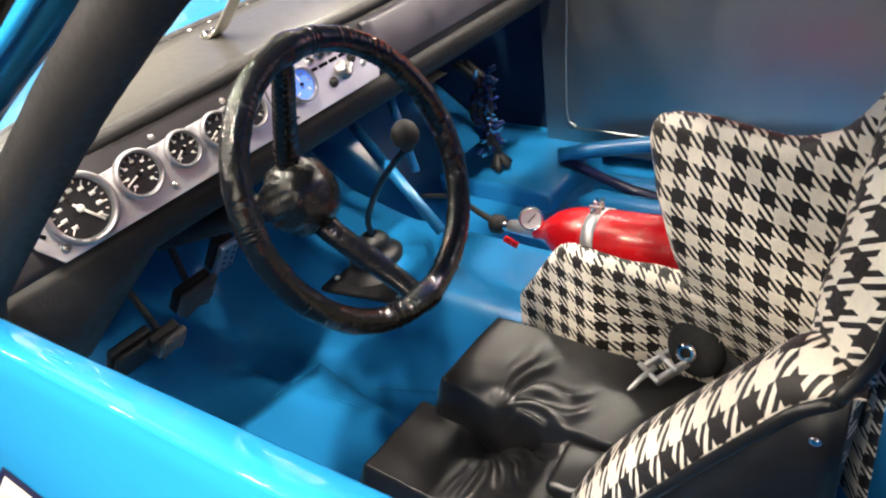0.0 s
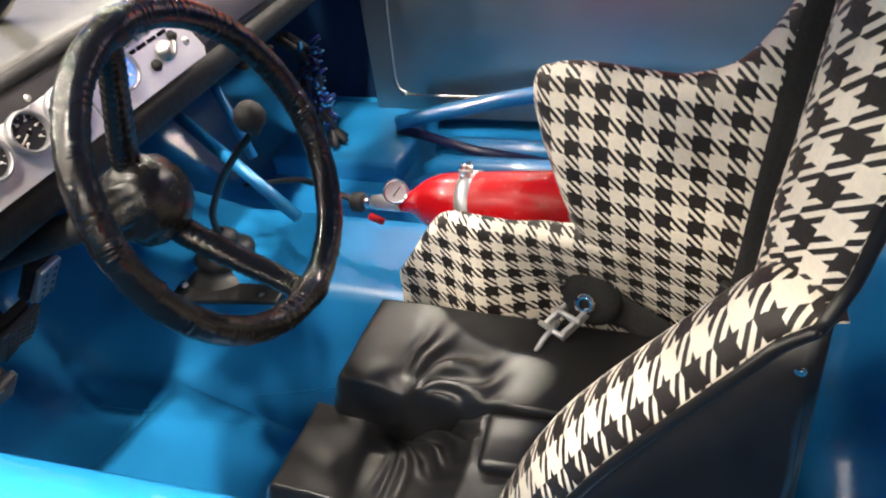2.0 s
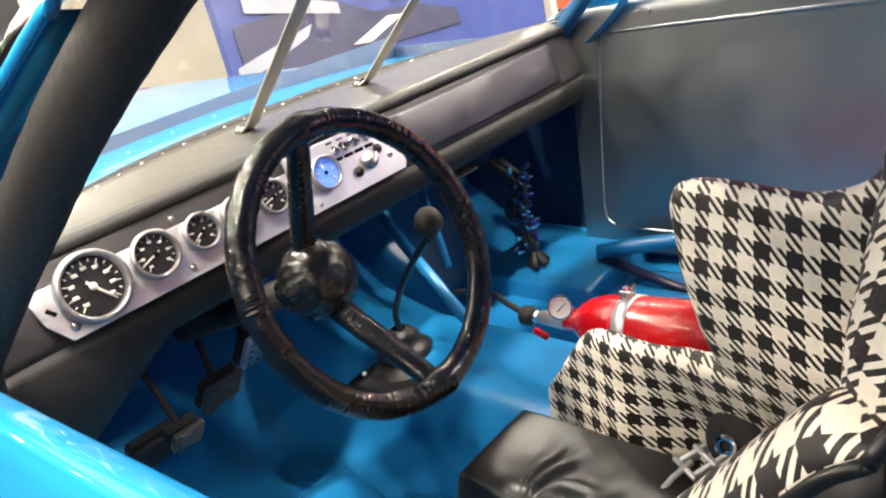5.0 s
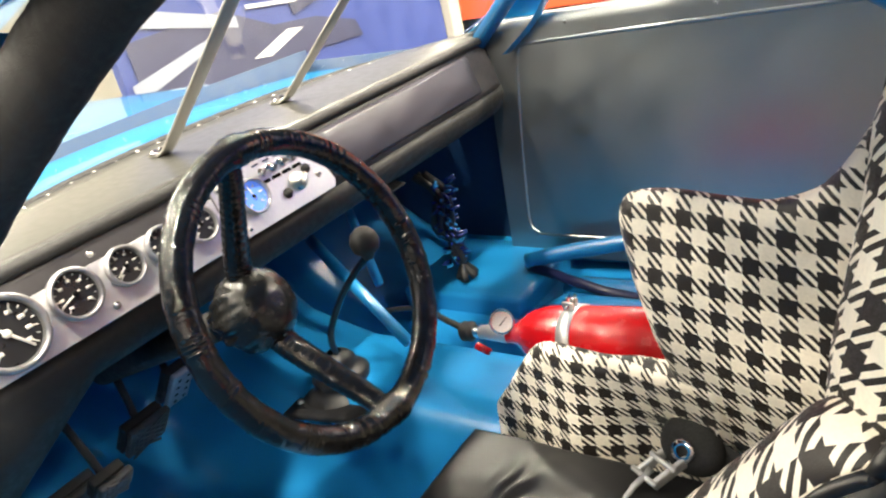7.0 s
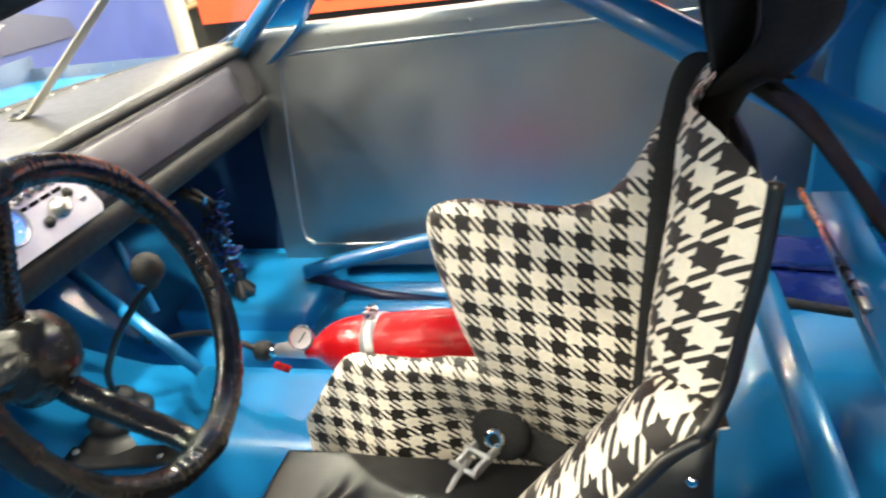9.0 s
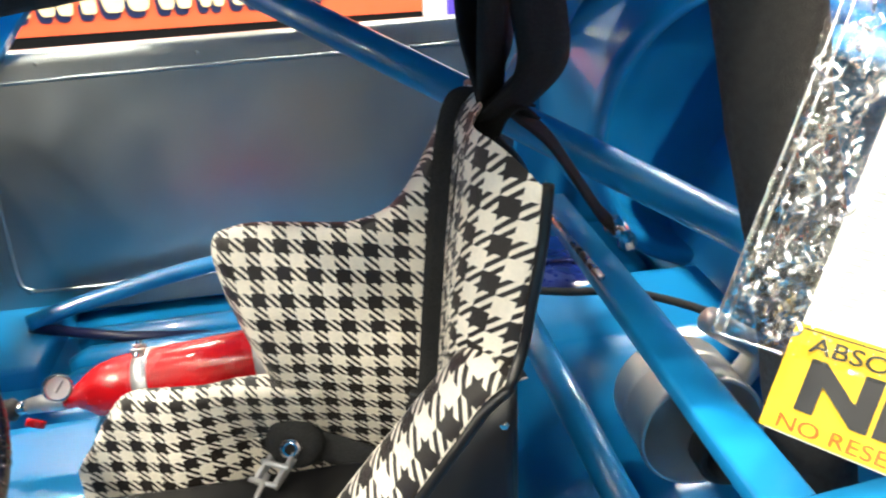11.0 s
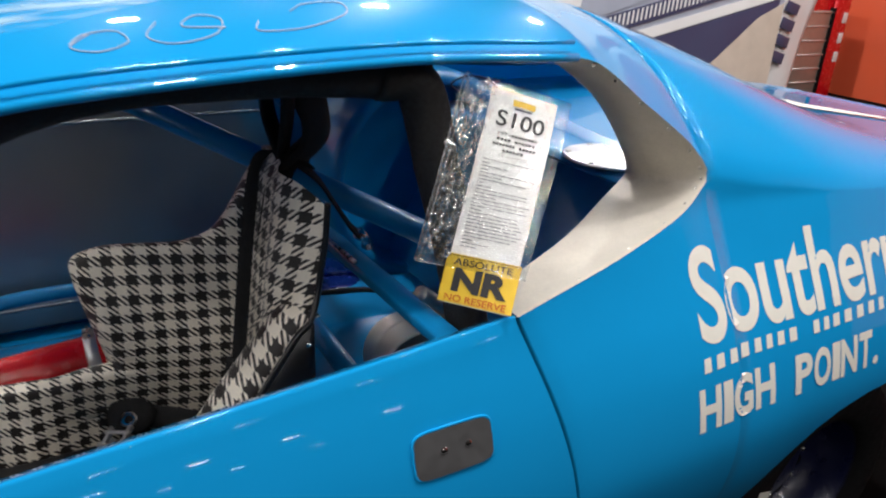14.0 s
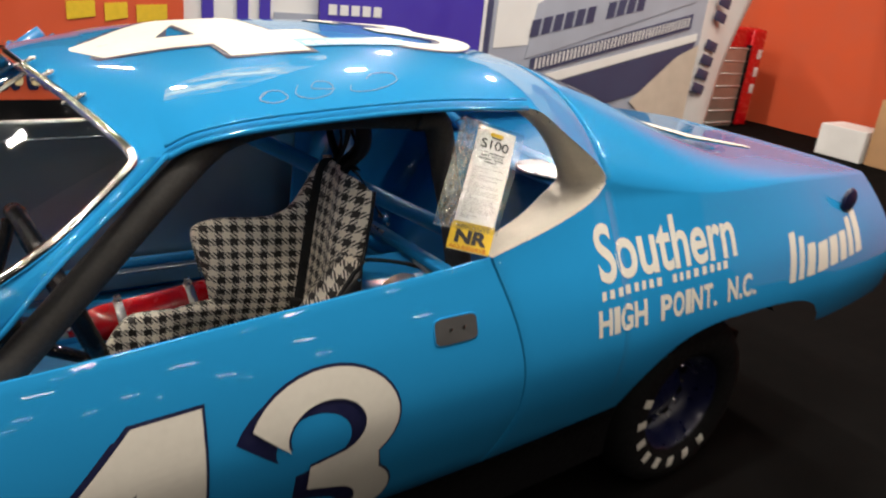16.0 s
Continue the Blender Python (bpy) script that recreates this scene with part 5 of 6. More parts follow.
for k, (y0, y1, bulge) in enumerate(((0.56, 0.60, 0.03), (0.50, 0.50, -0.03), (0.53, 0.56, 0.0))):
    strap("hanging_loop", [(0.775, y0, 1.115), (0.80 + 0.01 * k, y0 + bulge * 0.4, 1.16), (0.80, y0 + bulge, 1.22), (0.79, y1, 1.30), (0.785, y1, 1.375)], 0.062, (0.5, 1, 0) if k != 1 else (1, 0.5, 0), harness, h_inv, 0.006, label="webbing loop hanging from the roof")
for y in (0.585, 0.485):
    strap("hanging_loop", [(0.79, y, 1.375), (0.77, y - 0.01, 1.30), (0.765, y - 0.01, 1.2), (0.775, 0.53, 1.125)], 0.055, (0.7, 0.9, 0), harness, h_inv, 0.006, label="webbing loop hanging from the roof")

buckle = empty("lap_belt_buckle", 0.5, 0.68, 0.575)
tagged(buckle, "silver lap belt latch on a round black pad", "buckle")
k_inv = buckle.matrix_world.inverted()
bm = lathe([(0, 0.016), (0.022, 0.015), (0.036, 0.010), (0.042, 0.0), (0.036, -0.008), (0, -0.01)], Matrix.Translation((0.512, 0.672, 0.598)) @ pose(0, 0, 0, 62, 8, -14) @ Matrix.Diagonal((1.05, 0.9, 1, 1)), 26)
bm.transform(k_inv)
part("pad", bm, M_WEB, buckle, "round black padded belt end")
bm = lathe([(0.008, 0.0195), (0.0145, 0.020), (0.0155, 0.0165), (0.013, 0.0155)], Matrix.Translation((0.508, 0.670, 0.593)) @ pose(0, 0, 0, 62, 8, -14), 20)
bm.transform(k_inv)
part("ring", bm, M_CHROME, buckle)
lm = Matrix.Translation((0.487, 0.650, 0.583)) @ pose(0, 0, 0, 6, 14, 236) @ Matrix.Scale(1.22, 4)
for s in (-1, 1):
    bm = box(0.062, 0.006, 0.011, lm @ pose(0.0, s * 0.014, 0), 0.0018)
    bm.transform(k_inv)
    part("side_bar", bm, M_ALU, buckle)
for d in (-0.03, 0.005, 0.03):
    bm = tube([lm @ Vector((d, -0.02, 0.004)), lm @ Vector((d, 0.02, 0.004))], 0.004, 8)
    bm.transform(k_inv)
    part("cross_pin", bm, M_ALU, buckle)
bm = tube([lm @ Vector((0.02, 0, 0.006)), lm @ Vector((0.045, 0.002, 0.004)), lm @ Vector((0.075, 0.006, -0.004)), lm @ Vector((0.086, 0.007, -0.006))], [0.0045, 0.004, 0.004, 0.008], 10)
bm.transform(k_inv)
part("release_handle", bm, M_ALU, buckle)
bm = tube([lm @ Vector((-0.03, 0.02, 0.004)), lm @ Vector((-0.045, 0.03, 0.012)), lm @ Vector((-0.055, 0.02, 0.02))], 0.004, 8)
bm.transform(k_inv)
part("hook", bm, M_CHROME, buckle)
strap("lap_belt", [(0.512, 0.672, 0.60), (0.56, 0.665, 0.585), (0.62, 0.64, 0.57), (0.67, 0.62, 0.55)], 0.045, (0.2, 0.3, 1), buckle, k_inv)

# ---- roll cage ----
cage = empty("roll_cage", 0.6, 0.8, 0.4)
tagged(cage, "blue painted steel roll cage with black padding along the driver's side", "roll cage")
c_inv = cage.matrix_world.inverted()


def on_cage(name, bm, mat, label=""):
    bm.transform(c_inv)
    return part(name, bm, mat, cage, label)


on_cage("padded_bar", tube(catmull([(-0.165, 0.085, 0.81), (-0.066, 0.078, 0.92), (-0.005, 0.093, 0.978), (0.135, 0.143, 1.102), (0.230, 0.180, 1.182), (0.326, 0.222, 1.255), (0.39, 0.24, 1.284), (0.5, 0.255, 1.302), (0.68, 0.25, 1.307), (0.80, 0.238, 1.303)], 8), 0.029, 20, wobble=0.03), M_FOAM, "black foam padded bar")
on_cage("padded_hoop_leg", tube(catmull([(0.80, 0.238, 1.303), (0.852, 0.228, 1.29), (0.885, 0.222, 1.18), (0.922, 0.205, 1.03), (0.955, 0.19, 0.85)], 8), 0.032, 20, wobble=0.03), M_FOAM, "black foam padded bar")
on_cage("hoop_top", tube([(0.80, 0.25, 1.30), (0.83, 0.4, 1.35), (0.83, 0.8, 1.378), (0.83, 1.2, 1.365), (0.8, 1.38, 1.32)], 0.022), M_INNER)
for name, a, b, r in (("diagonal_bar", (0.23, 1.28, 1.305), (1.37, 0.35, 0.792), 0.025),
                      ("upright_bar", (0.85, 0.765, 1.045), (1.13, 0.97, 1.365), 0.022),
                      ("hoop_leg", (0.80, 1.38, 1.32), (1.2, 1.40, 0.9), 0.022),
                      ("lower_tube", (0.847, 0.79, 0.770), (0.902, 0.30, 0.655), 0.020),
                      ("brace_tube", (-0.305, 0.89, 0.735), (-0.035, 0.803, 0.585), 0.0115),
                      ("brace_tube", (-0.36, 1.06, 0.80), (-0.22, 0.96, 0.60), 0.010),
                      ("screen_post", (-0.21, 1.50, 0.97), (0.22, 1.36, 1.32), 0.020)):
    on_cage(name, tube([a, Vector(a).lerp(Vector(b), 0.5), b], r, 18), M_INNER)
on_cage("door_bar", tube(catmull([(-0.08, 1.33, 0.475), (0.05, 1.36, 0.50), (0.3, 1.40, 0.535), (0.5, 1.41, 0.54), (0.9, 1.42, 0.53), (1.15, 1.42, 0.5)], 8), 0.019, 16), M_INNER)
on_cage("door_bar", tube([(-0.08, 1.33, 0.465), (0.12, 1.30, 0.43), (0.3, 1.28, 0.42)], 0.012, 12), M_NAVY)
# flat bar behind the seat that carries the belts, towards the driver's sill
bm = box(0.040, 0.018, 0.60, Matrix.Translation((0.882, 0.41, 0.938)) @ Vector((-0.018, -0.40, 0.023)).to_track_quat("Z", "Y").to_matrix().to_4x4(), 0.004, 2)
on_cage("flat_brace", bm, M_INNER)
# highlight on the brace's upper edge, shaped as a thin steel strip
on_cage("brace_highlight", tube([(0.858, 0.66, 0.952), (0.862, 0.55, 0.951), (0.866, 0.44, 0.950)], 0.004, 8), M_STEEL, "thin bright strip for the highlight along the brace's edge")

# ---- behind the seats ----
rows = [[(1.25 + 0.35 * f + 0.02 * math.sin(y * 9), y, 0.45 + 0.62 * f) for f in frange(0, 1, 8)] for y in frange(0.12, 1.5, 30)]
bulkhead = link("wall_rear", sheet(rows, 0.005), M_INNER)
tagged(bulkhead, "blue painted sloping rear bulkhead", "wall", kind="structure")
rows = [[(x, y, 1.045 + 0.01 * (x - 1.4)) for y in frange(0.14, 1.46, 12)] for x in frange(1.42, 2.2, 10)]
shelf = link("shelf_rear", sheet(rows, 0.006), M_INNER)
tagged(shelf, "light blue painted parcel shelf under the rear window", "shelf", kind="structure")
cover = empty("round_cover", 1.52, 0.53, 1.05)
tagged(cover, "round bare aluminium cover plate riveted to the shelf", "cover plate")
part("disc", lathe([(0, 0.005), (0.105, 0.005), (0.108, 0.002), (0.108, 0)], pose(0, 0, 0.003, 0, 0, 0), 44), M_ALU, cover)
for k in range(6):
    a = radians(20 + 60 * k)
    part("rivet", lathe([(0, 0.004), (0.005, 0.003), (0.006, 0)], pose(0.095 * math.cos(a), 0.095 * math.sin(a), 0.008), 10), M_STEEL, cover)
# wheel house on the passenger side and a beaded panel
bm = lathe([(0.30, -0.42), (0.30, -0.03), (0.293, -0.010), (0.278, 0.0), (0.266, -0.003), (0.258, -0.018), (0.252, -0.100), (0.240, -0.125), (0.12, -0.135), (0, -0.135)], along((1.385, 1.06, 0.86), (1.385, 0.5, 0.86)), 72)
tub = link("wheel_house", bm, M_INNER)
tagged(tub, "rounded blue steel inner wheel house", "wheel house", kind="structure")
rows = []
for i in range(40):
    f = i / 39
    x = 1.02 + 0.42 * f
    row = []
    for k in range(24):
        z = 0.55 + 0.75 * k / 23
        edge = 0.18 + 0.25 * math.sqrt(max(0, 1 - ((z - 0.55) / 0.75) ** 2))
        bead = 0.022 * math.exp(-((f - 0.25 - 0.35 * ((z - 0.55) / 0.75) ** 2) / 0.06) ** 2)
        row.append(Vector((x + 0.05 * (z - 0.55), 1.40 - 0.10 * f - bead, z)))
    rows.append(row)
qpanel = link("quarter_trim", sheet(rows, 0.004), M_INNER)
tagged(qpanel, "blue inner quarter panel with a pressed curved bead", "panel", kind="structure")
tank = empty("oil_tank", 0.94, 0.98, 0.385)
tagged(tank, "dark blue glossy tank behind the seats", "tank")
part("body", box(0.30, 0.22, 0.28, pose(0.02, 0.02, 0.15, 0, 6, 0), 0.025, 4), M_DARKBLUE, tank)
part("strap", box(0.31, 0.03, 0.29, pose(0.02, 0.0, 0.15, 0, 6, 0), 0.025, 3), M_DARKBLUE, tank)
part("cap", lathe([(0, 0.02), (0.022, 0.018), (0.026, 0.0)], pose(-0.1, -0.03, 0.3), 18), M_DARKBLUE, tank)
can = empty("steel_canister", 1.06, 0.57, 0.55)
tagged(can, "brushed stainless steel canister with a black outlet behind the seat", "canister")
cm = can.matrix_world.inverted() @ along((1.066, 0.640, 0.634), (1.06, 0.52, 0.640))
part("drum", lathe([(0.0, -0.006), (0.060, -0.005), (0.078, 0.0), (0.085, 0.006), (0.086, 0.010), (0.086, 0.108), (0.0875, 0.110), (0.0875, 0.118), (0.085, 0.121), (0.081, 0.120), (0.079, 0.115), (0.0, 0.114)], cm, 64), M_BRUSHED, can)
part("outlet", lathe([(0.047, 0.113), (0.047, 0.150), (0.044, 0.153), (0.038, 0.153), (0.036, 0.150), (0.035, 0.122), (0.0, 0.121)], cm @ Matrix.Translation(cm.inverted().to_3x3() @ Vector((0.030, 0.0, -0.022))), 32), M_RUBBER, can, "black rubber outlet")
part("strap", lathe([(0.0862, 0.040), (0.0868, 0.041), (0.0868, 0.055), (0.0862, 0.056)], cm, 48), M_BRUSHED, can)
bm = tube(catmull([(1.062, 0.55, 0.802), (1.10, 0.553, 0.772), (1.145, 0.56, 0.735), (1.135, 0.575, 0.675)], 8), 0.018, 20)
bm.transform(can.matrix_world.inverted())
part("filler_neck", bm, M_BRUSHED, can, "polished metal pipe")
part("bracket", box(0.10, 0.05, 0.012, pose(0.0, 0.01, 0.005), 0.003), M_INNER, can)
hose = empty("fuel_hose", 0.9, 0.5, 0.7)
tagged(hose, "thin black hose lying across the rear floor", "hose")
bm = tube(catmull([(0.80, 0.84, 0.725), (0.95, 0.82, 0.705), (1.08, 0.78, 0.705), (1.18, 0.64, 0.71), (1.21, 0.40, 0.70)], 8), 0.007, 8)
bm.transform(hose.matrix_world.inverted())
part("tube", bm, M_RUBBER, hose)
tie = empty("cable_loom", -0.24, 1.25, 0.63)
tagged(tie, "loom of dark cables bristling with blue cable ties", "cables")
for k in range(5):
    a = k * 1.26
    dx, dy = 0.014 * math.cos(a), 0.014 * math.sin(a)
    part("cable", tube(catmull([(-0.04 + dx, dy, 0.10), (0.005 + dx, 0.01 + dy, 0.05), (dx * 1.6, dy * 1.6, -0.03), (0.015 - dx, 0.01 - dy, -0.10), (0.03 + dx * 1.5, 0.01 + dy * 2, -0.17)], 6), 0.0085, 8, wobble=0.15), M_RUBBER, tie)
rnd = random.Random(4)
for k in range(70):
    z = 0.09 - 0.22 * k / 70
    a, e = rnd.uniform(-1.9, 0.9), rnd.uniform(-0.3, 0.5)
    ln = rnd.uniform(0.012, 0.03)
    p = Vector((0.01 + 0.015 * math.cos(a), 0.015 * math.sin(a), z))
    part("cable_tie", tube([p, p + Vector((math.cos(a), math.sin(a), e)) * ln], [0.0042, 0.0028], 5), M_DARKBLUE if k % 3 else M_INNER, tie)

# ---- lettering on the car ----
def fine(bm, size):
    for _ in range(6):
        long = [e for e in bm.edges if e.calc_length() > size]
        if not long:
            break
        bmesh.ops.subdivide_edges(bm, edges=long, cuts=1)
        bmesh.ops.triangulate(bm, faces=[f for f in bm.faces if len(f.verts) > 3])
    return bm


def letters(body, size, bold=0.0, spacing=1.0):
    """Flat letters of the built-in font as a bmesh in the x-y plane."""
    cu = bpy.data.curves.new("letters", "FONT")
    cu.body, cu.size, cu.offset, cu.space_character = body, size, bold, spacing
    ob = new("letters", cu)
    me = bpy.data.meshes.new_from_object(ob.evaluated_get(bpy.context.evaluated_depsgraph_get()))
    bpy.data.objects.remove(ob)
    bpy.data.curves.remove(cu)
    bm = bmesh.new()
    bm.from_mesh(me)
    bpy.data.meshes.remove(me)
    bmesh.ops.triangulate(bm, faces=bm.faces[:])
    return bm


def fit_box(bm, x0, x1, y0, y1):
    xs, ys = [v.co.x for v in bm.verts], [v.co.y for v in bm.verts]
    for v in bm.verts:
        v.co.x = x0 + (v.co.x - min(xs)) / (max(xs) - min(xs)) * (x1 - x0)
        v.co.y = y0 + (v.co.y - min(ys)) / (max(ys) - min(ys)) * (y1 - y0)
    return bm


def poly(points):
    bm = bmesh.new()
    bm.faces.new([bm.verts.new((x, y, 0)) for x, y in points])
    bmesh.ops.triangulate(bm, faces=bm.faces[:])
    return bm


def on_side(name, bm, mat, lift, rise=0.0, x0=0.0, label="", parent=None):
    """Lays a flat shape (x, z) on the car's side."""
    fine(bm, 0.022)
    for v in bm.verts:
        x, z = v.co.x, v.co.y + rise * (v.co.x - x0)
        v.co = (x, skin_y(x, z) - lift, z)
    return on_car(name, bm, mat, parent, label, False)


def digit_three(x0, x1, z0, z1, grow=0.0):
    """A bold round-topped 3 as one outline."""
    w, h = x1 - x0, z1 - z0
    pts = []
    top, bot = (0.50, 0.735, 0.46, 0.265), (0.50, 0.27, 0.50, 0.27)

    def arc(c, a0, a1, sx, sy, n=20):
        for k in range(n + 1):
            a = radians(a0 + (a1 - a0) * k / n)
            pts.append((x0 + w * (c[0] + sx * math.cos(a)), z0 + h * (c[1] + sy * math.sin(a))))
    arc(top, 161, -42, top[2] + grow / w, top[3] + grow / h)
    arc(bot, 42, -165, bot[2] + grow / w, bot[3] + grow / h)
    inner = 0.52
    arc(bot, -165, 60, bot[2] * inner - grow / w, bot[3] * inner - grow / h)
    pts.append((x0 + w * 0.40, z0 + h * (0.45 - 0.0) - grow))
    pts.append((x0 + w * 0.40, z0 + h * (0.58) + grow))
    arc(top, -60, 203, top[2] * inner - grow / w, top[3] * inner - grow / h)
    return pts


def digit_four(x0, x1, z0, z1, g=0.0, dx=0.0, dz=0.0, arm=-0.28):
    """A bold open 4 of three bars."""
    w, h = x1 - x0, z1 - z0
    a, b = g / w, g / h
    bars = ([(0.60 - a, 0 - b), (1 + a, 0 - b), (1 + a, 0.2 - b), (0.60 - a, 0.2 - b)],
            [(0.60 - a, 0.2 - b), (1.2 + a, 0.2 - b), (1.2 + a, 0.42 + b), (0.60 - a, 0.42 + b)],
            [(0.60 - a, 0.42 + b), (1 + a, 0.42 + b), (1 + a, 1 + b), (0.60 - a, 1 + b)],
            [(arm + (0.12 if arm > -0.2 else 0) - a, 0.2 - b), (0.60 - a, 0.2 - b), (0.60 - a, 0.42 + b), (arm - a, 0.42 + b)],
            [(arm - a, 0.42 + b), (arm + 0.42 + 2 * a, 0.42 + b), (0.60 - a, 0.74 - b), (0.60 - a, 1 + b)])
    bm = bmesh.new()
    for bar in bars:
        bm.faces.new([bm.verts.new((x0 + w * p + dx, z0 + h * q + dz, 0)) for p, q in bar])
    bmesh.ops.triangulate(bm, faces=bm.faces[:])
    return bm


for grow, mat, lift, dx, dz, name in ((0.004, M_NAVY, 0.0006, -0.028, -0.02, "number_shadow"), (0.006, M_NAVY, 0.0020, 0, 0, "number_outline"), (0.0, M_WHITE, 0.0040, 0, 0, "race_number")):
    bm = poly([(x + dx, z + dz) for x, z in digit_three(0.305, 0.662, 0.385, 0.872, grow)])
    on_side(name, bm, mat, lift, label="large cream white racing number on the door" if grow == 0 else "")
    bm = digit_four(-0.06, 0.24, 0.40, 0.853, grow, dx, dz)
    bmesh.ops.remove_doubles(bm, verts=bm.verts[:], dist=1e-5)
    on_side(name, bm, mat, lift, 0.05, 0.24)
on_side("sponsor_name", fit_box(letters("Southern", 0.2, 0.004), 1.266, 1.838, 0.908, 1.046), M_WHITE, 0.001, 0.005, 1.24)
x = 1.262
for w, gap in ((0.026, 0), (0.03, 0), (0.028, 0), (0.03, 0), (0.026, 0), (0.024, 0), (0.026, 0), (0.03, 0.03), (0.026, 0), (0.024, 0), (0.03, 0), (0.034, 0), (0.032, 0), (0.03, 0), (0.026, 0), (0.032, 0)):
    on_side("lettering_bar", poly([(x, 0.870), (x + w * 0.62, 0.870), (x + w * 0.66, 0.891), (x + 0.002, 0.891)]), M_WHITE, 0.001, 0.028, 1.26)
    x += w * 1.12 + gap
# the town's name in bold condensed capitals, letter by letter
x = 1.246
for ch, w in (("H", 0.062), ("I", 0.028), ("G", 0.062), ("H", 0.062), (" ", 0.05), ("P", 0.056), ("O", 0.058), ("I", 0.028), ("N", 0.062), ("T", 0.05), (".", 0.02), (" ", 0.055), ("N", 0.062), (".", 0.02), ("C", 0.058), (".", 0.02)):
    if ch != " ":
        h = 0.016 if ch == "." else 0.068
        on_side("letter", fit_box(letters(ch, 0.1, 0.0035), x, x + w * 0.81, 0.780, 0.780 + h), M_WHITE, 0.001, 0.012, 1.245)
    x += w * 0.905
x = 2.11
for w, h in ((0.035, 0.15), (0.03, 0.13), (0.05, 0.10), (0.07, 0.09), (0.06, 0.09), (0.05, 0.09), (0.04, 0.12), (0.05, 0.13)):
    on_side("lettering_bar", poly([(x, 0.79), (x + w, 0.79), (x + w + 0.012, 0.79 + h), (x + 0.012, 0.79 + h)]), M_WHITE, 0.001, 0.07, 2.1)
    x += w + 0.018

def roof_z(x, y):
    y = y if y <= YC else 2 * YC - y
    if x < RAIL[0].x:
        yy = max(y, HEADER[0].y)
        a, b = [(a, b) for a, b in zip(HEADER, HEADER[1:]) if b.y >= yy - 1e-6][0]
        h = a.lerp(b, (yy - a.y) / (b.y - a.y))
        z1 = roof_z(RAIL[0].x + 1e-4, y)
        return z1 + (h.z - z1) * (RAIL[0].x - x) / (RAIL[0].x - h.x)
    x = min(x, RAIL[-1].x)
    a, b = [(a, b) for a, b in zip(RAIL, RAIL[1:]) if b.x >= x - 1e-6][0]
    q = a.lerp(b, (x - a.x) / (b.x - a.x))
    zc = smooth_table(CENTRE, x)[0]
    g = min(max((y - q.y) / (YC - q.y), 0), 1)
    t = (-0.72 + math.sqrt(0.72 ** 2 + 4 * 0.28 * g)) / 0.56
    return q.z + (zc - q.z) * (1 - (1 - t) ** 2.6)


def on_roof(name, bm, mat, lift, label="", size=0.05):
    fine(bm, size)
    for v in bm.verts:
        v.co = (v.co.x, v.co.y, roof_z(v.co.x, v.co.y) + lift)
    return on_car(name, bm, mat, None, label, False)


for grow, mat, lift, name in ((0.014, M_NAVY, 0.002, "roof_number_outline"), (0.0, M_WHITE, 0.0032, "roof_number")):
    on_roof(name, digit_four(0.19, 0.66, 0.485, 1.10, grow, arm=-0.02), mat, lift)
    on_roof(name, poly(digit_three(0.86, 1.20 - (0.02 if grow else 0), 0.485, 1.10, grow)), mat, lift)
on_roof("sponsor_sticker", poly([(0.66, 0.52), (0.97, 0.52), (0.97, 0.60), (0.66, 0.60)]), M_SKYBLUE, 0.0040, "pale blue sticker with unreadable white bars")
for k in range(9):
    x = 0.672 + 0.032 * k
    on_roof("sticker_bar", poly([(x, 0.535), (x + 0.022, 0.535), (x + 0.022, 0.565), (x, 0.565)]), M_WHITE, 0.0046)
# silvery pen scrawl above the window
for pts in ([(0.62, 0.285), (0.60, 0.262), (0.625, 0.248), (0.655, 0.262), (0.645, 0.288), (0.615, 0.285), (0.60, 0.268)],
            [(0.69, 0.30), (0.675, 0.268), (0.70, 0.25), (0.745, 0.262), (0.76, 0.295), (0.735, 0.31), (0.715, 0.285), (0.76, 0.275)],
            [(0.80, 0.285), (0.795, 0.262), (0.85, 0.262), (0.91, 0.29), (0.915, 0.325), (0.87, 0.325), (0.845, 0.305)]):
    run = [(q.x, q.y) for q in catmull([(a * 1.05 - 0.18, b, 0) for a, b in pts], 9)]
    on_car("pen_scrawl", tube([(a, b, roof_z(a, b) + 0.001) for a, b in run], 0.0008, 5), M_PRINTGREY)
# dried polish left in a pale streak beside the scrawl
on_roof("polish_smear", poly([(0.28, 0.32), (0.42, 0.31), (0.66, 0.40), (0.68, 0.45), (0.50, 0.43), (0.30, 0.37)]), M_SMEAR, 0.0006, "pale streak of dried polish", 0.03)
# number on the boot lid
for grow, mat, lift in ((0.0, M_WHITE, 0.004),):
    bm = poly([(2.28, 0.60), (2.56, 0.50), (2.58, 0.545), (2.40, 0.66), (2.36, 0.95), (2.27, 0.95)])
    fine(bm, 0.05)
    for v in bm.verts:
        near = sorted(quarter_rows, key=lambda r: abs(r[0].x - v.co.x))[:2]
        hs = []
        for row in near:
            top = [q for q in row if q.z > 1.03]
            top = top[len(top) - 16:]
            a, b = [(a, b) for a, b in zip(top, top[1:]) if b.y >= min(v.co.y, 2 * YC - v.co.y) - 1e-6][0]
            hs.append((row[0].x, a.z + (b.z - a.z) * (min(v.co.y, 2 * YC - v.co.y) - a.y) / (b.y - a.y)))
        (xa, za), (xb, zb) = hs
        v.co.z = za + (zb - za) * (v.co.x - xa) / (xb - xa) + lift
    on_car("boot_number", bm, mat, None, "part of a white number on the boot lid", False)

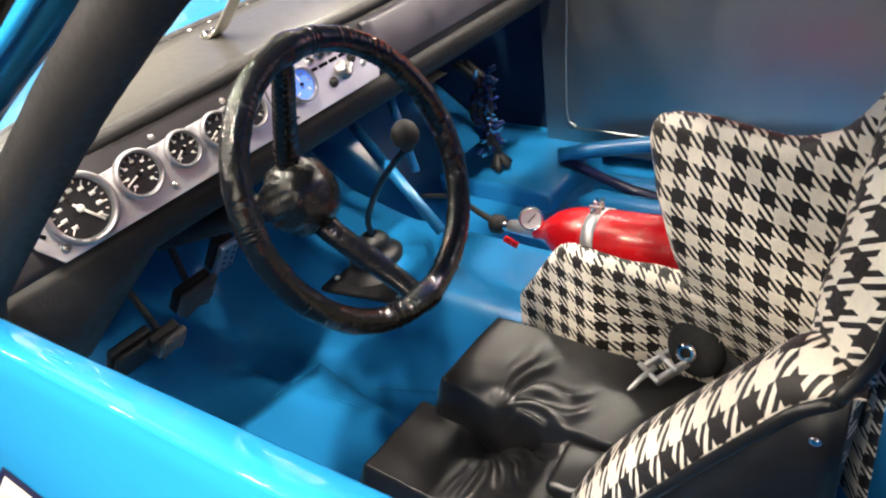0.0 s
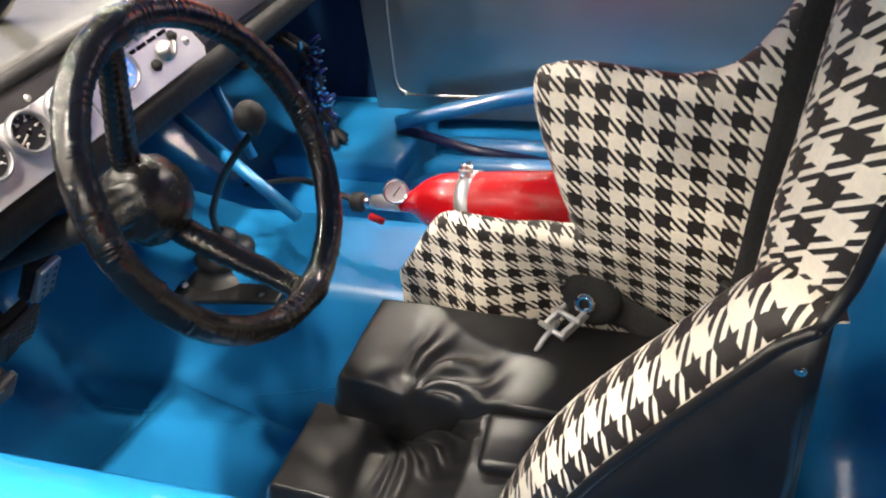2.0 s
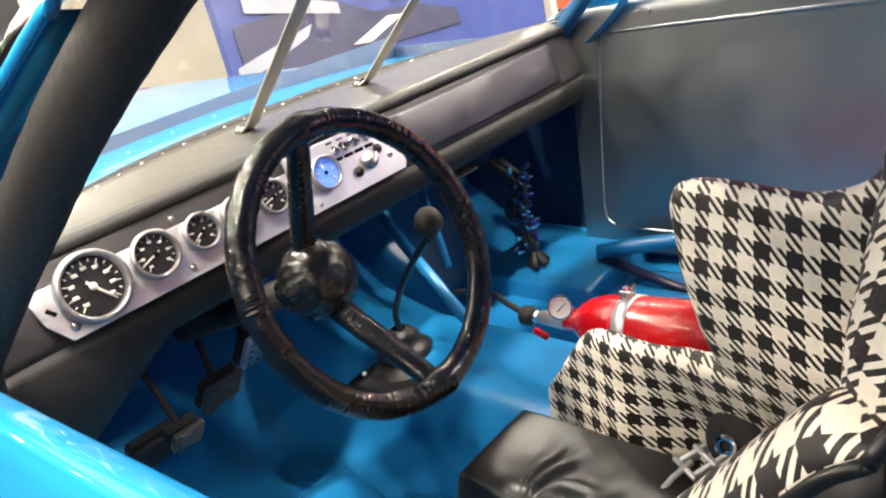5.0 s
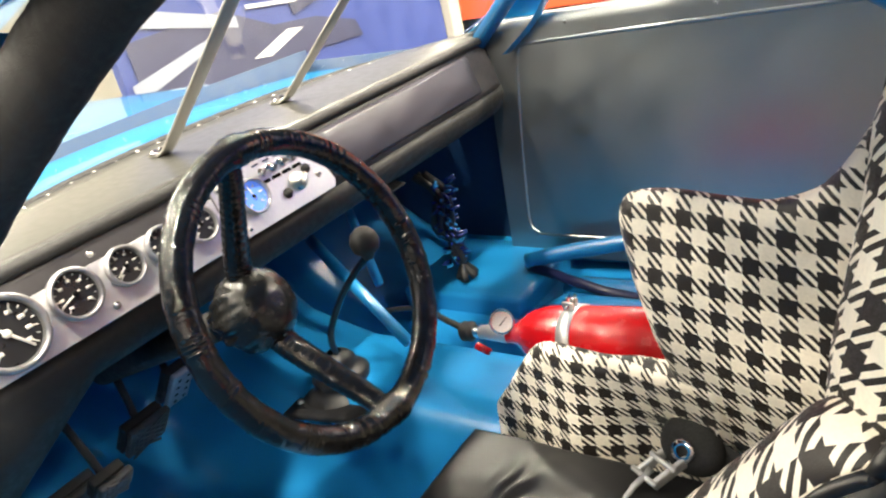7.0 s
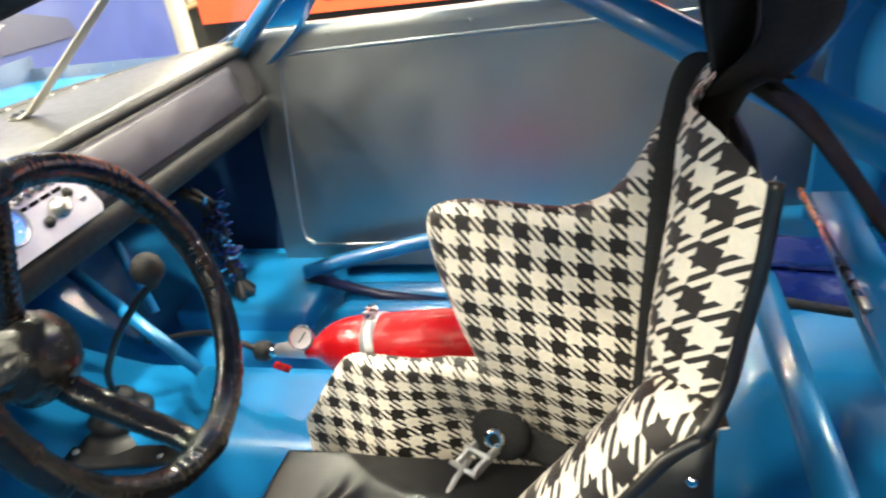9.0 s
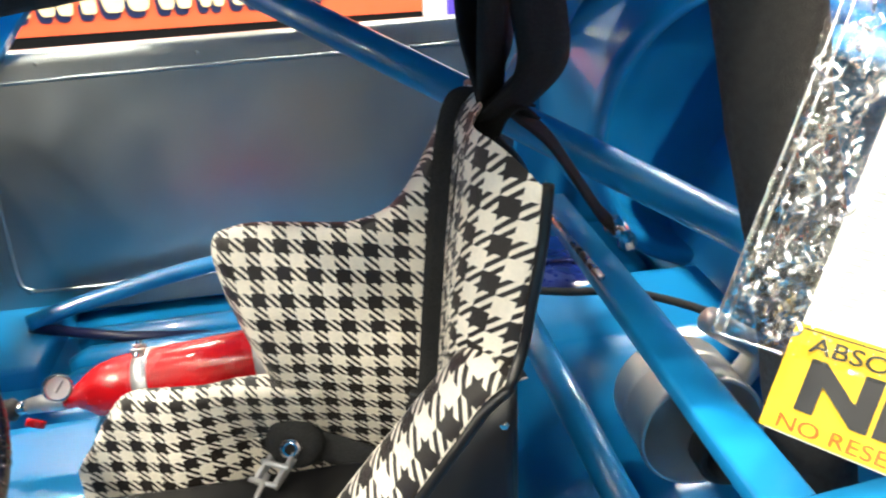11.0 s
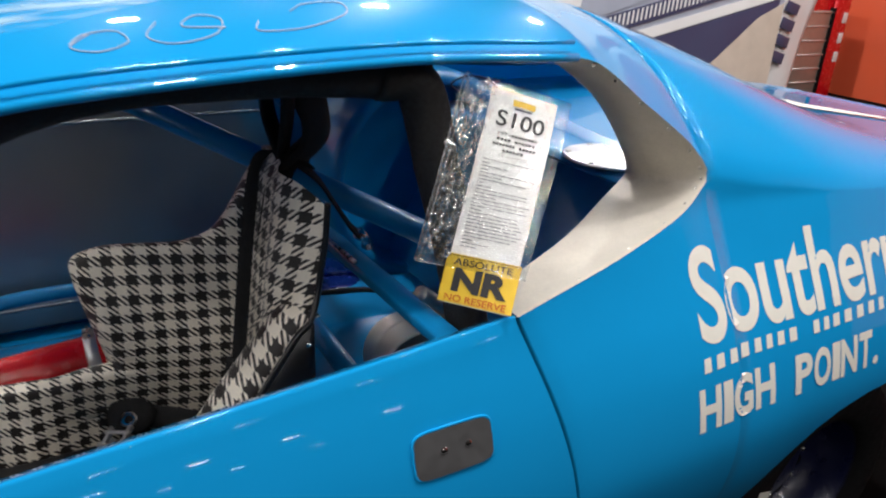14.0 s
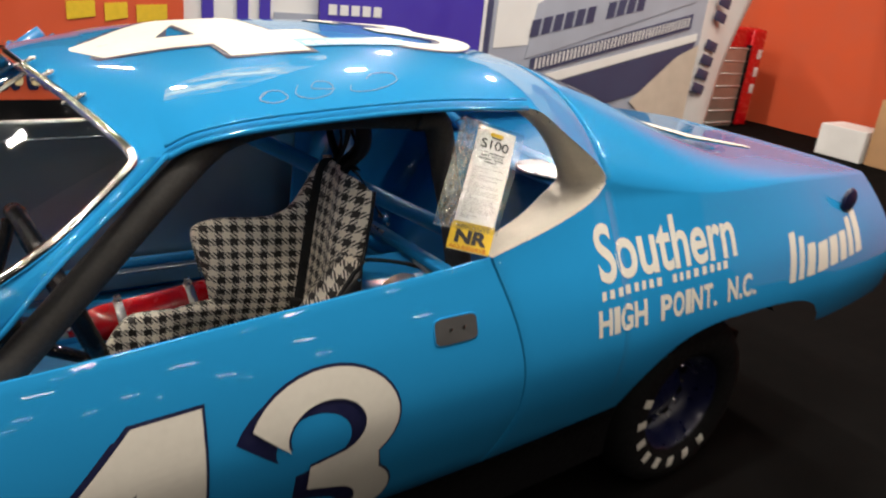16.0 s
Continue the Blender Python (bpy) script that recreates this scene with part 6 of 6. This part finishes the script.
# ---- auction card in its plastic sleeve ----
tag = empty("auction_card", 0.89, 0.11, 1.01)
tagged(tag, "white printed lot card in a crinkled clear plastic sleeve", "card")
t_inv = tag.matrix_world.inverted()
BL, BR, TL, TR = Vector((0.838, 0.118, 1.030)), Vector((0.900, 0.047, 1.027)), Vector((0.938, 0.180, 1.297)), Vector((1.025, 0.149, 1.271))
CW, CH = (BR - BL).length, (TL - BL).length


def card_at(x, y, z=0.0):
    """A place on the twisted, slightly bowed card: x across, y up, z out of its face."""
    a, b = x / CW, y / CH
    across = (BR - BL).lerp(TR - TL, b)
    normal = across.cross((TL - BL).lerp(TR - BR, a)).normalized()
    return BL.lerp(BR, a).lerp(TL.lerp(TR, a), b) + normal * (z + 0.008 * math.sin(b * math.pi))


def on_card(name, bm, mat, lift=0.0, parent=None, label=""):
    fine(bm, 0.03)
    for v in bm.verts:
        v.co = card_at(v.co.x, v.co.y, v.co.z + lift)
    bm.transform(t_inv)
    return part(name, bm, mat, parent or tag, label, False)


def rect(x0, y0, x1, y1):
    return poly([(x0, y0), (x1, y0), (x1, y1), (x0, y1)])


bm = sheet([[Vector((CW * a, CH * b, 0)) for b in frange(0, 1, 16)] for a in frange(0, 1, 4)], 0.0008)
card = on_card("card", bm, M_CARD)
on_card("logo_bar", rect(CW * 0.34, CH * 0.935, CW * 0.68, CH * 0.965), M_YELLOW, 0.0014)
on_card("logo_line", rect(CW * 0.38, CH * 0.92, CW * 0.64, CH * 0.928), M_INK, 0.0014)
on_card("lot_number", fit_box(letters("S100", 0.03, 0.0004), CW * 0.15, CW * 0.87, CH * 0.83, CH * 0.905), M_INK, 0.0014, label="lot number")
on_card("year", fit_box(letters("1971", 0.012, 0.0001), CW * 0.22, CW * 0.40, CH * 0.79, CH * 0.806), M_INK, 0.0014)
for y, a, b, n in ((0.79, 0.42, 0.82, 8), (0.765, 0.22, 0.44, 4), (0.765, 0.49, 0.80, 6), (0.74, 0.18, 0.52, 7), (0.74, 0.57, 0.83, 5), (0.715, 0.34, 0.66, 6)):
    for k in range(n):
        x0 = a + (b - a) * k / n
        on_card("title_bar", rect(CW * x0, CH * y, CW * (x0 + (b - a) / n * 0.74), CH * (y + 0.0135)), M_INK, 0.0014)
on_card("engine_line", fit_box(letters("426 CI 4-SPEED", 0.012), CW * 0.29, CW * 0.73, CH * 0.692, CH * 0.703), M_GREYINK, 0.0014)
rnd = random.Random(11)
y = 0.665
while y > 0.25:
    x = 0.1
    while x < 0.88:
        w = rnd.uniform(0.05, 0.16)
        if x + w > 0.93:
            break
        on_card("text_bar", rect(CW * x, CH * y, CW * (x + w), CH * (y + 0.0055)), M_GREYINK, 0.0014)
        x += w + 0.018
        if rnd.random() < 0.09:
            break
    y -= 0.0155
yl = on_card("yellow_label", sheet([[Vector((CW * a, CH * b, 0.0)) for b in frange(0.004, 0.225, 5)] for a in frange(-0.03, 1.03, 4)], 0.0006), M_YELLOW, 0.0018, label="yellow sticker with black capitals")
on_card("label_border", rect(CW * -0.01, CH * 0.216, CW * 1.01, CH * 0.219), M_INK, 0.0032)
on_card("label_text", fit_box(letters("ABSOLUTE", 0.02, 0.0002), CW * 0.08, CW * 0.92, CH * 0.176, CH * 0.208), M_INK, 0.0032)
on_card("label_text", fit_box(letters("NR", 0.03, 0.0016), CW * 0.12, CW * 0.92, CH * 0.058, CH * 0.166), M_INK, 0.0032)
on_card("label_text", fit_box(letters("NO RESERVE", 0.02, 0.0002), CW * 0.06, CW * 0.94, CH * 0.012, CH * 0.043), material("orange_red_ink", (0.5, 0.09, 0.01), 0.5), 0.0032)
rows = []
for i in range(34):
    a = -0.46 + 1.60 * i / 33
    row = []
    for k in range(44):
        b = 0.16 + 0.86 * k / 43
        crinkle = 0.007 * (noise.noise(Vector((a * 7, b * 9, 2))) + 0.5 * noise.noise(Vector((a * 18, b * 24, 5)))) * (1.8 if a < 0 else 0.2)
        row.append(Vector((CW * (a + 0.05 * (b - 0.5)), CH * b, 0.008 + crinkle)))
    rows.append(row)
slv = on_card("plastic_sleeve", sheet(rows), M_SLEEVE, 0.002, label="crinkled clear plastic sleeve")
slv.visible_shadow = False
rows = [[Vector((CW * a, CH * b, -0.006 + 0.006 * noise.noise(Vector((a * 8, b * 9, 7))))) for b in frange(0.16, 1.02, 30)] for a in frange(-0.47, 0.05, 12)]
slv2 = on_card("plastic_flap", sheet(rows), M_SLEEVE)
slv2.visible_shadow = False
rnd = random.Random(23)
for k in range(80):
    a, b = rnd.uniform(-0.44, -0.03), rnd.uniform(0.18, 0.99)
    da, db = rnd.uniform(-0.09, 0.09), rnd.uniform(0.01, 0.05)
    run = catmull([(CW * a, CH * b, 0.012), (CW * (a + da), CH * (b + db * 0.5), 0.015), (CW * (a + da * 0.3), CH * (b + db), 0.012)], 4)
    bm = tube([card_at(*q) for q in run], rnd.uniform(0.0005, 0.0014), 6)
    bm.transform(t_inv)
    part("sleeve_crease", bm, M_CREASE, slv)
for run in ([(-0.46, b) for b in frange(0.16, 1.0, 14)], [(a, 0.16) for a in frange(-0.46, -0.04, 8)], [(-0.40, b) for b in frange(0.165, 1.0, 14)]):
    bm = tube([card_at(CW * a, CH * b, 0.010 + 0.004 * noise.noise(Vector((a * 20, b * 26, 3)))) for a, b in run], 0.0009, 6)
    bm.transform(t_inv)
    part("sleeve_seam", bm, M_CREASE, slv)
bm = tube(catmull([card_at(CW * 0.05, CH * 1.0), card_at(-CW * 0.15, CH * 1.01, 0.01), card_at(-CW * 0.4, CH * 1.0, 0.0), card_at(-CW * 0.5, CH * 0.96, -0.03), card_at(-CW * 0.3, CH * 0.95, -0.05)], 7), 0.0012, 6)
bm.transform(t_inv)
part("hanging_tie", bm, M_NAVY, tag)

# ---- things in the hall ----
def slab(name, x0, x1, y, z0, z1, mat, parent, depth=0.004, label=""):
    bm = box(x1 - x0, depth, z1 - z0, pose((x0 + x1) / 2, y, (z0 + z1) / 2))
    bm.transform(parent.matrix_world.inverted())
    return part(name, bm, mat, parent, label, False)


def flat(name, pts, y, mat, parent, depth=0.003, label=""):
    """A flat printed shape on a banner, from (x, z) points."""
    bm = bmesh.new()
    f = bm.faces.new([bm.verts.new((x, y, z)) for x, z in pts])
    r = bmesh.ops.extrude_face_region(bm, geom=[f])
    bmesh.ops.translate(bm, vec=(0, depth, 0), verts=[v for v in r["geom"] if isinstance(v, bmesh.types.BMVert)])
    bm.transform(parent.matrix_world.inverted())
    return part(name, bm, mat, parent, label, False)


YB = 2.7
sign = empty("red_sign", 0.2, YB, 0)
tagged(sign, "red and orange display board with bold yellow shapes", "sign")
slab("board", -1.0, 1.02, YB, 0.86, 1.5, M_SIGNRED, sign, 0.04)
slab("skirt", -1.0, 1.02, YB, 0.0, 0.857, M_BLACK, sign, 0.036, "black cloth skirt under the board")
rnd = random.Random(8)
x = -0.62
for w, h in ((0.15, 0.20), (0.11, 0.14), (0.12, 0.14), (0.05, 0.06), (0.17, 0.2), (0.12, 0.14), (0.09, 0.14), (0.12, 0.18), (0.06, 0.2), (0.12, 0.14)):
    z = 0.925
    for a in ((0.0, 0.5) if h > 0.1 else (0.0,)):
        hh = h * rnd.uniform(0.8, 1.0)
        ww = w * 0.44 if h > 0.1 else w
        out = [(x + w * a + 0.5 * ww + 0.5 * ww * math.copysign(abs(math.cos(b)) ** 0.5, math.cos(b)), z + hh * 0.5 + 0.5 * hh * math.copysign(abs(math.sin(b)) ** 0.5, math.sin(b))) for b in frange(0, 2 * math.pi * 19 / 20, 20)]
        flat("shape_shadow", [(p - 0.014, q - 0.022) for p, q in out], YB - 0.024 - 0.001 * a, M_NAVY, sign)
        flat("yellow_shape", out, YB - 0.029, M_CREAMPRINT, sign)
    x += w + 0.02
for x, w in ((0.5, 0.12), (0.66, 0.1), (0.8, 0.14)):
    flat("yellow_shape", [(x, 1.22), (x + w, 1.24), (x + w, 1.31), (x, 1.30)], YB - 0.026, M_YELLOW, sign)
white_sign = empty("white_sign", 1.3, YB + 0.05, 0)
tagged(white_sign, "white and grey display board", "sign")
slab("board", 1.03, 2.0, YB + 0.05, 0, 1.8, M_PRINTWHITE, white_sign, 0.04)
for x in (1.12, 1.3, 1.42):
    slab("print_bar", x, x + 0.06, YB + 0.02, 0.65, 1.5, M_SIGNBLUE, white_sign)
slab("print_bar", 1.5, 1.98, YB + 0.02, 1.18, 1.3, M_PRINTGREY, white_sign)
purple = empty("purple_banner", 2.5, YB, 0)
tagged(purple, "purple blue printed banner with white bars", "banner")
slab("cloth", 1.75, 2.93, YB, 0, 2.2, M_SIGNBLUE, purple, 0.02)
for k in range(5):
    slab("print_bar", 1.80 + 0.07 * k, 1.85 + 0.07 * k, YB - 0.013, 1.305, 1.36, M_PRINTWHITE, purple)
slab("edge", 2.86, 2.885, YB - 0.013, 0, 2.2, M_PRINTWHITE, purple)
slab("edge", 2.885, 2.93, YB - 0.013, 0, 2.2, M_PRINTDARK, purple)
photo = empty("photo_banner", 4.0, YB, 0)
tagged(photo, "tall photo banner of a silver blue car's front", "banner")
slab("cloth", 2.94, 5.05, YB, 0, 2.2, M_PRINTGREY, photo, 0.02)
flat("pale_bonnet", [(2.97, 1.16), (3.4, 1.2), (4.3, 1.42), (4.3, 2.19), (2.97, 2.19)], YB - 0.013, M_PRINTWHITE, photo)
flat("grey_bonnet", [(3.25, 1.10), (3.5, 1.16), (4.9, 1.56), (4.9, 2.0), (4.2, 1.9), (3.3, 1.45)], YB - 0.016, M_PRINTGREY, photo)
x = 3.26
for k in range(11):
    w = 0.075 if k != 6 else 0.0
    if w:
        flat("lettering_bar", [(x, 1.235 + 0.22 * (x - 3.26)), (x + w, 1.235 + 0.22 * (x + w - 3.26)), (x + w + 0.012, 1.345 + 0.22 * (x + w - 3.26)), (x + 0.012, 1.345 + 0.22 * (x - 3.26))], YB - 0.02, M_PRINTDARK, photo)
    x += 0.098
flat("grille_shade", [(3.3, 1.0), (4.9, 1.36), (4.9, 1.47), (3.3, 1.10)], YB - 0.019, M_PRINTDARK, photo)
for k in range(44):
    x = 3.34 + k * 0.035
    z = 1.03 + 0.225 * (x - 3.34)
    flat("grille_bar", [(x, z), (x + 0.013, z + 0.003), (x + 0.016, z + 0.075), (x + 0.003, z + 0.072)], YB - 0.023, M_PRINTWHITE, photo)
flat("bumper", [(3.3, 0.9), (5.0, 1.27), (5.0, 1.33), (3.3, 0.97)], YB - 0.019, M_PRINTWHITE, photo)
flat("bumper_shade", [(3.3, 0.62), (4.6, 0.90), (4.99, 1.2), (4.99, 1.26), (3.3, 0.89)], YB - 0.018, M_PRINTDARK, photo)
flat("pale_ground", [(4.35, 0.80), (4.62, 0.62), (5.04, 0.62), (5.04, 1.24), (4.8, 1.14)], YB - 0.02, M_BEIGE, photo)
slab("white_line", 4.2, 5.04, YB - 0.021, 0.585, 0.61, M_PRINTWHITE, photo)
slab("dark_foot", 3.0, 5.04, YB - 0.017, 0.0, 0.58, M_PRINTDARK, photo)

flag = empty("feather_flag", 7.2, 4.0, 0)
tagged(flag, "white feather flag with an upright row of dark bars", "flag")
rows = []
for k in range(24):
    z = 0.0 + 3.0 * k / 23
    lean = 0.05 * math.sin(z * 2.0)
    x0, x1 = 6.62 + 0.02 * z, 7.12 + 0.27 * z
    rows.append([(x0 + (x1 - x0) * f + lean * 0.2, 4.0 + 0.04 * math.sin(f * 5 + z * 3), z) for f in frange(0, 1, 12)])
bm = sheet(rows, 0.004)
bm.transform(flag.matrix_world.inverted())
part("cloth", bm, M_PRINTWHITE, flag)
for k in (0, 1, 2, 3, 5, 6):
    z = 0.66 + 0.15 * k
    for s in ((0.0, 0.09), ):
        bm = box(0.2, 0.006, 0.10, pose(6.86 + 0.15 * (z - 0.5), 3.935, z, 0, 14, 0), 0.002)
        bm.transform(flag.matrix_world.inverted())
        part("lettering_bar", bm, M_PRINTDARK, flag)
bm = tube([(6.60, 4.02, 0), (6.66, 4.02, 3.0)], 0.015, 8)
bm.transform(flag.matrix_world.inverted())
part("pole", bm, M_STEEL, flag)

cooler = empty("drinks_cooler", 8.75, 4.86, 0)
tagged(cooler, "red upright drinks cooler with a wire-shelved glass door", "cooler")
part("cabinet", box(1.25, 0.7, 1.28, pose(-0.15, 0.3, 0.64), 0.05, 3), M_RED, cooler)
part("side_panel", box(0.28, 0.06, 1.26, pose(0.34, -0.08, 0.63), 0.03, 3), M_RED, cooler)
part("door_glass", box(0.85, 0.03, 1.05, pose(-0.25, -0.07, 0.5), 0.01), M_GALV, cooler)
for k in range(7):
    part("shelf", box(0.84, 0.02, 0.014, pose(-0.25, -0.09, 0.05 + 0.16 * k)), M_PRINTWHITE, cooler)
part("door_post", box(0.07, 0.05, 1.12, pose(0.2, -0.08, 0.5), 0.01), M_BLACK, cooler)
for z in (0.95, 0.72, 0.5):
    part("decal", box(0.08, 0.01, 0.12, pose(0.4, -0.115, z), 0.003), M_PRINTWHITE, cooler)
wall_o = link("wall_orange", box(0.2, 18, 6, pose(9.75, 3.5, 3)), M_ORANGE, smooth=False)
tagged(wall_o, "rust orange painted hall wall", "wall", kind="structure")
wbox = link("white_box", box(0.5, 0.54, 0.36, pose(8.86, 3.12, 0.18), 0.01), M_PRINTWHITE, smooth=False)
tagged(wbox, "white cardboard box on the hall floor", "box")
crate = link("board_crate", box(0.6, 0.95, 0.74, pose(8.95, 2.34, 0.37), 0.01), M_CRATE, smooth=False)
tagged(crate, "plain brown board crate on the floor", "crate")

# blue display wall beyond the bonnet
dw = empty("display_wall", -3.0, 3.9, 0)
tagged(dw, "blue display wall with large printed car photos", "display wall")


def wall_shape(name, pts, mat, lift):
    bm = bmesh.new()
    f = bm.faces.new([bm.verts.new((-2.98 + lift, y, z)) for y, z in pts])
    r = bmesh.ops.extrude_face_region(bm, geom=[f])
    bmesh.ops.translate(bm, vec=(-0.004, 0, 0), verts=[v for v in r["geom"] if isinstance(v, bmesh.types.BMVert)])
    bm.transform(dw.matrix_world.inverted())
    return part(name, bm, mat, dw, "", False)


bm = box(0.06, 3.14, 3.2, pose(-3.02, 3.89, 1.6))
bm.transform(dw.matrix_world.inverted())
part("board", bm, M_WALLBLUE, dw, smooth=False)
wall_shape("printed_car", [(2.4, 0.62), (3.3, 0.66), (4.35, 0.62), (4.3, 0.74), (3.9, 0.85), (3.5, 0.88), (3.1, 1.05), (2.4, 1.02)], M_PRINTDARK, 0.006)
wall_shape("printed_stripe", [(2.35, 0.70), (2.9, 0.85), (2.95, 0.92), (2.35, 0.80)], M_PRINTGREY, 0.012)
wall_shape("printed_stripe", [(2.5, 1.08), (3.2, 0.93), (3.2, 1.0), (2.5, 1.18)], M_PRINTGREY, 0.012)
wall_shape("printed_stripe", [(3.25, 0.72), (3.6, 0.83), (3.75, 0.81), (3.4, 0.70)], M_PRINTWHITE, 0.012)
wall_shape("printed_car", [(3.7, 0.9), (4.2, 1.0), (4.2, 1.3), (3.6, 1.3)], M_PRINTDARK, 0.008)
for k in range(6):
    wall_shape("caption_bar", [(3.3 + 0.03 * k, 1.02 + 0.055 * k), (3.75, 0.98 + 0.055 * k), (3.75, 1.0 + 0.055 * k), (3.3 + 0.03 * k, 1.045 + 0.055 * k)], M_PRINTWHITE, 0.014)
for k in range(5):
    wall_shape("caption_bar", [(4.55, 0.98 + 0.035 * k), (4.75 + 0.02 * (k % 2), 0.96 + 0.035 * k), (4.75 + 0.02 * (k % 2), 0.972 + 0.035 * k), (4.55, 0.992 + 0.035 * k)], M_PRINTGREY, 0.014)
wall_c = link("wall_cream", box(0.2, 14, 5, pose(-6.0, 9.5, 2.5)), M_CREAM, smooth=False)
tagged(wall_c, "cream painted hall wall", "wall", kind="structure")
post = link("wall_post", box(0.12, 0.16, 3.2, pose(-2.98, 5.55, 1.6)), M_CREAM, smooth=False)
tagged(post, "pale post at the end of the display wall", "post", kind="structure")
rack = empty("goods_rack", -4.2, 2.2, 0)
tagged(rack, "low rack with red and white goods", "rack")
for k, (m_, y, z, s) in enumerate(((M_RED, -0.1, 0.78, 0.16), (M_PRINTWHITE, 0.05, 0.55, 0.2), (M_CRATE, -0.2, 0.62, 0.12), (M_RED, 0.15, 0.9, 0.1), (M_PRINTWHITE, -0.3, 1.0, 0.3))):
    part("goods", box(s, s, s, pose(0, y, z), 0.01), m_, rack)
part("shelf_board", box(0.4, 1.0, 0.03, pose(0, -0.1, 0.45)), M_CRATE, rack)
part("shelf_leg", box(0.05, 0.05, 0.45, pose(0, -0.5, 0.225)), M_BLACK, rack)
part("shelf_leg", box(0.05, 0.05, 0.45, pose(0, 0.3, 0.225)), M_BLACK, rack)
bench = empty("far_table", -4.5, 7.5, 0)
tagged(bench, "far table cluttered with brown and dark goods", "table")
part("tabletop", box(0.8, 2.6, 0.05, pose(0, 0, 0.3)), M_CRATE, bench)
rnd = random.Random(5)
for k in range(16):
    s = rnd.uniform(0.08, 0.25)
    part("goods", box(s, s * 1.3, s, pose(rnd.uniform(-0.3, 0.3), -1.2 + 0.16 * k, 0.325 + s / 2, 0, 0, rnd.uniform(0, 90)), 0.01), rnd.choice((M_CRATE, M_RUBBER, M_NAVY, M_BEIGE)), bench)
for y in (-1.2, 1.2):
    part("leg", box(0.06, 0.06, 0.28, pose(0, y, 0.14)), M_BLACK, bench)

# plain walls and roof that close the hall
M_HALL = material("dark_hall_wall", (0.09, 0.09, 0.10), 0.9, grain=1.5, vary=0.2)
for nm, b, p in (("wall_south", (60, 0.2, 9), (0, -34, 4.5)), ("wall_north", (60, 0.2, 9), (0, 18, 4.5)), ("wall_west", (0.2, 52, 9), (-18, -8, 4.5)), ("wall_east", (0.2, 52, 9), (26, -8, 4.5))):
    w = link(nm, box(*b, pose(*p)), M_HALL, smooth=False)
    tagged(w, "dim plain hall wall", "wall", kind="structure")
ceil = link("ceiling", box(60, 56, 0.2, pose(0, -8, 9.2)), M_HALL, smooth=False)
tagged(ceil, "dark hall ceiling", "ceiling", kind="structure")
